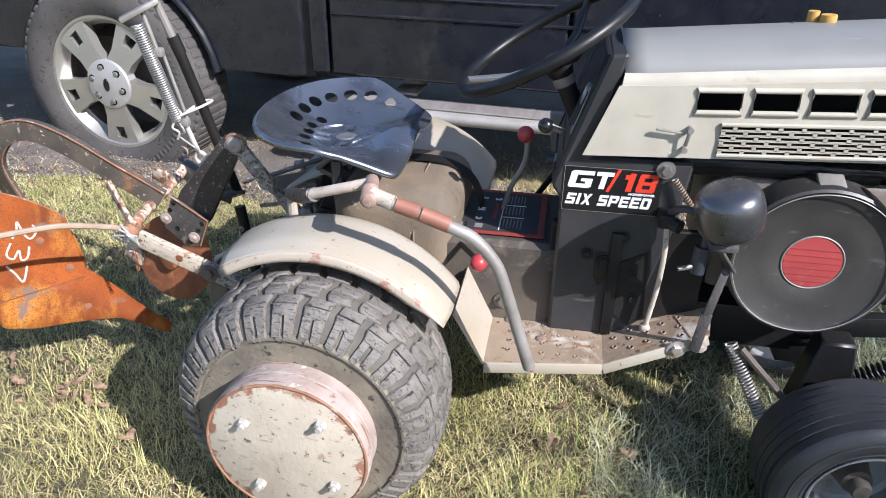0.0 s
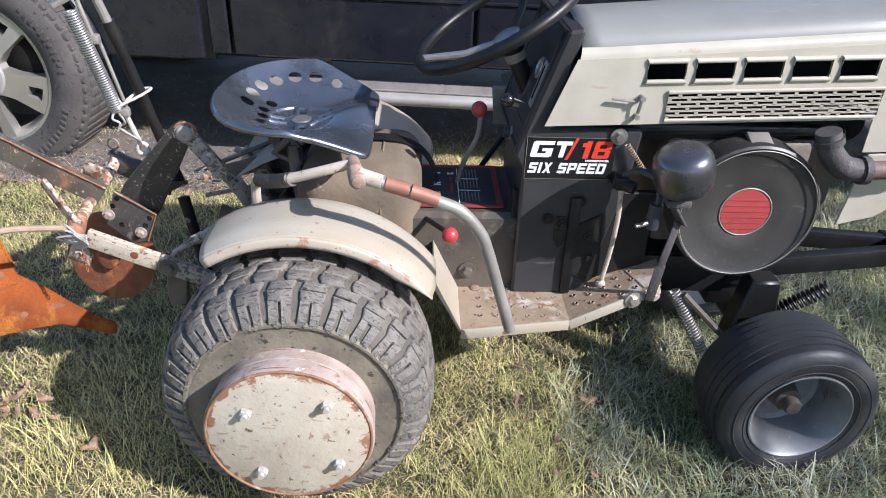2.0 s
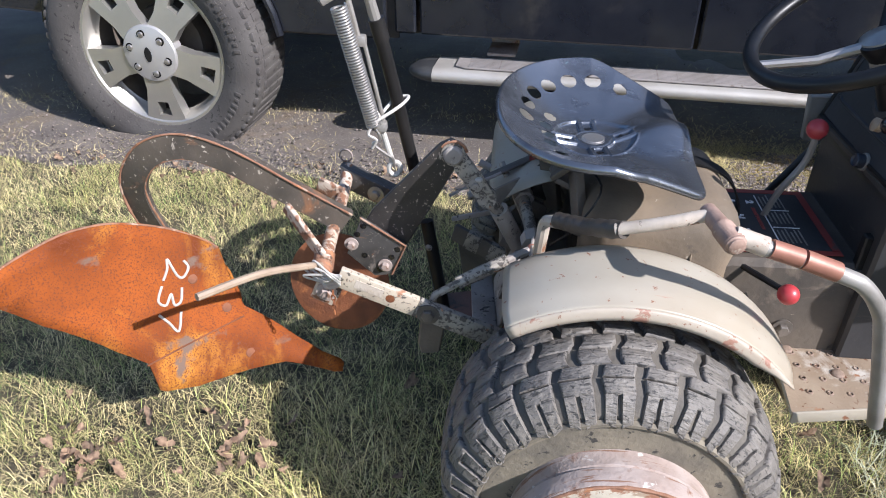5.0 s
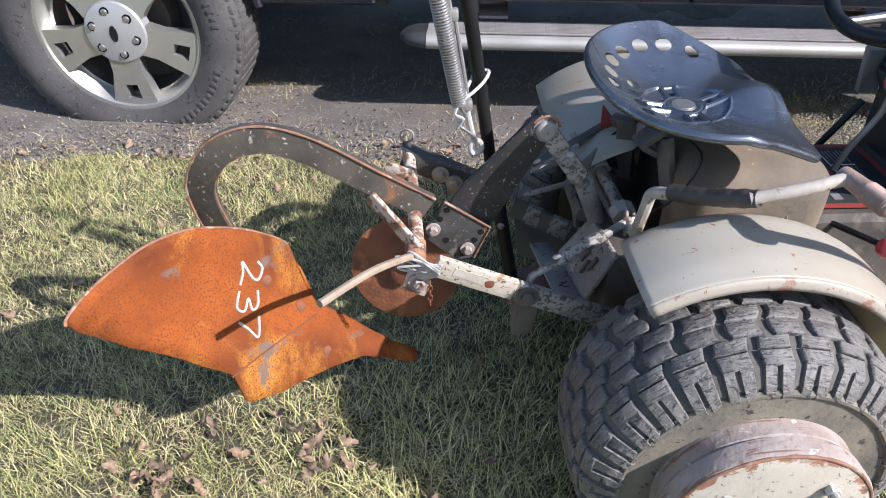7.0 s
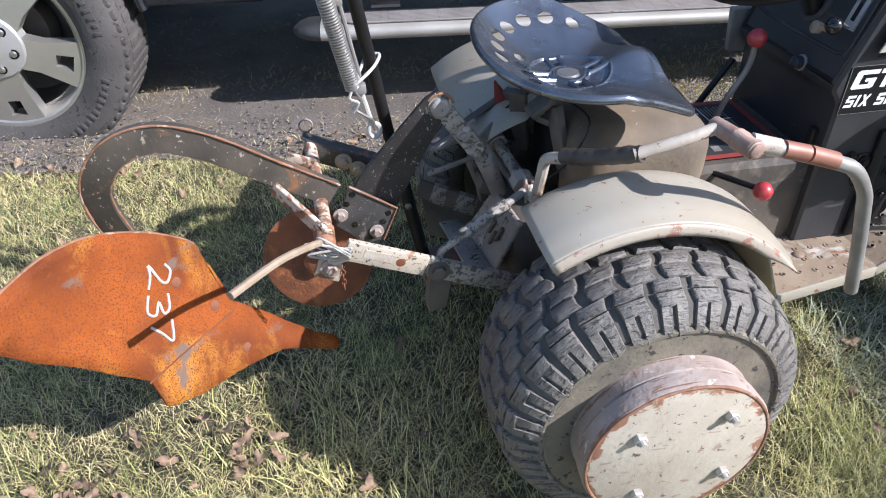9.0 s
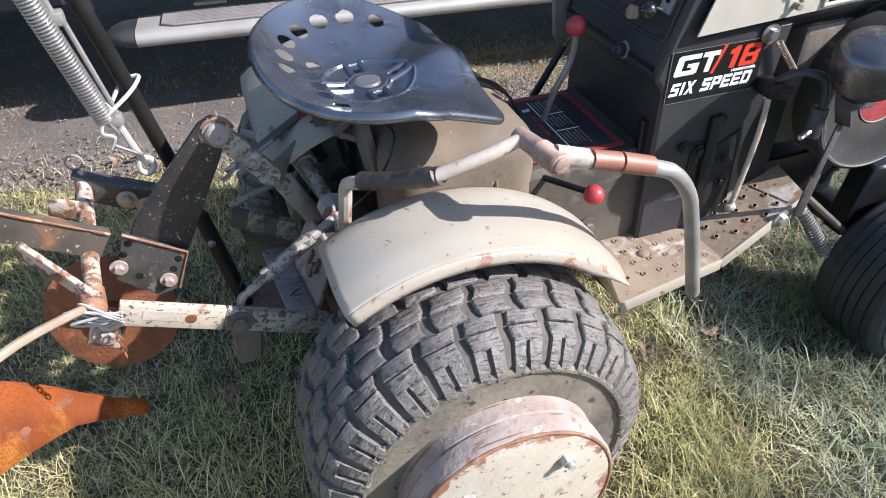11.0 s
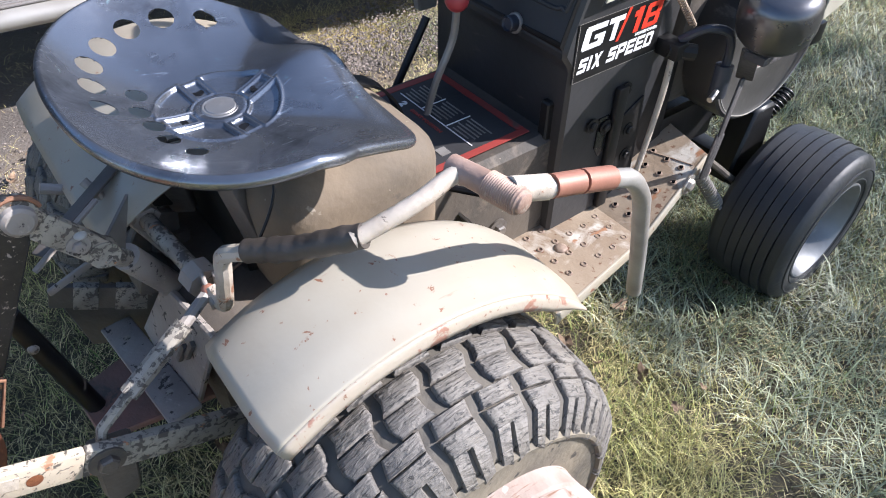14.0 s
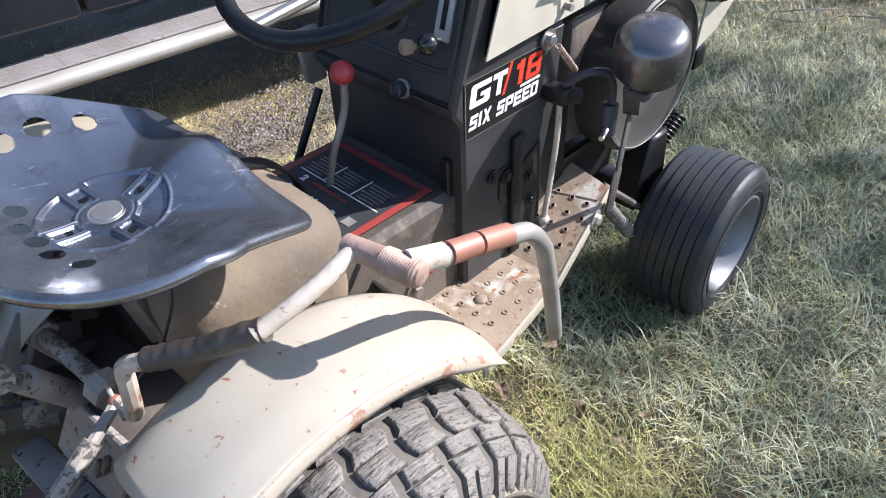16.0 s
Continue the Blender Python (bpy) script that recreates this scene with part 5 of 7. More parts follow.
def engine():
    c = Vector((0.963, -0.185, 0.545))
    ax = (0, -1, 0)
    h = part("blower_housing", lathe([(-0.19, 0.14), (-0.17, 0.158), (-0.14, 0.16), (-0.135, 0.154), (-0.12, 0.154), (-0.115, 0.161), (-0.1, 0.161), (-0.095, 0.155), (-0.08, 0.155), (-0.075, 0.162), (-0.02, 0.162), (-0.004, 0.16), (0.0, 0.155), (-0.004, 0.151), (-0.005, 0.146), (-0.008, 0.138), (-0.012, 0.1), (-0.013, 0.062), (-0.0145, 0.059), (-0.0145, 0.0)], c, ax, 72), M_HOUSING, tractor, "round black engine blower housing")
    part("silver_ring", tube([c + Vector((0.151 * math.cos(t), -0.002, 0.151 * math.sin(t))) for t in np.linspace(0, 2 * math.pi, 64, endpoint=False)], 0.0013, 6, True), M_GREY, h)
    part("red_screen", lathe([(-0.0145, 0.0555), (-0.0125, 0.055), (-0.0125, 0.0)], c, ax, 40), M_FADED, h, "faded red disc")
    for k, dz in enumerate((-0.042, -0.028, -0.014, 0.0, 0.014, 0.028)):
        wide = 2 * math.sqrt(0.054 ** 2 - dz ** 2)
        part("screen_rib", box((c.x, c.y + 0.0122, c.z + dz), (wide, 0.0012, 0.0011), 0.0), M_OLDRED, h, smooth=0)
    part("centre_ring", tube([c + Vector((0.0575 * math.cos(t), 0.0128, 0.0575 * math.sin(t))) for t in np.linspace(0, 2 * math.pi, 48, endpoint=False)], 0.0019, 6, True), M_GREY, h)
    part("engine_block", join(box((0.95, 0.05, 0.56), (0.34, 0.32, 0.26), 0.02), box((1.12, 0.02, 0.62), (0.14, 0.24, 0.2), 0.02)), M_GREASE, tractor)
    part("engine_shroud", box((0.93, 0.05, 0.70), (0.5, 0.3, 0.04), 0.01), M_BLACK, tractor)
    pipe = part("elbow_pipe", tube(curve([(1.086, -0.185, 0.742), (1.094, -0.185, 0.72), (1.105, -0.185, 0.695), (1.138, -0.185, 0.665), (1.175, -0.185, 0.656), (1.195, -0.185, 0.656)], 5), 0.0255, 16), M_IRON, tractor, "dark iron exhaust elbow")
    part("collar", tube([(1.091, -0.185, 0.728), (1.096, -0.185, 0.715)], 0.03, 16), M_IRON, pipe)
    part("collar", tube([(1.18, -0.185, 0.656), (1.195, -0.185, 0.656)], 0.031, 16), M_IRON, pipe)
    part("tail_pipe", tube([(1.19, -0.185, 0.656), (1.33, -0.185, 0.662)], 0.02, 14), M_BROWNPIPE, pipe, "rust-brown exhaust pipe")
    part("collar", tube([(1.275, -0.185, 0.66), (1.3, -0.185, 0.661)], 0.024, 14), M_BROWNPIPE, pipe)
    part("fan_pulley", lathe([(0, 0.04), (0.012, 0.042), (0.014, 0.03), (0.008, 0.02), (0.012, 0.0)], (1.19, -0.06, 0.72), (0, -1, 0), 24), M_DUSTY, tractor)
    part("housing_cap", box((0.965, -0.15, 0.705), (0.05, 0.05, 0.012), 0.004, (20, 0, 0)), M_GREY, tractor)
    d = Vector((0.762, -0.275, 0.69))
    dome = part("dome", lathe([(0.045, 0.0), (0.0445, 0.022), (0.0415, 0.04), (0.035, 0.051), (0.024, 0.0575), (0.006, 0.0605), (-0.018, 0.0605), (-0.036, 0.057), (-0.046, 0.05), (-0.051, 0.038), (-0.052, 0.0)], d, (-0.25, -0.1, 0.96), 56), M_DOME, tractor, "black dome-shaped cover")
    part("dome_bracket", join(bar((0.745, -0.26, 0.625), (0.80, -0.235, 0.545), 0.03, 0.006), bar((0.79, -0.238, 0.55), (0.772, -0.24, 0.44), 0.005, 0.018), bar((0.772, -0.24, 0.445), (0.762, -0.239, 0.35), 0.005, 0.022), box((0.765, -0.27, 0.615), (0.05, 0.04, 0.015), 0.003)), M_IRON, tractor)


engine()


def frame_and_floor():
    for y in (YC - 0.11, YC + 0.11):
        part("frame_rail", bar((-0.1, y, 0.34), (1.0, y, 0.33), 0.02, 0.1), M_BLACK, tractor)
        part("front_rail", bar((1.0, y, 0.345), (1.5, YC + (y - YC) * 0.25, 0.345), 0.03, 0.05), M_BLACK, tractor)
    part("belly_plate", bar((0.8, YC, 0.315), (1.05, YC, 0.315), 0.2, 0.05), M_BLACK, tractor)
    part("side_plate", slab([(0.23, -0.115, 0.30), (0.23, -0.115, 0.47), (0.45, -0.115, 0.47), (0.45, -0.115, 0.56), (0.78, -0.115, 0.56), (0.78, -0.115, 0.33), (0.6, -0.115, 0.29)], (0, 0.02, 0), 0.003), M_DUSTY, tractor)
    part("front_axle", join(bar((1.113, -0.25, 0.15), (1.113, 0.31, 0.15), 0.05, 0.06), bar((1.05, YC, 0.2), (1.05, YC, 0.32), 0.1, 0.1)), M_BLACK, tractor)
    part("front_shroud", slab([(1.208, HY0, 0.682), (1.42, HY0, 0.69), (1.36, HY0, 0.6), (1.27, HY0, 0.53), (1.187, HY0, 0.507)], (0, 0.006, 0), 0.002), M_HOOD, tractor, "cream lower front panel", smooth=0)
    part("front_shroud", slab([(1.208, HY1, 0.682), (1.42, HY1, 0.69), (1.36, HY1, 0.6), (1.27, HY1, 0.53), (1.187, HY1, 0.507)], (0, -0.006, 0), 0.002), M_HOOD, tractor, "cream lower front panel", smooth=0)
    part("tension_spring", coil((0.86, -0.13, 0.31), (0.94, -0.2, 0.17), 0.013, 0.0024, 24), M_GREY, tractor, "grey coil spring")
    part("compression_spring", coil((1.13, -0.11, 0.23), (1.25, -0.12, 0.315), 0.0165, 0.0034, 13), M_BLACK, tractor, "black coil spring")
    part("drag_link", tube([(0.88, -0.15, 0.31), (1.0, -0.2, 0.2)], 0.008, 8), M_TUNNEL, tractor)
    part("spindle_bracket", slab([(1.03, -0.17, 0.36), (1.1, -0.17, 0.36), (1.12, -0.17, 0.2), (1.0, -0.17, 0.18)], (0, 0.06, 0), 0.006), M_BLACK, tractor)
    part("nose_bar", bar((1.5, -0.03, 0.345), (1.5, 0.09, 0.345), 0.05, 0.055), M_BLACK, tractor)
    # floor board on the near side: level behind, rising towards the front
    for s in (-1, 1):
        yi = YC + s * 0.142
        outline = [(0.315, yi, 0.302), (0.335, YC + s * 0.326, 0.302), (0.583, YC + s * 0.287, 0.304), (0.792, YC + s * 0.247, 0.38), (0.81, yi, 0.3865), (0.583, yi, 0.304)]
        v = [Vector(p) for p in outline]
        drop = Vector((0, 0, -0.024))
        verts = [tuple(p) for p in v] + [tuple(p - Vector((0, 0, 0.004))) for p in v]
        faces = [(0, 1, 2, 5), (5, 2, 3, 4), (6, 7, 8, 11), (11, 8, 9, 10)]
        board = part("floor_board", join((verts, faces + [(0, 1, 7, 6), (3, 4, 10, 9), (1, 2, 8, 7), (2, 3, 9, 8)])), M_BOARD, tractor, "worn cream steel foot board with raised rivets", smooth=0)
        k = [v[1], v[2], v[3]]
        part("board_lip", join(bar(k[0] + drop / 2, k[1] + drop / 2, 0.005, 0.026), bar(k[1] + drop / 2, k[2] + drop / 2, 0.005, 0.026)), M_CREAM, board)
        part("weld_seam", bar((0.735, yi + s * 0.012, 0.3595), (0.757, YC + s * 0.245, 0.3675), 0.0025, 0.0025, 0.0), M_STUD, board, smooth=0)

        def dimple(x, y):
            z = 0.3025 if x < 0.583 else 0.304 + (x - 0.583) * 0.3636
            ax = (0, 0, 1) if x < 0.583 else (-0.342, 0, 0.94)
            part("stud", lathe([(0, 0.0068), (0.0021, 0.0055), (0.0026, 0.0042), (0.0002, 0.0034), (0.0002, 0.0)], (x, y, z), ax, 10), [M_STUD, M_KNOB], board)
        for i in range(6):
            for j in range(4):
                dimple(0.382 + i * 0.036, yi + s * (0.02 + j * 0.036 - (0.006 if i > 4 else 0)))
        for i in range(5):
            for j in range(4):
                y = yi + s * (0.022 + j * 0.034 + (0.012 if i % 2 else 0))
                if (y - YC) * s < 0.262 - 0.1 * (i * 0.034):
                    dimple(0.608 + i * 0.033, y)
        for x, y in ((0.45, yi + s * 0.075), (0.375, yi + s * 0.012)):
            part("round_rivet", ball((x, y, 0.303), 0.0125, 0.5, 16), M_STUD, board)
        if s < 0:
            part("board_bolt", bolt((0.728, YC - 0.263, 0.347), (0.15, -1, 0), 0.012, 0.01), M_ZINC, board)
            part("strap_bolt", bolt((0.775, YC - 0.262, 0.358), (0.15, -1, 0), 0.008, 0.009), M_RUSTPINK, board)
            part("board_rear", slab([(0.272, -0.315, 0.43), (0.335, -0.297, 0.30), (0.335, -0.115, 0.30), (0.272, -0.115, 0.43)], (-0.003, 0, -0.003), 0.0), M_CREAM, board, smooth=0)
    part("rod_foot", lathe([(0, 0.012), (0.008, 0.011), (0.012, 0.007)], (0.672, -0.152, 0.336), (-0.3, 0, 0.94), 14), M_PALE, tractor)
    part("far_lever", tube([(0.468, 0.237, 0.57), (0.387, 0.235, 0.44), (0.36, 0.235, 0.4)], 0.008, 10), M_BLACK, tractor, "thin black lever")
    part("gusset_plate", slab([(0.452, -0.1165, 0.31), (0.475, -0.1165, 0.345), (0.565, -0.1165, 0.418), (0.605, -0.1165, 0.41), (0.61, -0.1165, 0.315)], (0, -0.003, 0), 0.0), M_TUNNEL, tractor, "grimy gusset plate", smooth=0)
    part("side_nut", bolt((0.355, -0.119, 0.352), (0, -1, 0), 0.012, 0.014), M_GREASE, tractor)
    part("pedal_rod", tube(curve([(0.676, -0.165, 0.61), (0.684, -0.16, 0.53), (0.682, -0.155, 0.44), (0.672, -0.152, 0.345)], 5), 0.0055, 10), M_PALE, tractor, "worn pedal rod")
    part("tunnel", slab([(0.1, -0.118, 0.28), (0.1, -0.118, 0.45), (0.23, -0.118, 0.5), (0.475, -0.118, 0.5), (0.475, -0.118, 0.28)], (0, 0.296, 0), 0.012), M_TUNNEL, tractor, smooth=30)
    part("shift_plate", slab([(0.225, -0.09, 0.503), (0.225, 0.15, 0.503), (0.437, 0.15, 0.503), (0.437, -0.09, 0.503)], (0, 0, 0.002), 0.0), M_PANEL, tractor, "black shift pattern plate with red border", smooth=0)
    for a, b in (((0.228, -0.087), (0.434, -0.087)), ((0.427, -0.079), (0.427, 0.139)), ((0.434, 0.147), (0.228, 0.147))):
        part("red_border", bar((*a, 0.5055), (*b, 0.5055), 0.014, 0.0012, 0.0), M_OLDRED, tractor, smooth=0)
    for k, (x, y, wx, wy) in enumerate(((0.36, 0.1, 0.045, 0.06), (0.36, 0.035, 0.045, 0.055), (0.36, -0.035, 0.045, 0.06))):
        for i in range(6):
            part("print_bar", box((x + 0.02 - i * 0.008, y + (0.004 if i % 2 else 0), 0.5056), (0.0025, wy * (0.9 - 0.12 * (i % 3)), 0.001), 0.0), M_GREY, tractor, smooth=0)
    for y in (0.068, 0.0):
        part("print_rule", box((0.36, y, 0.5056), (0.05, 0.002, 0.001), 0.0), M_DECALWHITE, tractor, smooth=0)
    part("print_rule", box((0.332, 0.03, 0.5056), (0.002, 0.2, 0.001), 0.0), M_DECALWHITE, tractor, smooth=0)
    for txt, x, y, wd, tl in (("N", 0.272, 0.045, 0.016, 0.018), ("1", 0.272, 0.105, 0.006, 0.018), ("2", 0.308, 0.105, 0.012, 0.016), ("3", 0.272, -0.01, 0.012, 0.016)):
        part("lettering", moved(lettering(txt, wd, tl), pose(x, y, 0.5056, 0, 0, -90)), M_DECALWHITE, tractor, smooth=0)
    part("lettering", moved(lettering("START POSITION", 0.085, 0.007), pose(0.312, 0.075, 0.5058, 0, 0, -90)), M_OLDRED, tractor, smooth=0)
    part("print_patch", box((0.285, -0.055, 0.5056), (0.018, 0.02, 0.001), 0.0), M_GREY, tractor, smooth=0)
    part("print_patch", box((0.245, -0.055, 0.5056), (0.016, 0.022, 0.001), 0.0), M_GREY, tractor, smooth=0)
    part("lettering", moved(lettering("LOW", 0.022, 0.009), pose(0.249, -0.044, 0.5064, 0, 0, -90)), M_BLACK, tractor, smooth=0)
    part("shift_lever", tube(curve([(0.33, 0.05, 0.5), (0.345, 0.045, 0.56), (0.375, 0.04, 0.63), (0.378, 0.035, 0.685)], 5), 0.0065, 8), M_GREY, tractor)
    part("shift_knob", ball((0.374, 0.03, 0.70), 0.0192), M_RED, tractor, "round red knob")
    part("lift_rod", tube([(0.25, -0.11, 0.485), (0.306, -0.2, 0.491)], 0.006, 8), M_BLACK, tractor)
    part("lift_knob", ball((0.306, -0.205, 0.491), 0.0185), M_RED, tractor, "round red knob")
    # rounded tank under the seat
    tank = part("tank", box((0.1, YC, 0.492), (0.286, 0.33, 0.226), 0.062, (0, 0, 0), 6), M_TAN, tractor, "dirty tan rounded tank under the seat")
    part("tank_seam", tube([(0.15, YC + 0.167 * math.cos(t) * min(1.0, 1.0 / max(abs(math.cos(t)), abs(math.sin(t)))) ** 0.7, 0.492 + 0.114 * math.sin(t) * min(1.0, 1.0 / max(abs(math.cos(t)), abs(math.sin(t)))) ** 0.7) for t in np.linspace(0, 2 * math.pi, 48, endpoint=False)], 0.003, 6, True), M_TAN, tank)
    part("seat_base", box((-0.02, YC + 0.03, 0.49), (0.08, 0.2, 0.16), 0.02), M_DUSTY, tractor)
    part("rear_axle", join(tube([(0, -0.32, AX), (0, 0.38, AX)], 0.045, 16), box((-0.02, YC, 0.29), (0.26, 0.22, 0.22), 0.03)), M_GREASE, tractor)


frame_and_floor()


def hand_lever():
    """Lift lever: crank, taped grip, pale tube, knurled joint, brown sleeves and a bent end."""
    lev = part("lift_lever", tube(curve([(-0.02, -0.3, 0.66), (0.05, -0.315, 0.685), (0.105, -0.315, 0.70), (0.118, -0.335, 0.702)], 5), 0.0102, 12), M_PALE, tractor, "pale worn lift lever tube")
    part("crank", tube(curve([(-0.128, -0.11, 0.50), (-0.126, -0.128, 0.487), (-0.124, -0.14, 0.495), (-0.12, -0.152, 0.55), (-0.116, -0.16, 0.585), (-0.1, -0.185, 0.6), (-0.085, -0.208, 0.612)], 5), 0.011, 10), M_PALE, lev)
    part("taped_grip", tube(curve([(-0.1, -0.195, 0.61), (-0.06, -0.245, 0.63), (-0.008, -0.303, 0.662)], 12), [0.0138 + 0.0016 * noise.noise((i * 0.7, 0.3, 0)) + 0.0006 * (i % 3) for i in range(25)], 14), M_TAPE, lev, "grip wrapped in black tape")
    part("joint", tube([(0.108, -0.30, 0.70), (0.1185, -0.35, 0.70)], [0.0135, 0.0145], 16), M_KNURL, lev, "rusty knurled joint")
    ridge = [(0.0, 0.0145)]
    for i in range(15):
        ridge += [(0.0006 + 0.0028 * i, 0.0166), (0.0022 + 0.0028 * i, 0.0156)]
    part("knurl", lathe(ridge, (0.1185, -0.35, 0.70), (0.195, -1, 0), 24), M_KNURL, lev)
    part("joint_end", lathe([(-0.004, 0.0155), (0.0, 0.015), (0.0015, 0.0125), (0.004, 0.0118), (0.005, 0.01), (0.005, 0.0)], (0.127, -0.393, 0.70), (0.15, -1, 0), 20), M_KNURL, lev)
    part("socket", tube([(0.127, -0.375, 0.705), (0.17, -0.385, 0.695)], 0.0145, 14), M_PALE, lev)
    part("sleeve", tube([(0.175, -0.386, 0.694), (0.218, -0.388, 0.682)], 0.014, 14), M_COPPER, lev)
    part("sleeve", tube([(0.221, -0.388, 0.681), (0.272, -0.388, 0.663)], 0.0145, 14), M_COPPER, lev)
    part("bent_end", tube(curve([(0.16, -0.385, 0.697), (0.28, -0.388, 0.658), (0.32, -0.385, 0.636), (0.355, -0.38, 0.592), (0.372, -0.376, 0.55), (0.4, -0.37, 0.46), (0.432, -0.36, 0.352)], 6), 0.0122, 12), M_GREY, lev, "grey bent end of the lever")


hand_lever()


# ---- rear hitch and plough ----
def hitch():
    link = part("top_link", join(bar((-0.289, -0.045, 0.655), (-0.224, -0.045, 0.565), 0.014, 0.036), lathe([(-0.009, 0.0185), (0.009, 0.0185)], (-0.224, -0.045, 0.565), (0, 1, 0), 20), lathe([(-0.009, 0.023), (0.009, 0.023)], (-0.289, -0.045, 0.655), (0, 1, 0), 24)), M_DRAW, tractor, "dirty steel top link")
    part("pin_head", lathe([(0, 0.019), (0.006, 0.018), (0.009, 0.014), (0.009, 0)], (-0.289, -0.054, 0.655), (0, -1, 0), 20), M_GEAR, link)
    part("rust_ring", tube([(-0.289 + 0.025 * math.cos(t), -0.05, 0.655 + 0.025 * math.sin(t)) for t in np.linspace(0.2, 2.6, 16)], 0.0032, 6), M_RUSTEDGE, link)
    part("bolt", bolt((-0.246, -0.052, 0.593), (0, -1, 0), 0.008, 0.008), M_GEAR, link)
    part("grease_nipple", ball((-0.24, -0.053, 0.606), 0.0075, 0.6), M_CORD, link, "white dab on the link")
    part("screw", tube([(-0.224, -0.045, 0.56), (-0.194, -0.018, 0.515)], 0.012, 10), M_DRAW, link)
    part("sleeve", tube([(-0.2, -0.023, 0.527), (-0.155, 0.015, 0.42), (-0.15, 0.02, 0.40)], 0.0185, 14), M_GEAR, link)
    arm = part("lift_arm", tube([(-0.151, 0.06, 0.514), (-0.13, -0.075, 0.487)], 0.0125, 12), M_DRAW, tractor)
    part("nut", lathe([(-0.012, 0.021), (0.012, 0.021)], (-0.151, 0.062, 0.514), (-0.15, 1, 0.2), 6), M_GEAR, arm)
    part("nut", lathe([(-0.013, 0.024), (0.013, 0.024)], (-0.131, -0.072, 0.488), (-0.15, 1, 0.2), 8), M_GEAR, arm)
    part("clevis", join(bar((-0.131, -0.085, 0.502), (-0.136, -0.125, 0.478), 0.006, 0.03), bar((-0.115, -0.08, 0.49), (-0.12, -0.12, 0.468), 0.006, 0.03)), M_GEAR, arm)
    turn = part("lift_link", tube([(-0.178, -0.133, 0.482), (-0.27, -0.16, 0.441)], 0.0125, 10), M_DRAW, tractor, "flaking grey turnbuckle")
    part("screw", tube([(-0.137, -0.112, 0.494), (-0.182, -0.134, 0.48)], 0.008, 8), M_GEAR, turn)
    part("pin_end", ball((-0.134, -0.11, 0.496), 0.0095), M_COPPER, turn)
    part("screw", tube([(-0.268, -0.159, 0.442), (-0.312, -0.168, 0.416), (-0.322, -0.17, 0.385)], 0.0075, 8), M_DRAW, turn)
    part("seat_post", join(bar((-0.11, 0.06, 0.62), (-0.085, 0.1, 0.47), 0.035, 0.02), bar((-0.06, -0.02, 0.62), (-0.04, -0.06, 0.50), 0.02, 0.03)), M_GREASE, tractor)
    part("lift_rod", tube([(-0.3, 0.0, 0.54), (-0.2, 0.06, 0.565)], 0.004, 6), M_GEAR, tractor)
    part("fin", slab([(-0.163, 0.06, 0.558), (-0.218, -0.035, 0.575), (-0.205, -0.03, 0.535)], (0.003, -0.003, 0), 0.0), M_GREY, tractor, smooth=0)
    # gear case with its ribs and a lighter plate in front
    part("gear_case", join(box((-0.085, YC, 0.31), (0.15, 0.3, 0.22), 0.025), box((-0.17, 0.09, 0.42), (0.05, 0.14, 0.03), 0.004, (0, 20, 0))), M_GREASE, tractor)
    plate = part("case_plate", slab([(-0.165, 0.02, 0.422), (-0.204, 0.1, 0.277), (-0.204, 0.0, 0.262), (-0.194, -0.1, 0.285), (-0.15, -0.13, 0.43)], (0.011, 0.003, -0.004), 0.003), M_GEAR, tractor, "dusty cast case plate", smooth=0)
    for y, z in ((-0.03, 0.36), (-0.05, 0.345), (-0.075, 0.37)):
        part("plate_slot", box((-0.18 + 0.3 * (z - 0.352), y, z), (0.008, 0.01, 0.04), 0.002, (20, 18, 0)), M_GREASE, plate)
    cross = part("cross_bar", bar((-0.305, 0.182, 0.345), (-0.155, 0.13, 0.295), 0.012, 0.046), M_GREASE, tractor, "dark bar with worn pale bands")
    for t, w in ((0.32, 0.036), (0.72, 0.048)):
        c = Vector((-0.305, 0.182, 0.345)).lerp(Vector((-0.155, 0.13, 0.295)), t)
        d = Vector((0.15, -0.052, -0.05)).normalized() * w / 2
        part("pale_band", bar(c - d, c + d, 0.015, 0.048, 0.001), M_DRAW, cross)
    part("case_skirt", slab([(-0.3, 0.192, 0.335), (-0.158, 0.142, 0.285), (-0.15, 0.15, 0.17), (-0.28, 0.2, 0.19)], (0.004, 0.012, 0), 0.002), M_GREASE, tractor, smooth=0)
    part("axle_tube", lathe([(-0.26, 0.05), (-0.22, 0.056), (-0.12, 0.06), (0.0, 0.075), (0.12, 0.06), (0.22, 0.056), (0.28, 0.05)], (-0.01, YC, AX), (0, 1, 0), 28), M_GREASE, tractor, "greasy rear axle housing")
    for y in (-0.19, 0.25):
        part("axle_flange", lathe([(-0.012, 0.085), (0.012, 0.085)], (-0.01, y, AX), (0, 1, 0), 28), M_GREASE, tractor)
    part("brake_drum", lathe([(-0.03, 0.1), (-0.024, 0.11), (0.024, 0.11), (0.03, 0.1)], (0.0, 0.295, AX), (0, 1, 0), 36), M_GREASE, tractor)
    for x0, y0, z0, x1, y1, z1, q in ((-0.27, 0.13, 0.47, -0.1, 0.19, 0.5, 0.01), (-0.25, 0.2, 0.52, -0.06, 0.16, 0.44, 0.008), (-0.2, 0.12, 0.56, -0.12, 0.02, 0.42, 0.007)):
        part("linkage_rod", tube([(x0, y0, z0), (x1, y1, z1)], q, 10), M_GEAR, tractor)
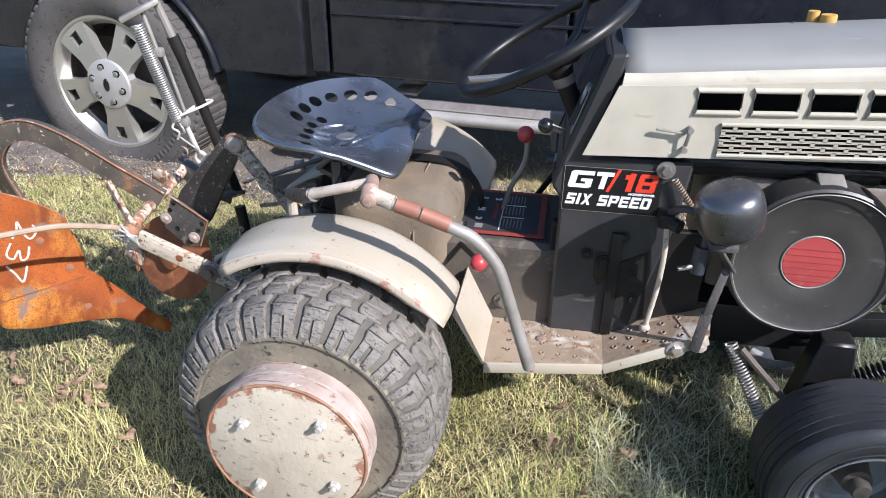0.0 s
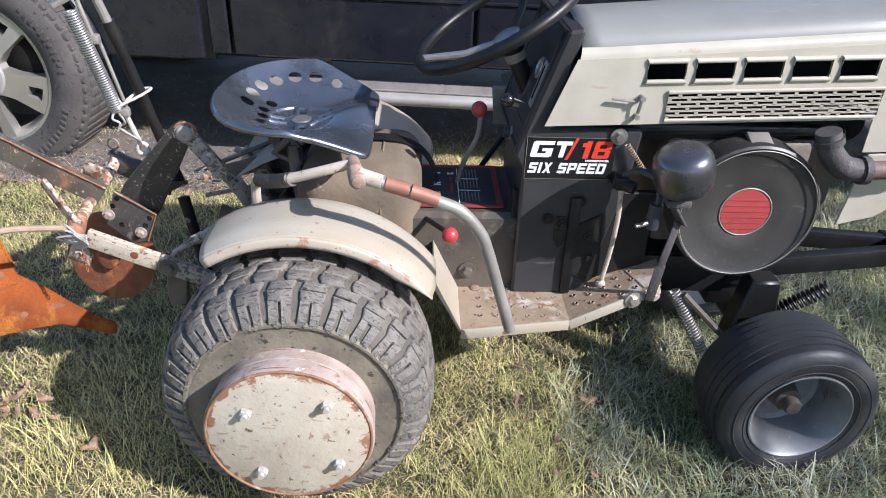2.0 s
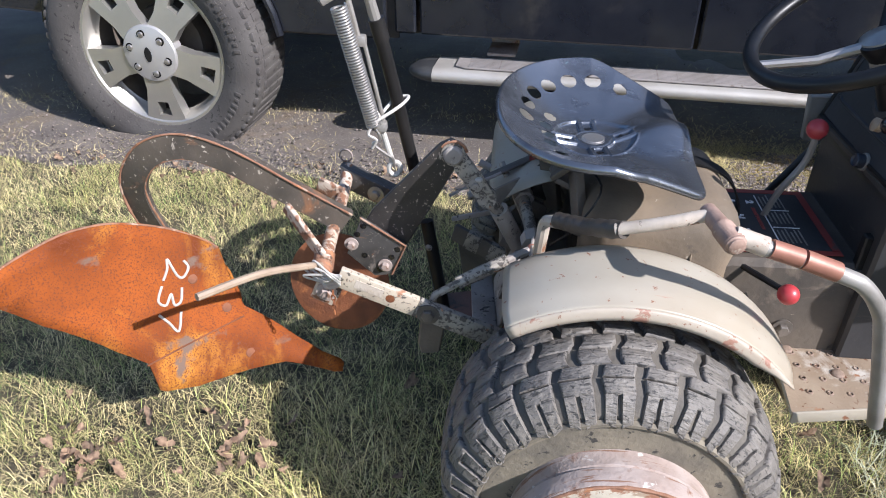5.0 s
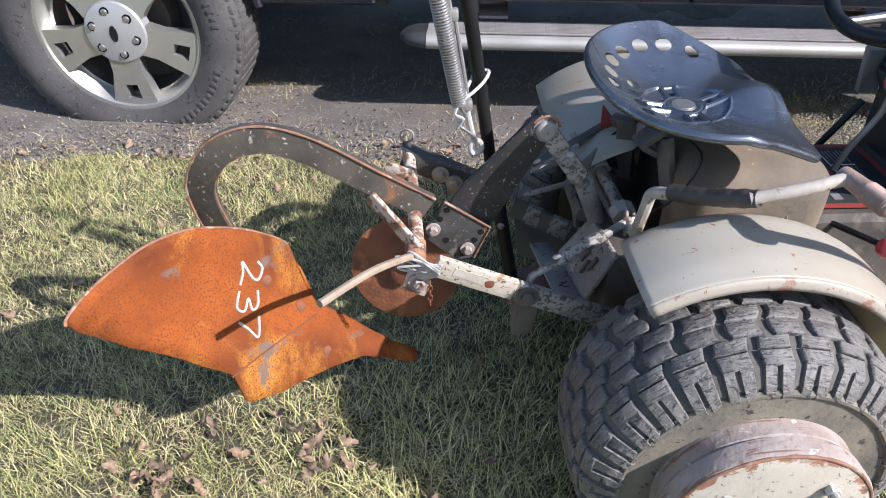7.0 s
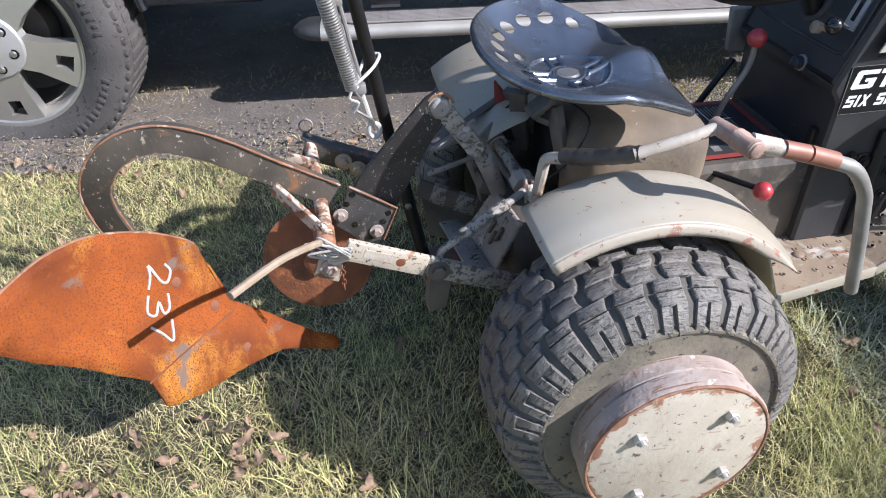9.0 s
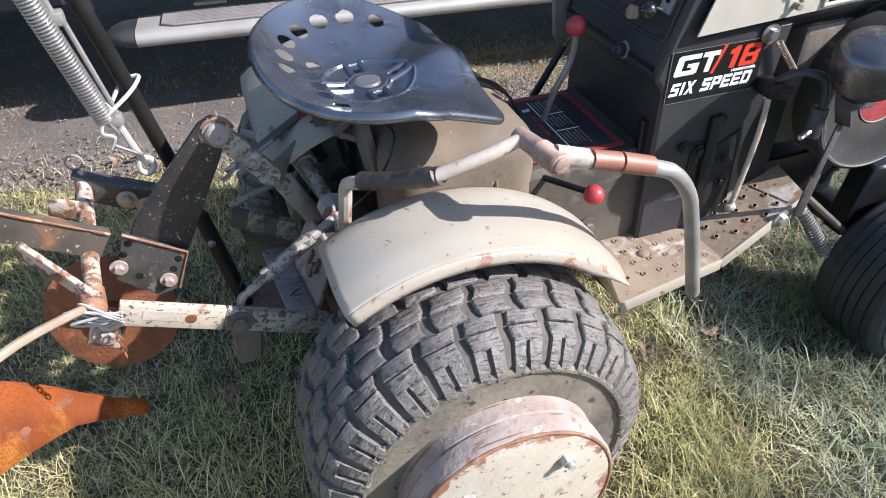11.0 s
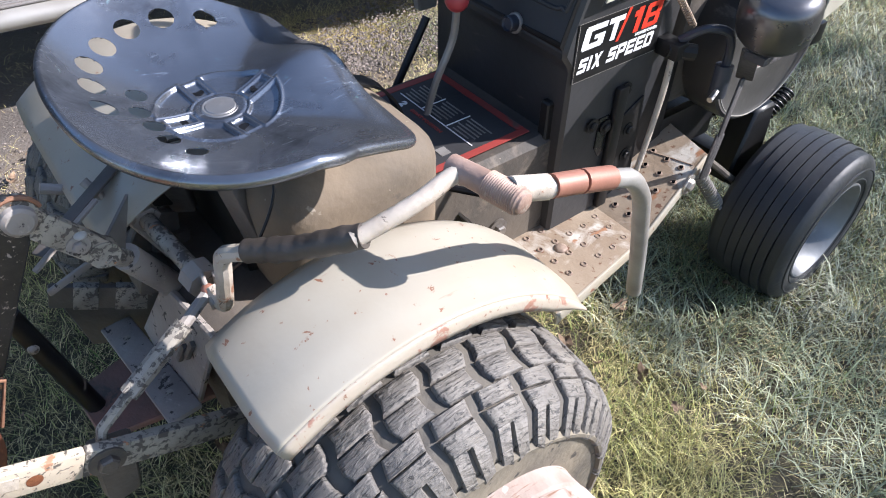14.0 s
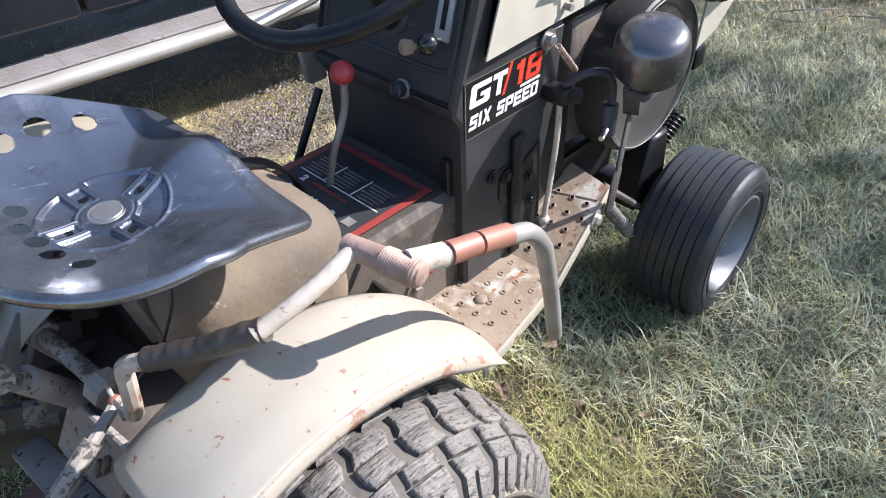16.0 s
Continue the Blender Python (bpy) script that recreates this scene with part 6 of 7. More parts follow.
    part("rocker_plate", slab([(-0.2, 0.085, 0.44), (-0.15, 0.1, 0.5), (-0.1, 0.11, 0.47), (-0.12, 0.1, 0.36), (-0.18, 0.09, 0.35)], (0.004, -0.012, 0), 0.002), M_GREASE, tractor, smooth=0)
    part("valve_block", join(box((-0.13, 0.115, 0.415), (0.06, 0.07, 0.06), 0.006, (0, 15, 10)), tube([(-0.13, 0.08, 0.43), (-0.13, 0.05, 0.44)], 0.012, 12)), M_GREASE, tractor)
    part("post", tube([(-0.354, 0.056, 0.445), (-0.31, 0.028, 0.215)], 0.0145, 12), M_BLACK, tractor, "black drop pin")
    part("post_bolt", ball((-0.347, 0.036, 0.39), 0.0075), M_DRAW, tractor)
    part("strut", bar((-0.236, 0.155, 0.256), (-0.215, -0.12, 0.3), 0.05, 0.009), M_GEAR, tractor)
    for t in (0.2, 0.5, 0.8):
        c = Vector((-0.236, 0.155, 0.2612)).lerp(Vector((-0.215, -0.12, 0.3052)), t)
        part("strut_hole", lathe([(0, 0.006), (0.001, 0.0)], c, (0, 0, 1), 12), M_DRAW, tractor)
    part("strut", bar((-0.29, 0.04, 0.53), (-0.11, 0.15, 0.575), 0.02, 0.006), M_GREASE, tractor)
    part("strut", bar((-0.3, 0.06, 0.45), (-0.1, 0.12, 0.47), 0.006, 0.012), M_GEAR, tractor)
    part("seat_frame", bar((-0.11, 0.1, 0.6), (-0.05, 0.13, 0.47), 0.05, 0.02), M_GREASE, tractor)
    part("battery_box", box((-0.12, 0.12, 0.52), (0.05, 0.07, 0.05), 0.006, (0, 30, 20)), M_DUSTY, tractor)
    part("drawbar_plate", slab([(-0.335, 0.075, 0.225), (-0.25, 0.1, 0.225), (-0.13, 0.04, 0.225), (-0.15, -0.06, 0.225), (-0.232, -0.05, 0.225), (-0.325, -0.035, 0.225)], (0, 0, 0.012), 0.002), M_RUSTPLATE, tractor, "reddish rusty drawbar plate")
    part("drop_foot", slab([(-0.335, -0.176, 0.4), (-0.285, -0.176, 0.385), (-0.302, -0.172, 0.275), (-0.34, -0.172, 0.268), (-0.346, -0.174, 0.3)], (0, 0.02, 0), 0.004), M_GREASE, tractor)
    part("red_tab", slab([(-0.145, 0.12, 0.62), (-0.118, 0.12, 0.585), (-0.125, 0.12, 0.535), (-0.142, 0.12, 0.56)], (0.004, 0.004, 0), 0.0), M_OLDRED, tractor, "dull red guard strip", smooth=0)
    part("loose_wire", tube(curve([(-0.13, 0.1, 0.56), (-0.08, 0.03, 0.63), (-0.02, -0.1, 0.63), (-0.06, -0.13, 0.56), (-0.1, -0.1, 0.5)], 6), 0.0022, 6), M_BLACK, tractor)


hitch()

plough = thing("mouldboard_plough", (-0.7, -0.05, 0.0), "rusty mouldboard plough hitched behind the tractor", "plough")


def on_board(x, z):
    """Depth of the mouldboard's face at x, z: it twists outwards towards its tail."""
    dx, dz = x + 0.78, z - 0.33
    return -0.135 + 1.201 * dx + 0.662 * dz - 0.714 * dx * dx + 0.669 * dx * dz - 0.847 * dz * dz


def plough_parts():
    upper = curve([(-1.026, 0.536), (-1.024, 0.546), (-1.007, 0.561), (-0.981, 0.571), (-0.948, 0.576), (-0.918, 0.568), (-0.896, 0.556), (-0.872, 0.537), (-0.841, 0.509), (-0.811, 0.478), (-0.782, 0.445), (-0.772, 0.43)], 3)
    outline = [(-0.764, 0.402), (-0.743, 0.337), (-0.727, 0.302), (-0.629, 0.21), (-0.579, 0.17), (-0.538, 0.146), (-0.53, 0.138), (-0.53, 0.125), (-0.546, 0.129), (-0.643, 0.176), (-0.706, 0.19), (-0.787, 0.204), (-0.833, 0.222), (-0.842, 0.229), (-0.861, 0.282), (-0.901, 0.329), (-0.978, 0.437), (-1.02, 0.515)]
    bm = bmesh.new()
    upper = [tuple(q) for q in upper]
    outline = upper + outline
    vs = [bm.verts.new((x, 0, z)) for x, z in outline]
    bm.faces.new(vs)
    bmesh.ops.triangulate(bm, faces=bm.faces)
    for _ in range(4):
        bmesh.ops.subdivide_edges(bm, edges=[e for e in bm.edges if e.calc_length() > 0.035], cuts=1)
        bmesh.ops.triangulate(bm, faces=bm.faces)
    for q in bm.verts:
        q.co.y = on_board(q.co.x, q.co.z)
    bm.verts.index_update()
    v = [tuple(q.co) for q in bm.verts]
    f = [tuple(q.index for q in p.verts) for p in bm.faces]
    bm.free()
    board = part("mouldboard", (v, f), M_RUST, plough, "rust-covered curved mouldboard", smooth=30)
    s = board.modifiers.new("thick", 'SOLIDIFY')
    s.thickness, s.offset = 0.007, 0
    top = upper
    part("worn_edge", tube([(x, on_board(x, z) - 0.003, z) for x, z in top], [0.0026 + 0.0012 * noise.noise((i * 0.5, 1.0, 0.0)) for i in range(len(top))], 6), M_RUSTEDGE, board, "pale worn upper edge")
    joint = [(-0.861 + 0.137 * t, 0.282 + 0.004 * t) for t in np.linspace(0, 1, 12)]
    part("share_joint", tube([(x, on_board(x, z) - 0.006, z) for x, z in joint], 0.0018, 5), M_DARKRUST, board)
    for x, z in ((-0.753, 0.314), (-0.707, 0.218), (-0.806, 0.394)):
        part("plough_bolt", lathe([(0, 0.011), (0.0015, 0.009), (0.0015, 0.0)], (x, on_board(x, z) - 0.005, z), (0.7, -0.58, 0.38), 16), M_DARKRUST, board)
    # gooseneck beam
    spine = curve([(-0.50, -0.055, 0.50), (-0.60, -0.075, 0.572), (-0.70, -0.095, 0.645), (-0.78, -0.105, 0.675), (-0.85, -0.105, 0.655), (-0.893, -0.1, 0.6), (-0.9, -0.09, 0.54), (-0.885, -0.075, 0.46), (-0.86, -0.06, 0.36)], 6)
    part("beam", tube(spine, 0.02, 4, False, (0.016, 0.05)), M_BEAM, plough, "chipped black gooseneck beam", smooth=40)
    for sg, cut in ((1, 0), (-1, 0)):
        line = []
        for i, q in enumerate(spine):
            d = Vector(spine[min(i + 1, len(spine) - 1)] - spine[max(i - 1, 0)]).normalized()
            s = d.cross(Vector((0, 1, 0))).normalized()
            line.append(Vector(q) + s * (0.0245 * sg) + Vector((0, -0.0075, 0)))
        part("worn_edge", tube(line, [0.0022 + 0.0014 * noise.noise(q * 60) for q in line], 6), M_RUSTEDGE, plough, "edge worn to rust")
    part("brace", bar((-0.605, -0.098, 0.553), (-0.524, -0.158, 0.482), 0.01, 0.027), M_MOTTLE, plough, "rusty brace with flaking pale paint", smooth=0)
    part("brace", bar((-0.585, 0.06, 0.52), (-0.53, 0.05, 0.5), 0.012, 0.034), M_MOTTLE, plough, "rusty brace with flaking pale paint")
    part("clamp_plate", box((-0.52, -0.165, 0.412), (0.05, 0.012, 0.06), 0.003, (0, 25, 0)), M_MOTTLE, plough)
    part("clamp_bolt", bolt((-0.52, -0.172, 0.412), (0, -1, 0), 0.012, 0.014), M_RUSTPINK, plough)
    part("hanger", slab([(-0.468, -0.064, 0.516), (-0.381, -0.064, 0.456), (-0.412, -0.064, 0.385), (-0.447, -0.064, 0.378), (-0.502, -0.064, 0.43)], (0, 0.007, 0), 0.001), M_HANGER, plough, "scuffed grey plate with bolt holes")
    part("worn_edge", tube([(-0.47, -0.0655, 0.5165), (-0.381, -0.0655, 0.4565), (-0.411, -0.0655, 0.386)], 0.0024, 6), M_RUSTEDGE, plough, "edge worn to rust")
    part("upright", slab([(-0.315, -0.052, 0.674), (-0.293, -0.052, 0.685), (-0.272, -0.052, 0.672), (-0.268, -0.052, 0.65), (-0.283, -0.052, 0.63), (-0.379, -0.052, 0.453), (-0.42, -0.052, 0.41), (-0.48, -0.052, 0.47), (-0.447, -0.052, 0.528)], (0, 0.012, 0), 0.002), M_CHIPPED, plough, "scratched black upright bar")
    part("pin_head", lathe([(0, 0.019), (0.006, 0.018), (0.012, 0.014), (0.012, 0)], (-0.289, -0.04, 0.657), (0, -1, 0), 20), M_GREY, plough)
    part("cross_shaft", tube(curve([(-0.538, 0.145, 0.52), (-0.534, 0.084, 0.501), (-0.526, -0.06, 0.488), (-0.52, -0.165, 0.475)], 5), 0.0135, 12), M_MOTTLE, plough, "rusty cross shaft")
    part("angle_bracket", join(bar((-0.55, 0.125, 0.508), (-0.395, 0.1, 0.45), 0.01, 0.048), bar((-0.55, 0.137, 0.531), (-0.395, 0.112, 0.473), 0.03, 0.006)), M_HANGER, plough)
    for p in ((-0.491, -0.065, 0.455), (-0.424, -0.065, 0.408)):
        part("bolt", bolt(p, (0, -1, 0), 0.0085, 0.012), M_RUSTPINK, plough)
    for p in ((-0.471, 0.106, 0.476), (-0.442, 0.1, 0.458)):
        part("bolt", bolt(p, (-0.15, -1, 0.05), 0.011, 0.012), M_ZINC, plough)
    part("clamp", join(tube([(-0.525, -0.14, 0.48), (-0.525, -0.178, 0.45)], 0.02, 12), bar((-0.545, -0.15, 0.45), (-0.5, -0.16, 0.41), 0.014, 0.035)), M_RUSTEDGE, plough)
    part("pull_rod", tube(curve([(-0.524, -0.172, 0.472), (-0.545, -0.21, 0.494), (-0.596, -0.296, 0.533), (-0.665, -0.388, 0.548)], 6), 0.0068, 8), M_TANROD, plough)
    part("coulter_disc", lathe([(-0.004, 0.0), (-0.004, 0.1), (0.0, 0.118), (0.004, 0.1), (0.004, 0.0)], (-0.55, 0.03, 0.287), (0.12, 1, -0.22), 56), M_DARKRUST, plough, "rusty round coulter disc")
    part("coulter_hub", lathe([(-0.03, 0.02), (-0.025, 0.028), (0.02, 0.028)], (-0.55, 0.03, 0.287), (0.12, 1, -0.22), 20), M_DARKRUST, plough)
    part("draw_arm", join(bar((-0.49, -0.187, 0.461), (-0.345, -0.187, 0.401), 0.014, 0.042, 0.002)), M_ARM, plough, "flaking pale draw arm")
    part("draw_arm_front", bar((-0.345, -0.187, 0.401), (-0.125, -0.187, 0.31), 0.014, 0.042, 0.002), M_DRAW, plough, "dirty flaking front of the draw arm")
    for x, z in ((-0.465, 0.497), (-0.478, 0.477), (-0.466, 0.428), (-0.399, 0.446), (-0.411, 0.427), (-0.436, 0.395)):
        part("hole", lathe([(0, 0.0065), (0.0006, 0.0)], (x, -0.0646, z), (0, -1, 0), 14), M_KNOB, plough)
    part("hole", lathe([(0, 0.009), (0.0006, 0.0)], (-0.393, -0.1945, 0.4205), (0, -1, 0), 14), M_DARKRUST, plough)
    part("label_plate", moved(box((0, 0, 0), (0.055, 0.001, 0.018), 0.0), pose(-0.432, -0.1945, 0.4405, 0, 22.5, 0)), M_PALE, plough, "small pale worn label")
    part("wire_wrap", join(*[tube(curve([(-0.535 + 0.012 * math.cos(k), -0.125, 0.415 + 0.01 * math.sin(k)), (-0.51, -0.15, 0.43 - 0.006 * k), (-0.5, -0.14, 0.395 + 0.005 * k), (-0.53, -0.12, 0.385)], 5, True), 0.002, 5, True) for k in range(5)] + [tube(curve([(-0.542 + 0.02 * math.cos(1.3 * k), -0.128 - 0.003 * k, 0.42 + 0.018 * math.sin(1.3 * k)), (-0.505 + 0.006 * k, -0.155, 0.425), (-0.485, -0.15 - 0.002 * k, 0.4 + 0.007 * k), (-0.52, -0.13, 0.378 + 0.004 * k)], 6, True), 0.0024, 6, True) for k in range(4)]), M_CORD, plough, "twisted pale wire").location += Vector((0.0, -0.05, 0.05))
    part("pin_ring", tube([(-0.54 + 0.014 * math.cos(t), 0.14, 0.55 + 0.014 * math.sin(t)) for t in np.linspace(0, 2 * math.pi, 16, endpoint=False)], 0.002, 6, True), M_RUSTPINK, plough)
    part("safety_chain", join(*[tube([(-0.5 + 0.004 * math.cos(t) * (k % 2), -0.15 + 0.004 * math.cos(t) * ((k + 1) % 2), 0.38 - 0.011 * k + 0.007 * math.sin(t)) for t in np.linspace(0, 2 * math.pi, 10, endpoint=False)], 0.0013, 5, True) for k in range(5)]), M_DARKRUST, plough).location += Vector((0.0, -0.05, 0.05))
    strokes = ([(0, 0.75), (0.2, 1), (0.5, 0.85), (0.45, 0.55), (0.0, 0.05), (0.3, 0.1), (0.65, 0.0)], [(0, 0.95), (0.4, 1.0), (0.52, 0.75), (0.22, 0.52), (0.55, 0.38), (0.45, 0.02), (0.0, 0.08)], [(0, 0.95), (0.55, 1.0), (0.35, 0.5), (0.15, 0.0)])
    for pts, (x, z) in zip(strokes, ((-0.84, 0.452), (-0.848, 0.409), (-0.848, 0.367))):
        line = [(x + 0.03 * b - 0.006 * a, z - 0.056 * a - 0.022 * b) for a, b in pts]
        line = curve([(px, on_board(px, pz) - 0.007, pz) for px, pz in line], 6)
        part("painted_digit", tube(line, 0.0027, 6), M_CORD, plough, "hand-painted white digit")
    part("arm_pivot", bolt((-0.322, -0.194, 0.39), (0, -1, 0), 0.013, 0.012), M_GREASE, plough)


plough_parts()


def prop_spring():
    pole = part("pole", tube([(-0.362, 0.076, 0.47), (-0.40, 0.035, 0.70), (-0.43, 0.002, 0.875)], 0.0125, 12), M_DUSTY, plough, "dark steel pole with coil spring and white cord")
    part("pole_foot", join(bar((-0.36, 0.085, 0.475), (-0.39, -0.04, 0.50), 0.03, 0.012)), M_GREASE, plough)
    part("upper_rod", tube([(-0.428, 0.004, 0.86), (-0.45, -0.02, 0.97), (-0.47, -0.04, 1.1)], [0.0105, 0.009, 0.009], 10), M_GREY, pole)
    part("collar", tube([(-0.424, 0.008, 0.845), (-0.432, 0.0, 0.885)], 0.0145, 12), M_DUSTY, pole)
    part("coil_spring", coil((-0.441, -0.02, 0.692), (-0.486, -0.046, 0.915), 0.0135, 0.0022, 44), M_BARE, pole, "grey coil spring")
    part("top_plate", bar((-0.515, -0.06, 0.925), (-0.44, -0.02, 0.965), 0.03, 0.012), M_GREY, pole)
    part("turnbuckle", join(tube([(-0.436, -0.02, 0.69), (-0.463, -0.034, 0.85)], 0.004, 8), tube([(-0.424, -0.006, 0.69), (-0.452, -0.018, 0.85)], 0.004, 8), box((-0.458, -0.026, 0.853), (0.024, 0.02, 0.02), 0.004), box((-0.43, -0.012, 0.688), (0.024, 0.02, 0.02), 0.004)), M_GREY, pole, "pale turnbuckle frame")
    part("screw", tube([(-0.458, -0.026, 0.85), (-0.475, -0.033, 0.94)], 0.005, 8), M_GREY, pole)
    part("eye_bolt", join(tube([(-0.43, -0.012, 0.69), (-0.412, -0.002, 0.61)], 0.0055, 8), tube([(-0.408 + 0.011 * math.cos(t), -0.002 + 0.003 * math.cos(t), 0.596 + 0.014 * math.sin(t)) for t in np.linspace(0, 2 * math.pi, 16, endpoint=False)], 0.005, 8, True)), M_CORD, pole)
    part("hook", tube(curve([(-0.44, -0.02, 0.69), (-0.43, -0.02, 0.665), (-0.445, -0.02, 0.655), (-0.425, -0.015, 0.635), (-0.41, -0.01, 0.62), (-0.408, -0.008, 0.6)], 5), 0.0028, 8), M_BARE, pole)
    part("cord", join(tube(curve([(-0.445, -0.03, 0.7), (-0.42, -0.02, 0.712), (-0.395, 0.015, 0.72), (-0.385, 0.05, 0.725), (-0.41, 0.045, 0.722), (-0.43, -0.0, 0.708)], 4, True), 0.0032, 6, True), tube(curve([(-0.44, -0.03, 0.70), (-0.45, -0.035, 0.68), (-0.435, -0.035, 0.67), (-0.445, -0.03, 0.65)], 4), 0.0028, 6), tube([(-0.43, -0.02, 0.71), (-0.445, -0.03, 0.745)], 0.003, 6)), M_CORD, pole, "white cord")


prop_spring()


# ---- grass, straw and leaves ----
def blades(n, x0, x1, y0, y1, lo, hi, flat, seed, keep, wide=1.0):
    g = np.random.default_rng(seed)
    x, y = g.uniform(x0, x1, n), g.uniform(y0, y1, n)
    ok = keep(x, y, g)
    x, y = x[ok], y[ok]
    n = len(x)
    L = g.uniform(lo, hi, n) * (0.6 + 0.8 * g.random(n) ** 2)
    d = g.uniform(0, 2 * np.pi, n)
    lean = np.clip(g.normal(flat, 0.25, n), 0.05, 1.5)
    w = g.uniform(0.0003, 0.00095, n) * wide
    z = height(x, y)
    cx, cy = np.cos(d), np.sin(d)
    px, py = -cy * w, cx * w
    r1, h1 = 0.5 * L * np.sin(lean * 0.7), 0.5 * L * np.cos(lean * 0.7)
    r2, h2 = r1 + 0.5 * L * np.sin(np.minimum(lean * 1.25, 1.65)), h1 + 0.5 * L * np.cos(np.minimum(lean * 1.25, 1.65))
    h0 = g.uniform(-0.004, 0.006, n) + 0.016 * (y > drive_edge(x)) + 0.012 * g.random(n) * (flat > 0.9)
    V = np.empty((n, 5, 3))
    for i, (r, h, k) in enumerate(((0, 0, 1), (0, 0, -1), (r1, h1, 0.8), (r1, h1, -0.8), (r2, h2, 0))):
        V[:, i, 0], V[:, i, 1], V[:, i, 2] = x + cx * r + px * k, y + cy * r + py * k, z + h0 + h
    b = np.arange(n) * 5
    quads = np.stack([b, b + 1, b + 3, b + 2], 1)
    tris = np.stack([b + 2, b + 3, b + 4], 1)
    return V.reshape(-1, 3), quads, tris


def blade_object(name, data, mat, label):
    v, q, t = data
    me = bpy.data.meshes.new(name)
    me.vertices.add(len(v))
    me.vertices.foreach_set("co", v.astype(np.float32).ravel())
    loops = np.concatenate([q.ravel(), t.ravel()]).astype(np.int32)
    me.loops.add(len(loops))
    me.loops.foreach_set("vertex_index", loops)
    starts = np.concatenate([np.arange(len(q)) * 4, len(q) * 4 + np.arange(len(t)) * 3]).astype(np.int32)
    me.polygons.add(len(starts))
    me.polygons.foreach_set("loop_start", starts)
    me.update(calc_edges=True)
    me.materials.append(mat)
    return tagged(new(name, me), label, "grass", kind="stuff")


def fade(x, y):
    """1 on the near lawn, thinning out to 0 where the coarser outer lawn takes over."""
    return np.clip((x + 2.6) / 0.45, 0, 1) * np.clip((y + 1.25) / 0.33, 0, 1)


def lawn(x, y, g):
    e = drive_edge(x) - 0.02
    patch = np.sin(19.0 * x + 6.0 * np.sin(7.0 * y)) * np.sin(23.0 * y + 5.0 * np.sin(6.0 * x))
    near = (y < e) & (g.random(len(x)) < 0.72 + 0.4 * patch) | ((x > 0.9) & (y < 1.35)) & (g.random(len(x)) < 0.5)
    return near & (g.random(len(x)) < fade(x, y))


def green_patch(x, y, g):
    p = 0.45 + 0.22 * np.sin(3.7 * x + 0.6) + 0.22 * np.sin(4.1 * y + 2.0 * x) + 0.3 * np.sin(13.0 * x + 4.0 * y) * np.sin(15.0 * y - 3.0 * x)
    return lawn(x, y, g) & (g.random(len(x)) < 0.25 + 0.75 * p)


def dry_lawn(x, y, g):
    return lawn(x, y, g) & (g.random(len(x)) < np.where(x - 0.35 * (y + 0.4) > 0.6, 0.45, 1.0))


blade_object("dry_grass", blades(330000, -2.6, 1.9, -1.25, 1.25, 0.018, 0.06, 1.2, 1, dry_lawn, 0.85), M_STRAW, "short matted dry grass")
blade_object("dry_grass", blades(80000, 1.9, 5.0, -1.6, 3.0, 0.03, 0.07, 1.1, 2, lambda x, y, g: y < 1.0 + 0.3 * x), M_STRAW, "short matted dry grass")
blade_object("green_grass", blades(190000, -2.6, 1.9, -1.25, 1.2, 0.022, 0.062, 0.85, 3, green_patch, 0.9), M_GRASS, "thin green grass among the straw")
blade_object("green_grass", blades(60000, 1.9, 5.0, -1.6, 3.0, 0.03, 0.06, 0.8, 4, lambda x, y, g: y < 1.0 + 0.3 * x), M_GRASS, "thin green grass among the straw")

# the lawn's cool shade is put into this grass's grey-green colour
blade_object("shade_grass", blades(80000, 0.6, 3.2, -1.25, 1.4, 0.04, 0.11, 1.15, 12, lambda x, y, g: lawn(x, y, g) & (x - 0.35 * (y + 0.4) > 0.58 + 0.1 * np.sin(9.0 * y)) & (g.random(len(x)) < np.clip((3.2 - x) / 0.9, 0, 1)), 1.7), M_SHADEGRASS, "grass tinted grey-green for the shade on the lawn")

blade_object("outer_grass", blades(110000, -7.0, 7.0, -6.5, 1.0, 0.06, 0.13, 1.2, 21, lambda x, y, g: (y < drive_edge(x)) & ((g.random(len(x)) > fade(x, y)) | (x > 4.9)), 5.0), M_STRAW, "dry matted lawn farther off")
blade_object("outer_grass", blades(60000, -7.0, 7.0, -6.5, 1.0, 0.06, 0.12, 0.9, 22, lambda x, y, g: (y < drive_edge(x)) & ((g.random(len(x)) > fade(x, y)) | (x > 4.9)), 5.0), M_GRASS, "green grass farther off")


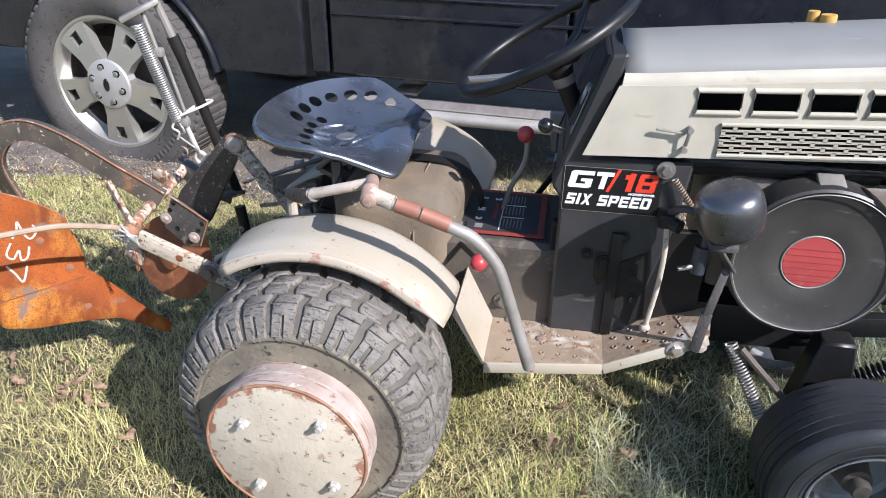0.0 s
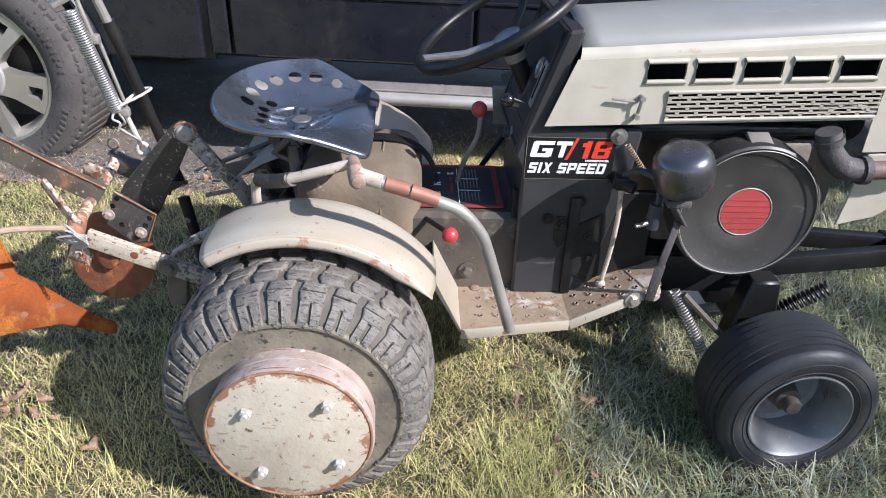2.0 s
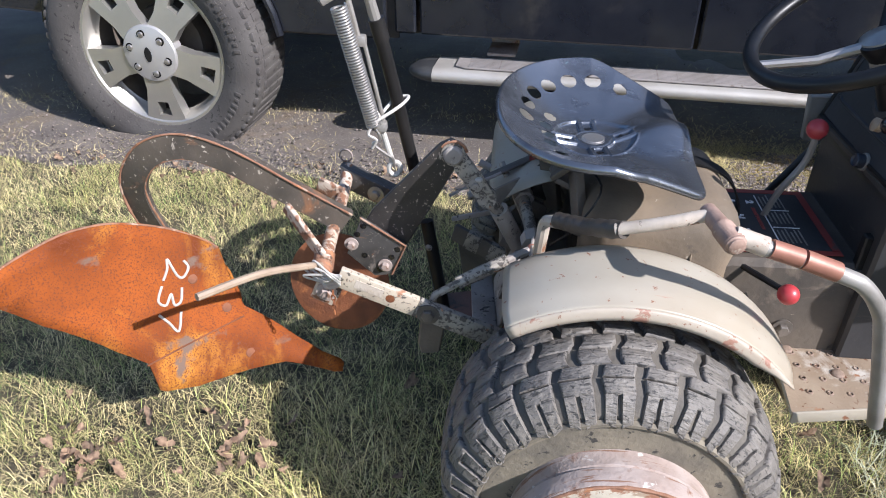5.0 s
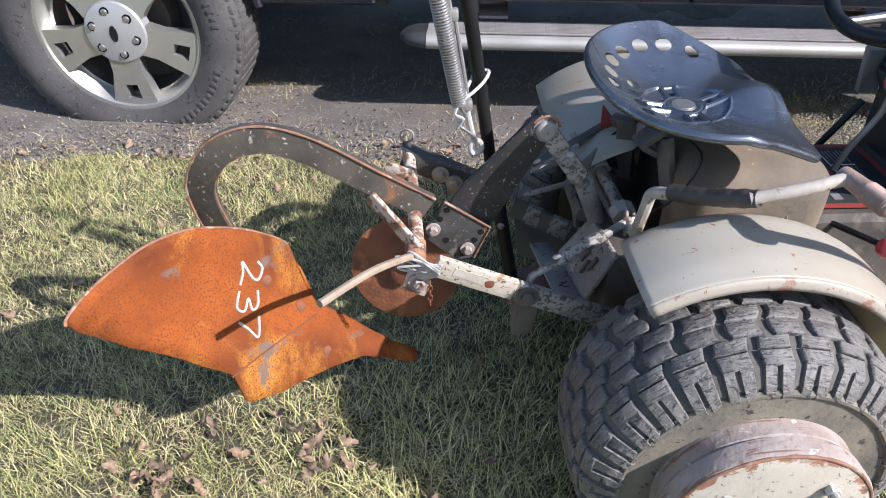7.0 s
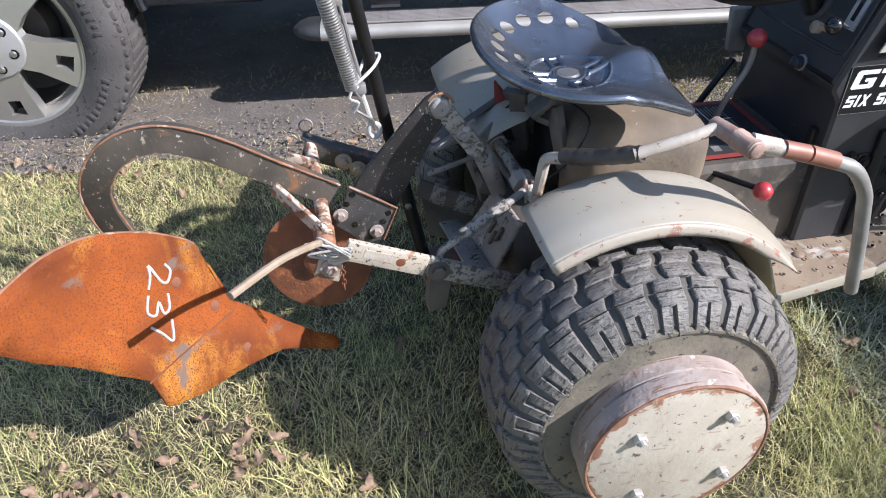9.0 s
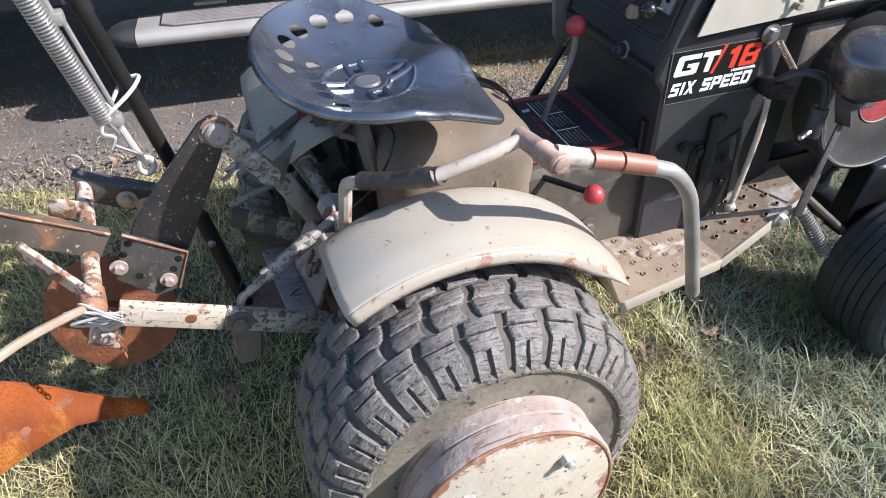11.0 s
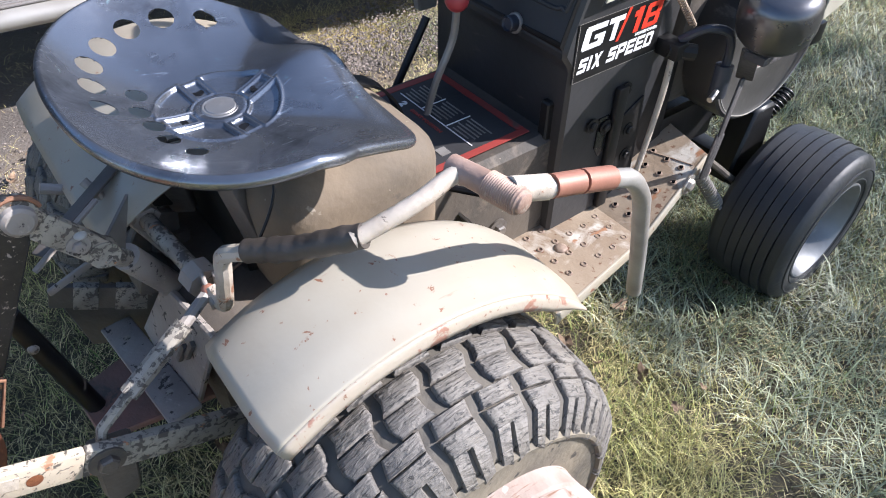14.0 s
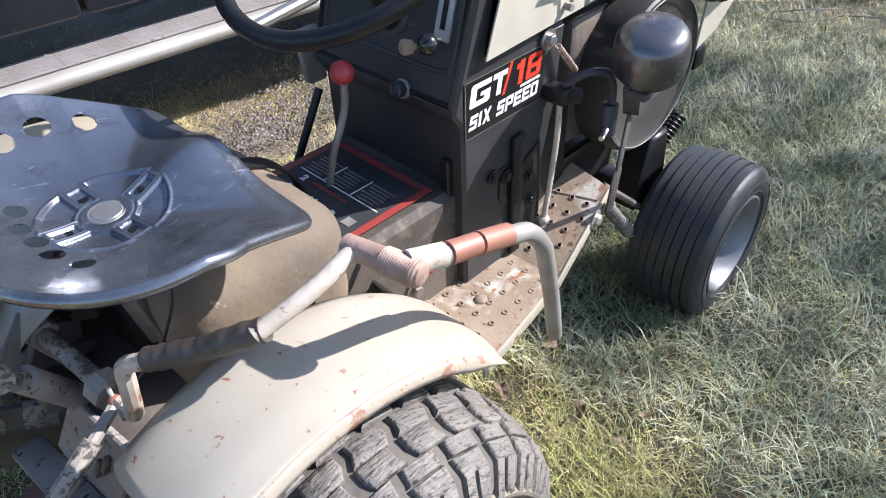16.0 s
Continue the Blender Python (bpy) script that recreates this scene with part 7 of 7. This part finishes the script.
def tufts(seed):
    """Clumps of longer grass."""
    g = np.random.default_rng(seed)
    spots = [(0.42, -0.3), (0.5, -0.38), (0.36, -0.42), (0.47, -0.5), (0.55, -0.3), (-0.6, -0.42), (-0.66, -0.36), (-0.55, -0.3), (-0.42, -0.42), (-1.15, -0.45), (-1.3, -0.3), (0.7, -0.5), (0.6, -0.55), (0.35, -0.2)]
    spots += [tuple(q) for q in np.stack([g.uniform(-1.9, 1.9, 170), g.uniform(-0.95, 0.9, 170)], 1)]
    out = []
    for k, (x, y) in enumerate(spots):
        out.append(blades(60 if k < 14 else 34, x - 0.05, x + 0.05, y - 0.05, y + 0.05, 0.05, 0.1 if k < 14 else 0.075, 0.6, 100 + k, lawn))
    # a lush patch in front of the rear wheel
    out.append(blades(6500, 0.22, 0.78, -0.68, -0.18, 0.05, 0.11, 0.9, 77, lambda x, y, g: g.random(len(x)) < np.exp(-((x - 0.46) / 0.13) ** 2 - ((y + 0.5) / 0.13) ** 2)))
    # longer green grass under the hitch and behind the rear wheel
    out.append(blades(9000, -0.85, 0.05, -0.6, 0.3, 0.035, 0.085, 0.85, 78, lambda x, y, g: g.random(len(x)) < np.exp(-((x + 0.42) / 0.24) ** 2 - ((y + 0.18) / 0.25) ** 2), 1.6))
    v = np.concatenate([o[0] for o in out])
    off = np.cumsum([0] + [len(o[0]) for o in out[:-1]])
    return v, np.concatenate([o[1] + d for o, d in zip(out, off)]), np.concatenate([o[2] + d for o, d in zip(out, off)])


blade_object("straw_litter", blades(70000, -2.6, 2.2, 0.9, 2.6, 0.015, 0.06, 1.45, 9, lambda x, y, g: g.random(len(x)) < 0.035 + 0.45 * np.exp(-np.abs(y - drive_edge(x)) / 0.12) + 1.0 * np.exp(-((x - 0.75) / 0.6) ** 4 - ((y - 1.42) / 0.14) ** 2) + 0.35 * np.exp(-((y - 1.68) / 0.1) ** 2)), M_STRAW, "dry straw scattered on the driveway")
blade_object("straw_mat", blades(60000, 0.2, 1.7, 1.1, 1.7, 0.025, 0.08, 1.4, 41, lambda x, y, g: g.random(len(x)) < np.exp(-(((x - 0.85) / 0.5) ** 4) - ((y - 1.38) / 0.12) ** 2) * (0.95 + 0.3 * np.sin(9 * x))), M_STRAW, "mat of dry straw beside the parked truck")
blade_object("grass_tuft", tufts(6), M_TUFT, "longer yellow-green grass tufts")


def leaf_mesh(seed):
    r = random.Random(seed)
    n, ph, fold = 18, r.uniform(0, 6.3), r.uniform(10, 26)
    v = [(0, 0, 0.004)]
    for i in range(n):
        a = 2 * math.pi * i / n
        k = 0.023 * (1 + 0.28 * math.sin(3 * a + ph) + 0.12 * math.sin(5 * a)) * r.uniform(0.82, 1.18)
        v.append((k * 1.3 * math.cos(a), k * 0.85 * math.sin(a), r.uniform(-0.003, 0.006) + fold * (k * math.sin(a + 0.4)) ** 2 - 0.15 * k * math.cos(a)))
    f = [(0, 1 + i, 1 + (i + 1) % n) for i in range(n)]
    me = bpy.data.meshes.new("leaf")
    me.from_pydata(v, [], f)
    me.shade_smooth()
    me.materials.append(M_LEAF)
    return me


_leaves = [leaf_mesh(i) for i in range(7)]
_r = random.Random(8)
_spots = [(0.68, -0.19), (-0.51, -0.35), (-0.39, 0.01), (0.57, -0.35), (0.56, -0.44), (-0.74, -0.21), (-0.5, -0.37), (-0.38, -0.27), (0.64, -0.44), (-1.08, -0.3), (-1.05, -0.33), (-1.03, -0.27), (-1.02, -0.36), (-1.0, -0.24), (-1.1, -0.22), (-0.76, -0.25), (-0.72, -0.26), (-0.9, -0.24), (0.5, -0.2), (0.52, -0.28), (-1.3, 0.62)]
_spots += [(_r.uniform(-1.8, 1.8), _r.uniform(-0.9, 0.9)) for _ in range(46)]
_spots += [(-1.06 + _r.gauss(0, 0.06), -0.3 + _r.gauss(0, 0.06)) for _ in range(24)] + [(-0.75 + _r.gauss(0, 0.05), -0.22 + _r.gauss(0, 0.05)) for _ in range(15)]
_spots += [(_r.uniform(-2.0, 0.2), float(drive_edge(0)) + _r.gauss(0.03, 0.05)) for _ in range(75)]
for _x, _y in _spots:
    _o = new("leaf", _r.choice(_leaves))
    _o.matrix_world = pose(_x, _y, float(height(_x, _y)) + 0.03, _r.uniform(-45, 45), _r.uniform(-45, 45), _r.uniform(0, 360)) @ Matrix.Scale(_r.uniform(0.28, 0.68), 4)
    tagged(_o, "curled dead brown leaf lying on the grass", "leaf", "fallen leaves")


# ---- brush lying at the lawn's far edge ----
def brush():
    r = random.Random(31)
    many = []
    for i in range(90):
        x, y = r.uniform(2.35, 4.4), r.uniform(-1.0, 1.3)
        if x < 2.5 + 0.15 * math.sin(7 * y):
            continue
        a, n = r.uniform(-0.6, 2.6), r.uniform(0.15, 0.6)
        z = float(height(x, y)) + r.uniform(0.015, 0.06)
        d = Vector((math.cos(a), math.sin(a), r.uniform(-0.05, 0.12)))
        p = [Vector((x, y, z)) + d * (n * t) + Vector((r.gauss(0, 0.012), r.gauss(0, 0.012), r.gauss(0, 0.008))) for t in (0, 0.35, 0.7, 1.0)]
        w = r.uniform(0.0016, 0.0045)
        many.append(tube(curve(p, 3), [w * (1 - 0.06 * k) for k in range(10)], 5))
    return join(*many)


tagged(part("fallen_twigs", brush(), M_TWIGPALE), "thin pale dead twigs lying on the lawn's edge", "twigs", kind="stuff")
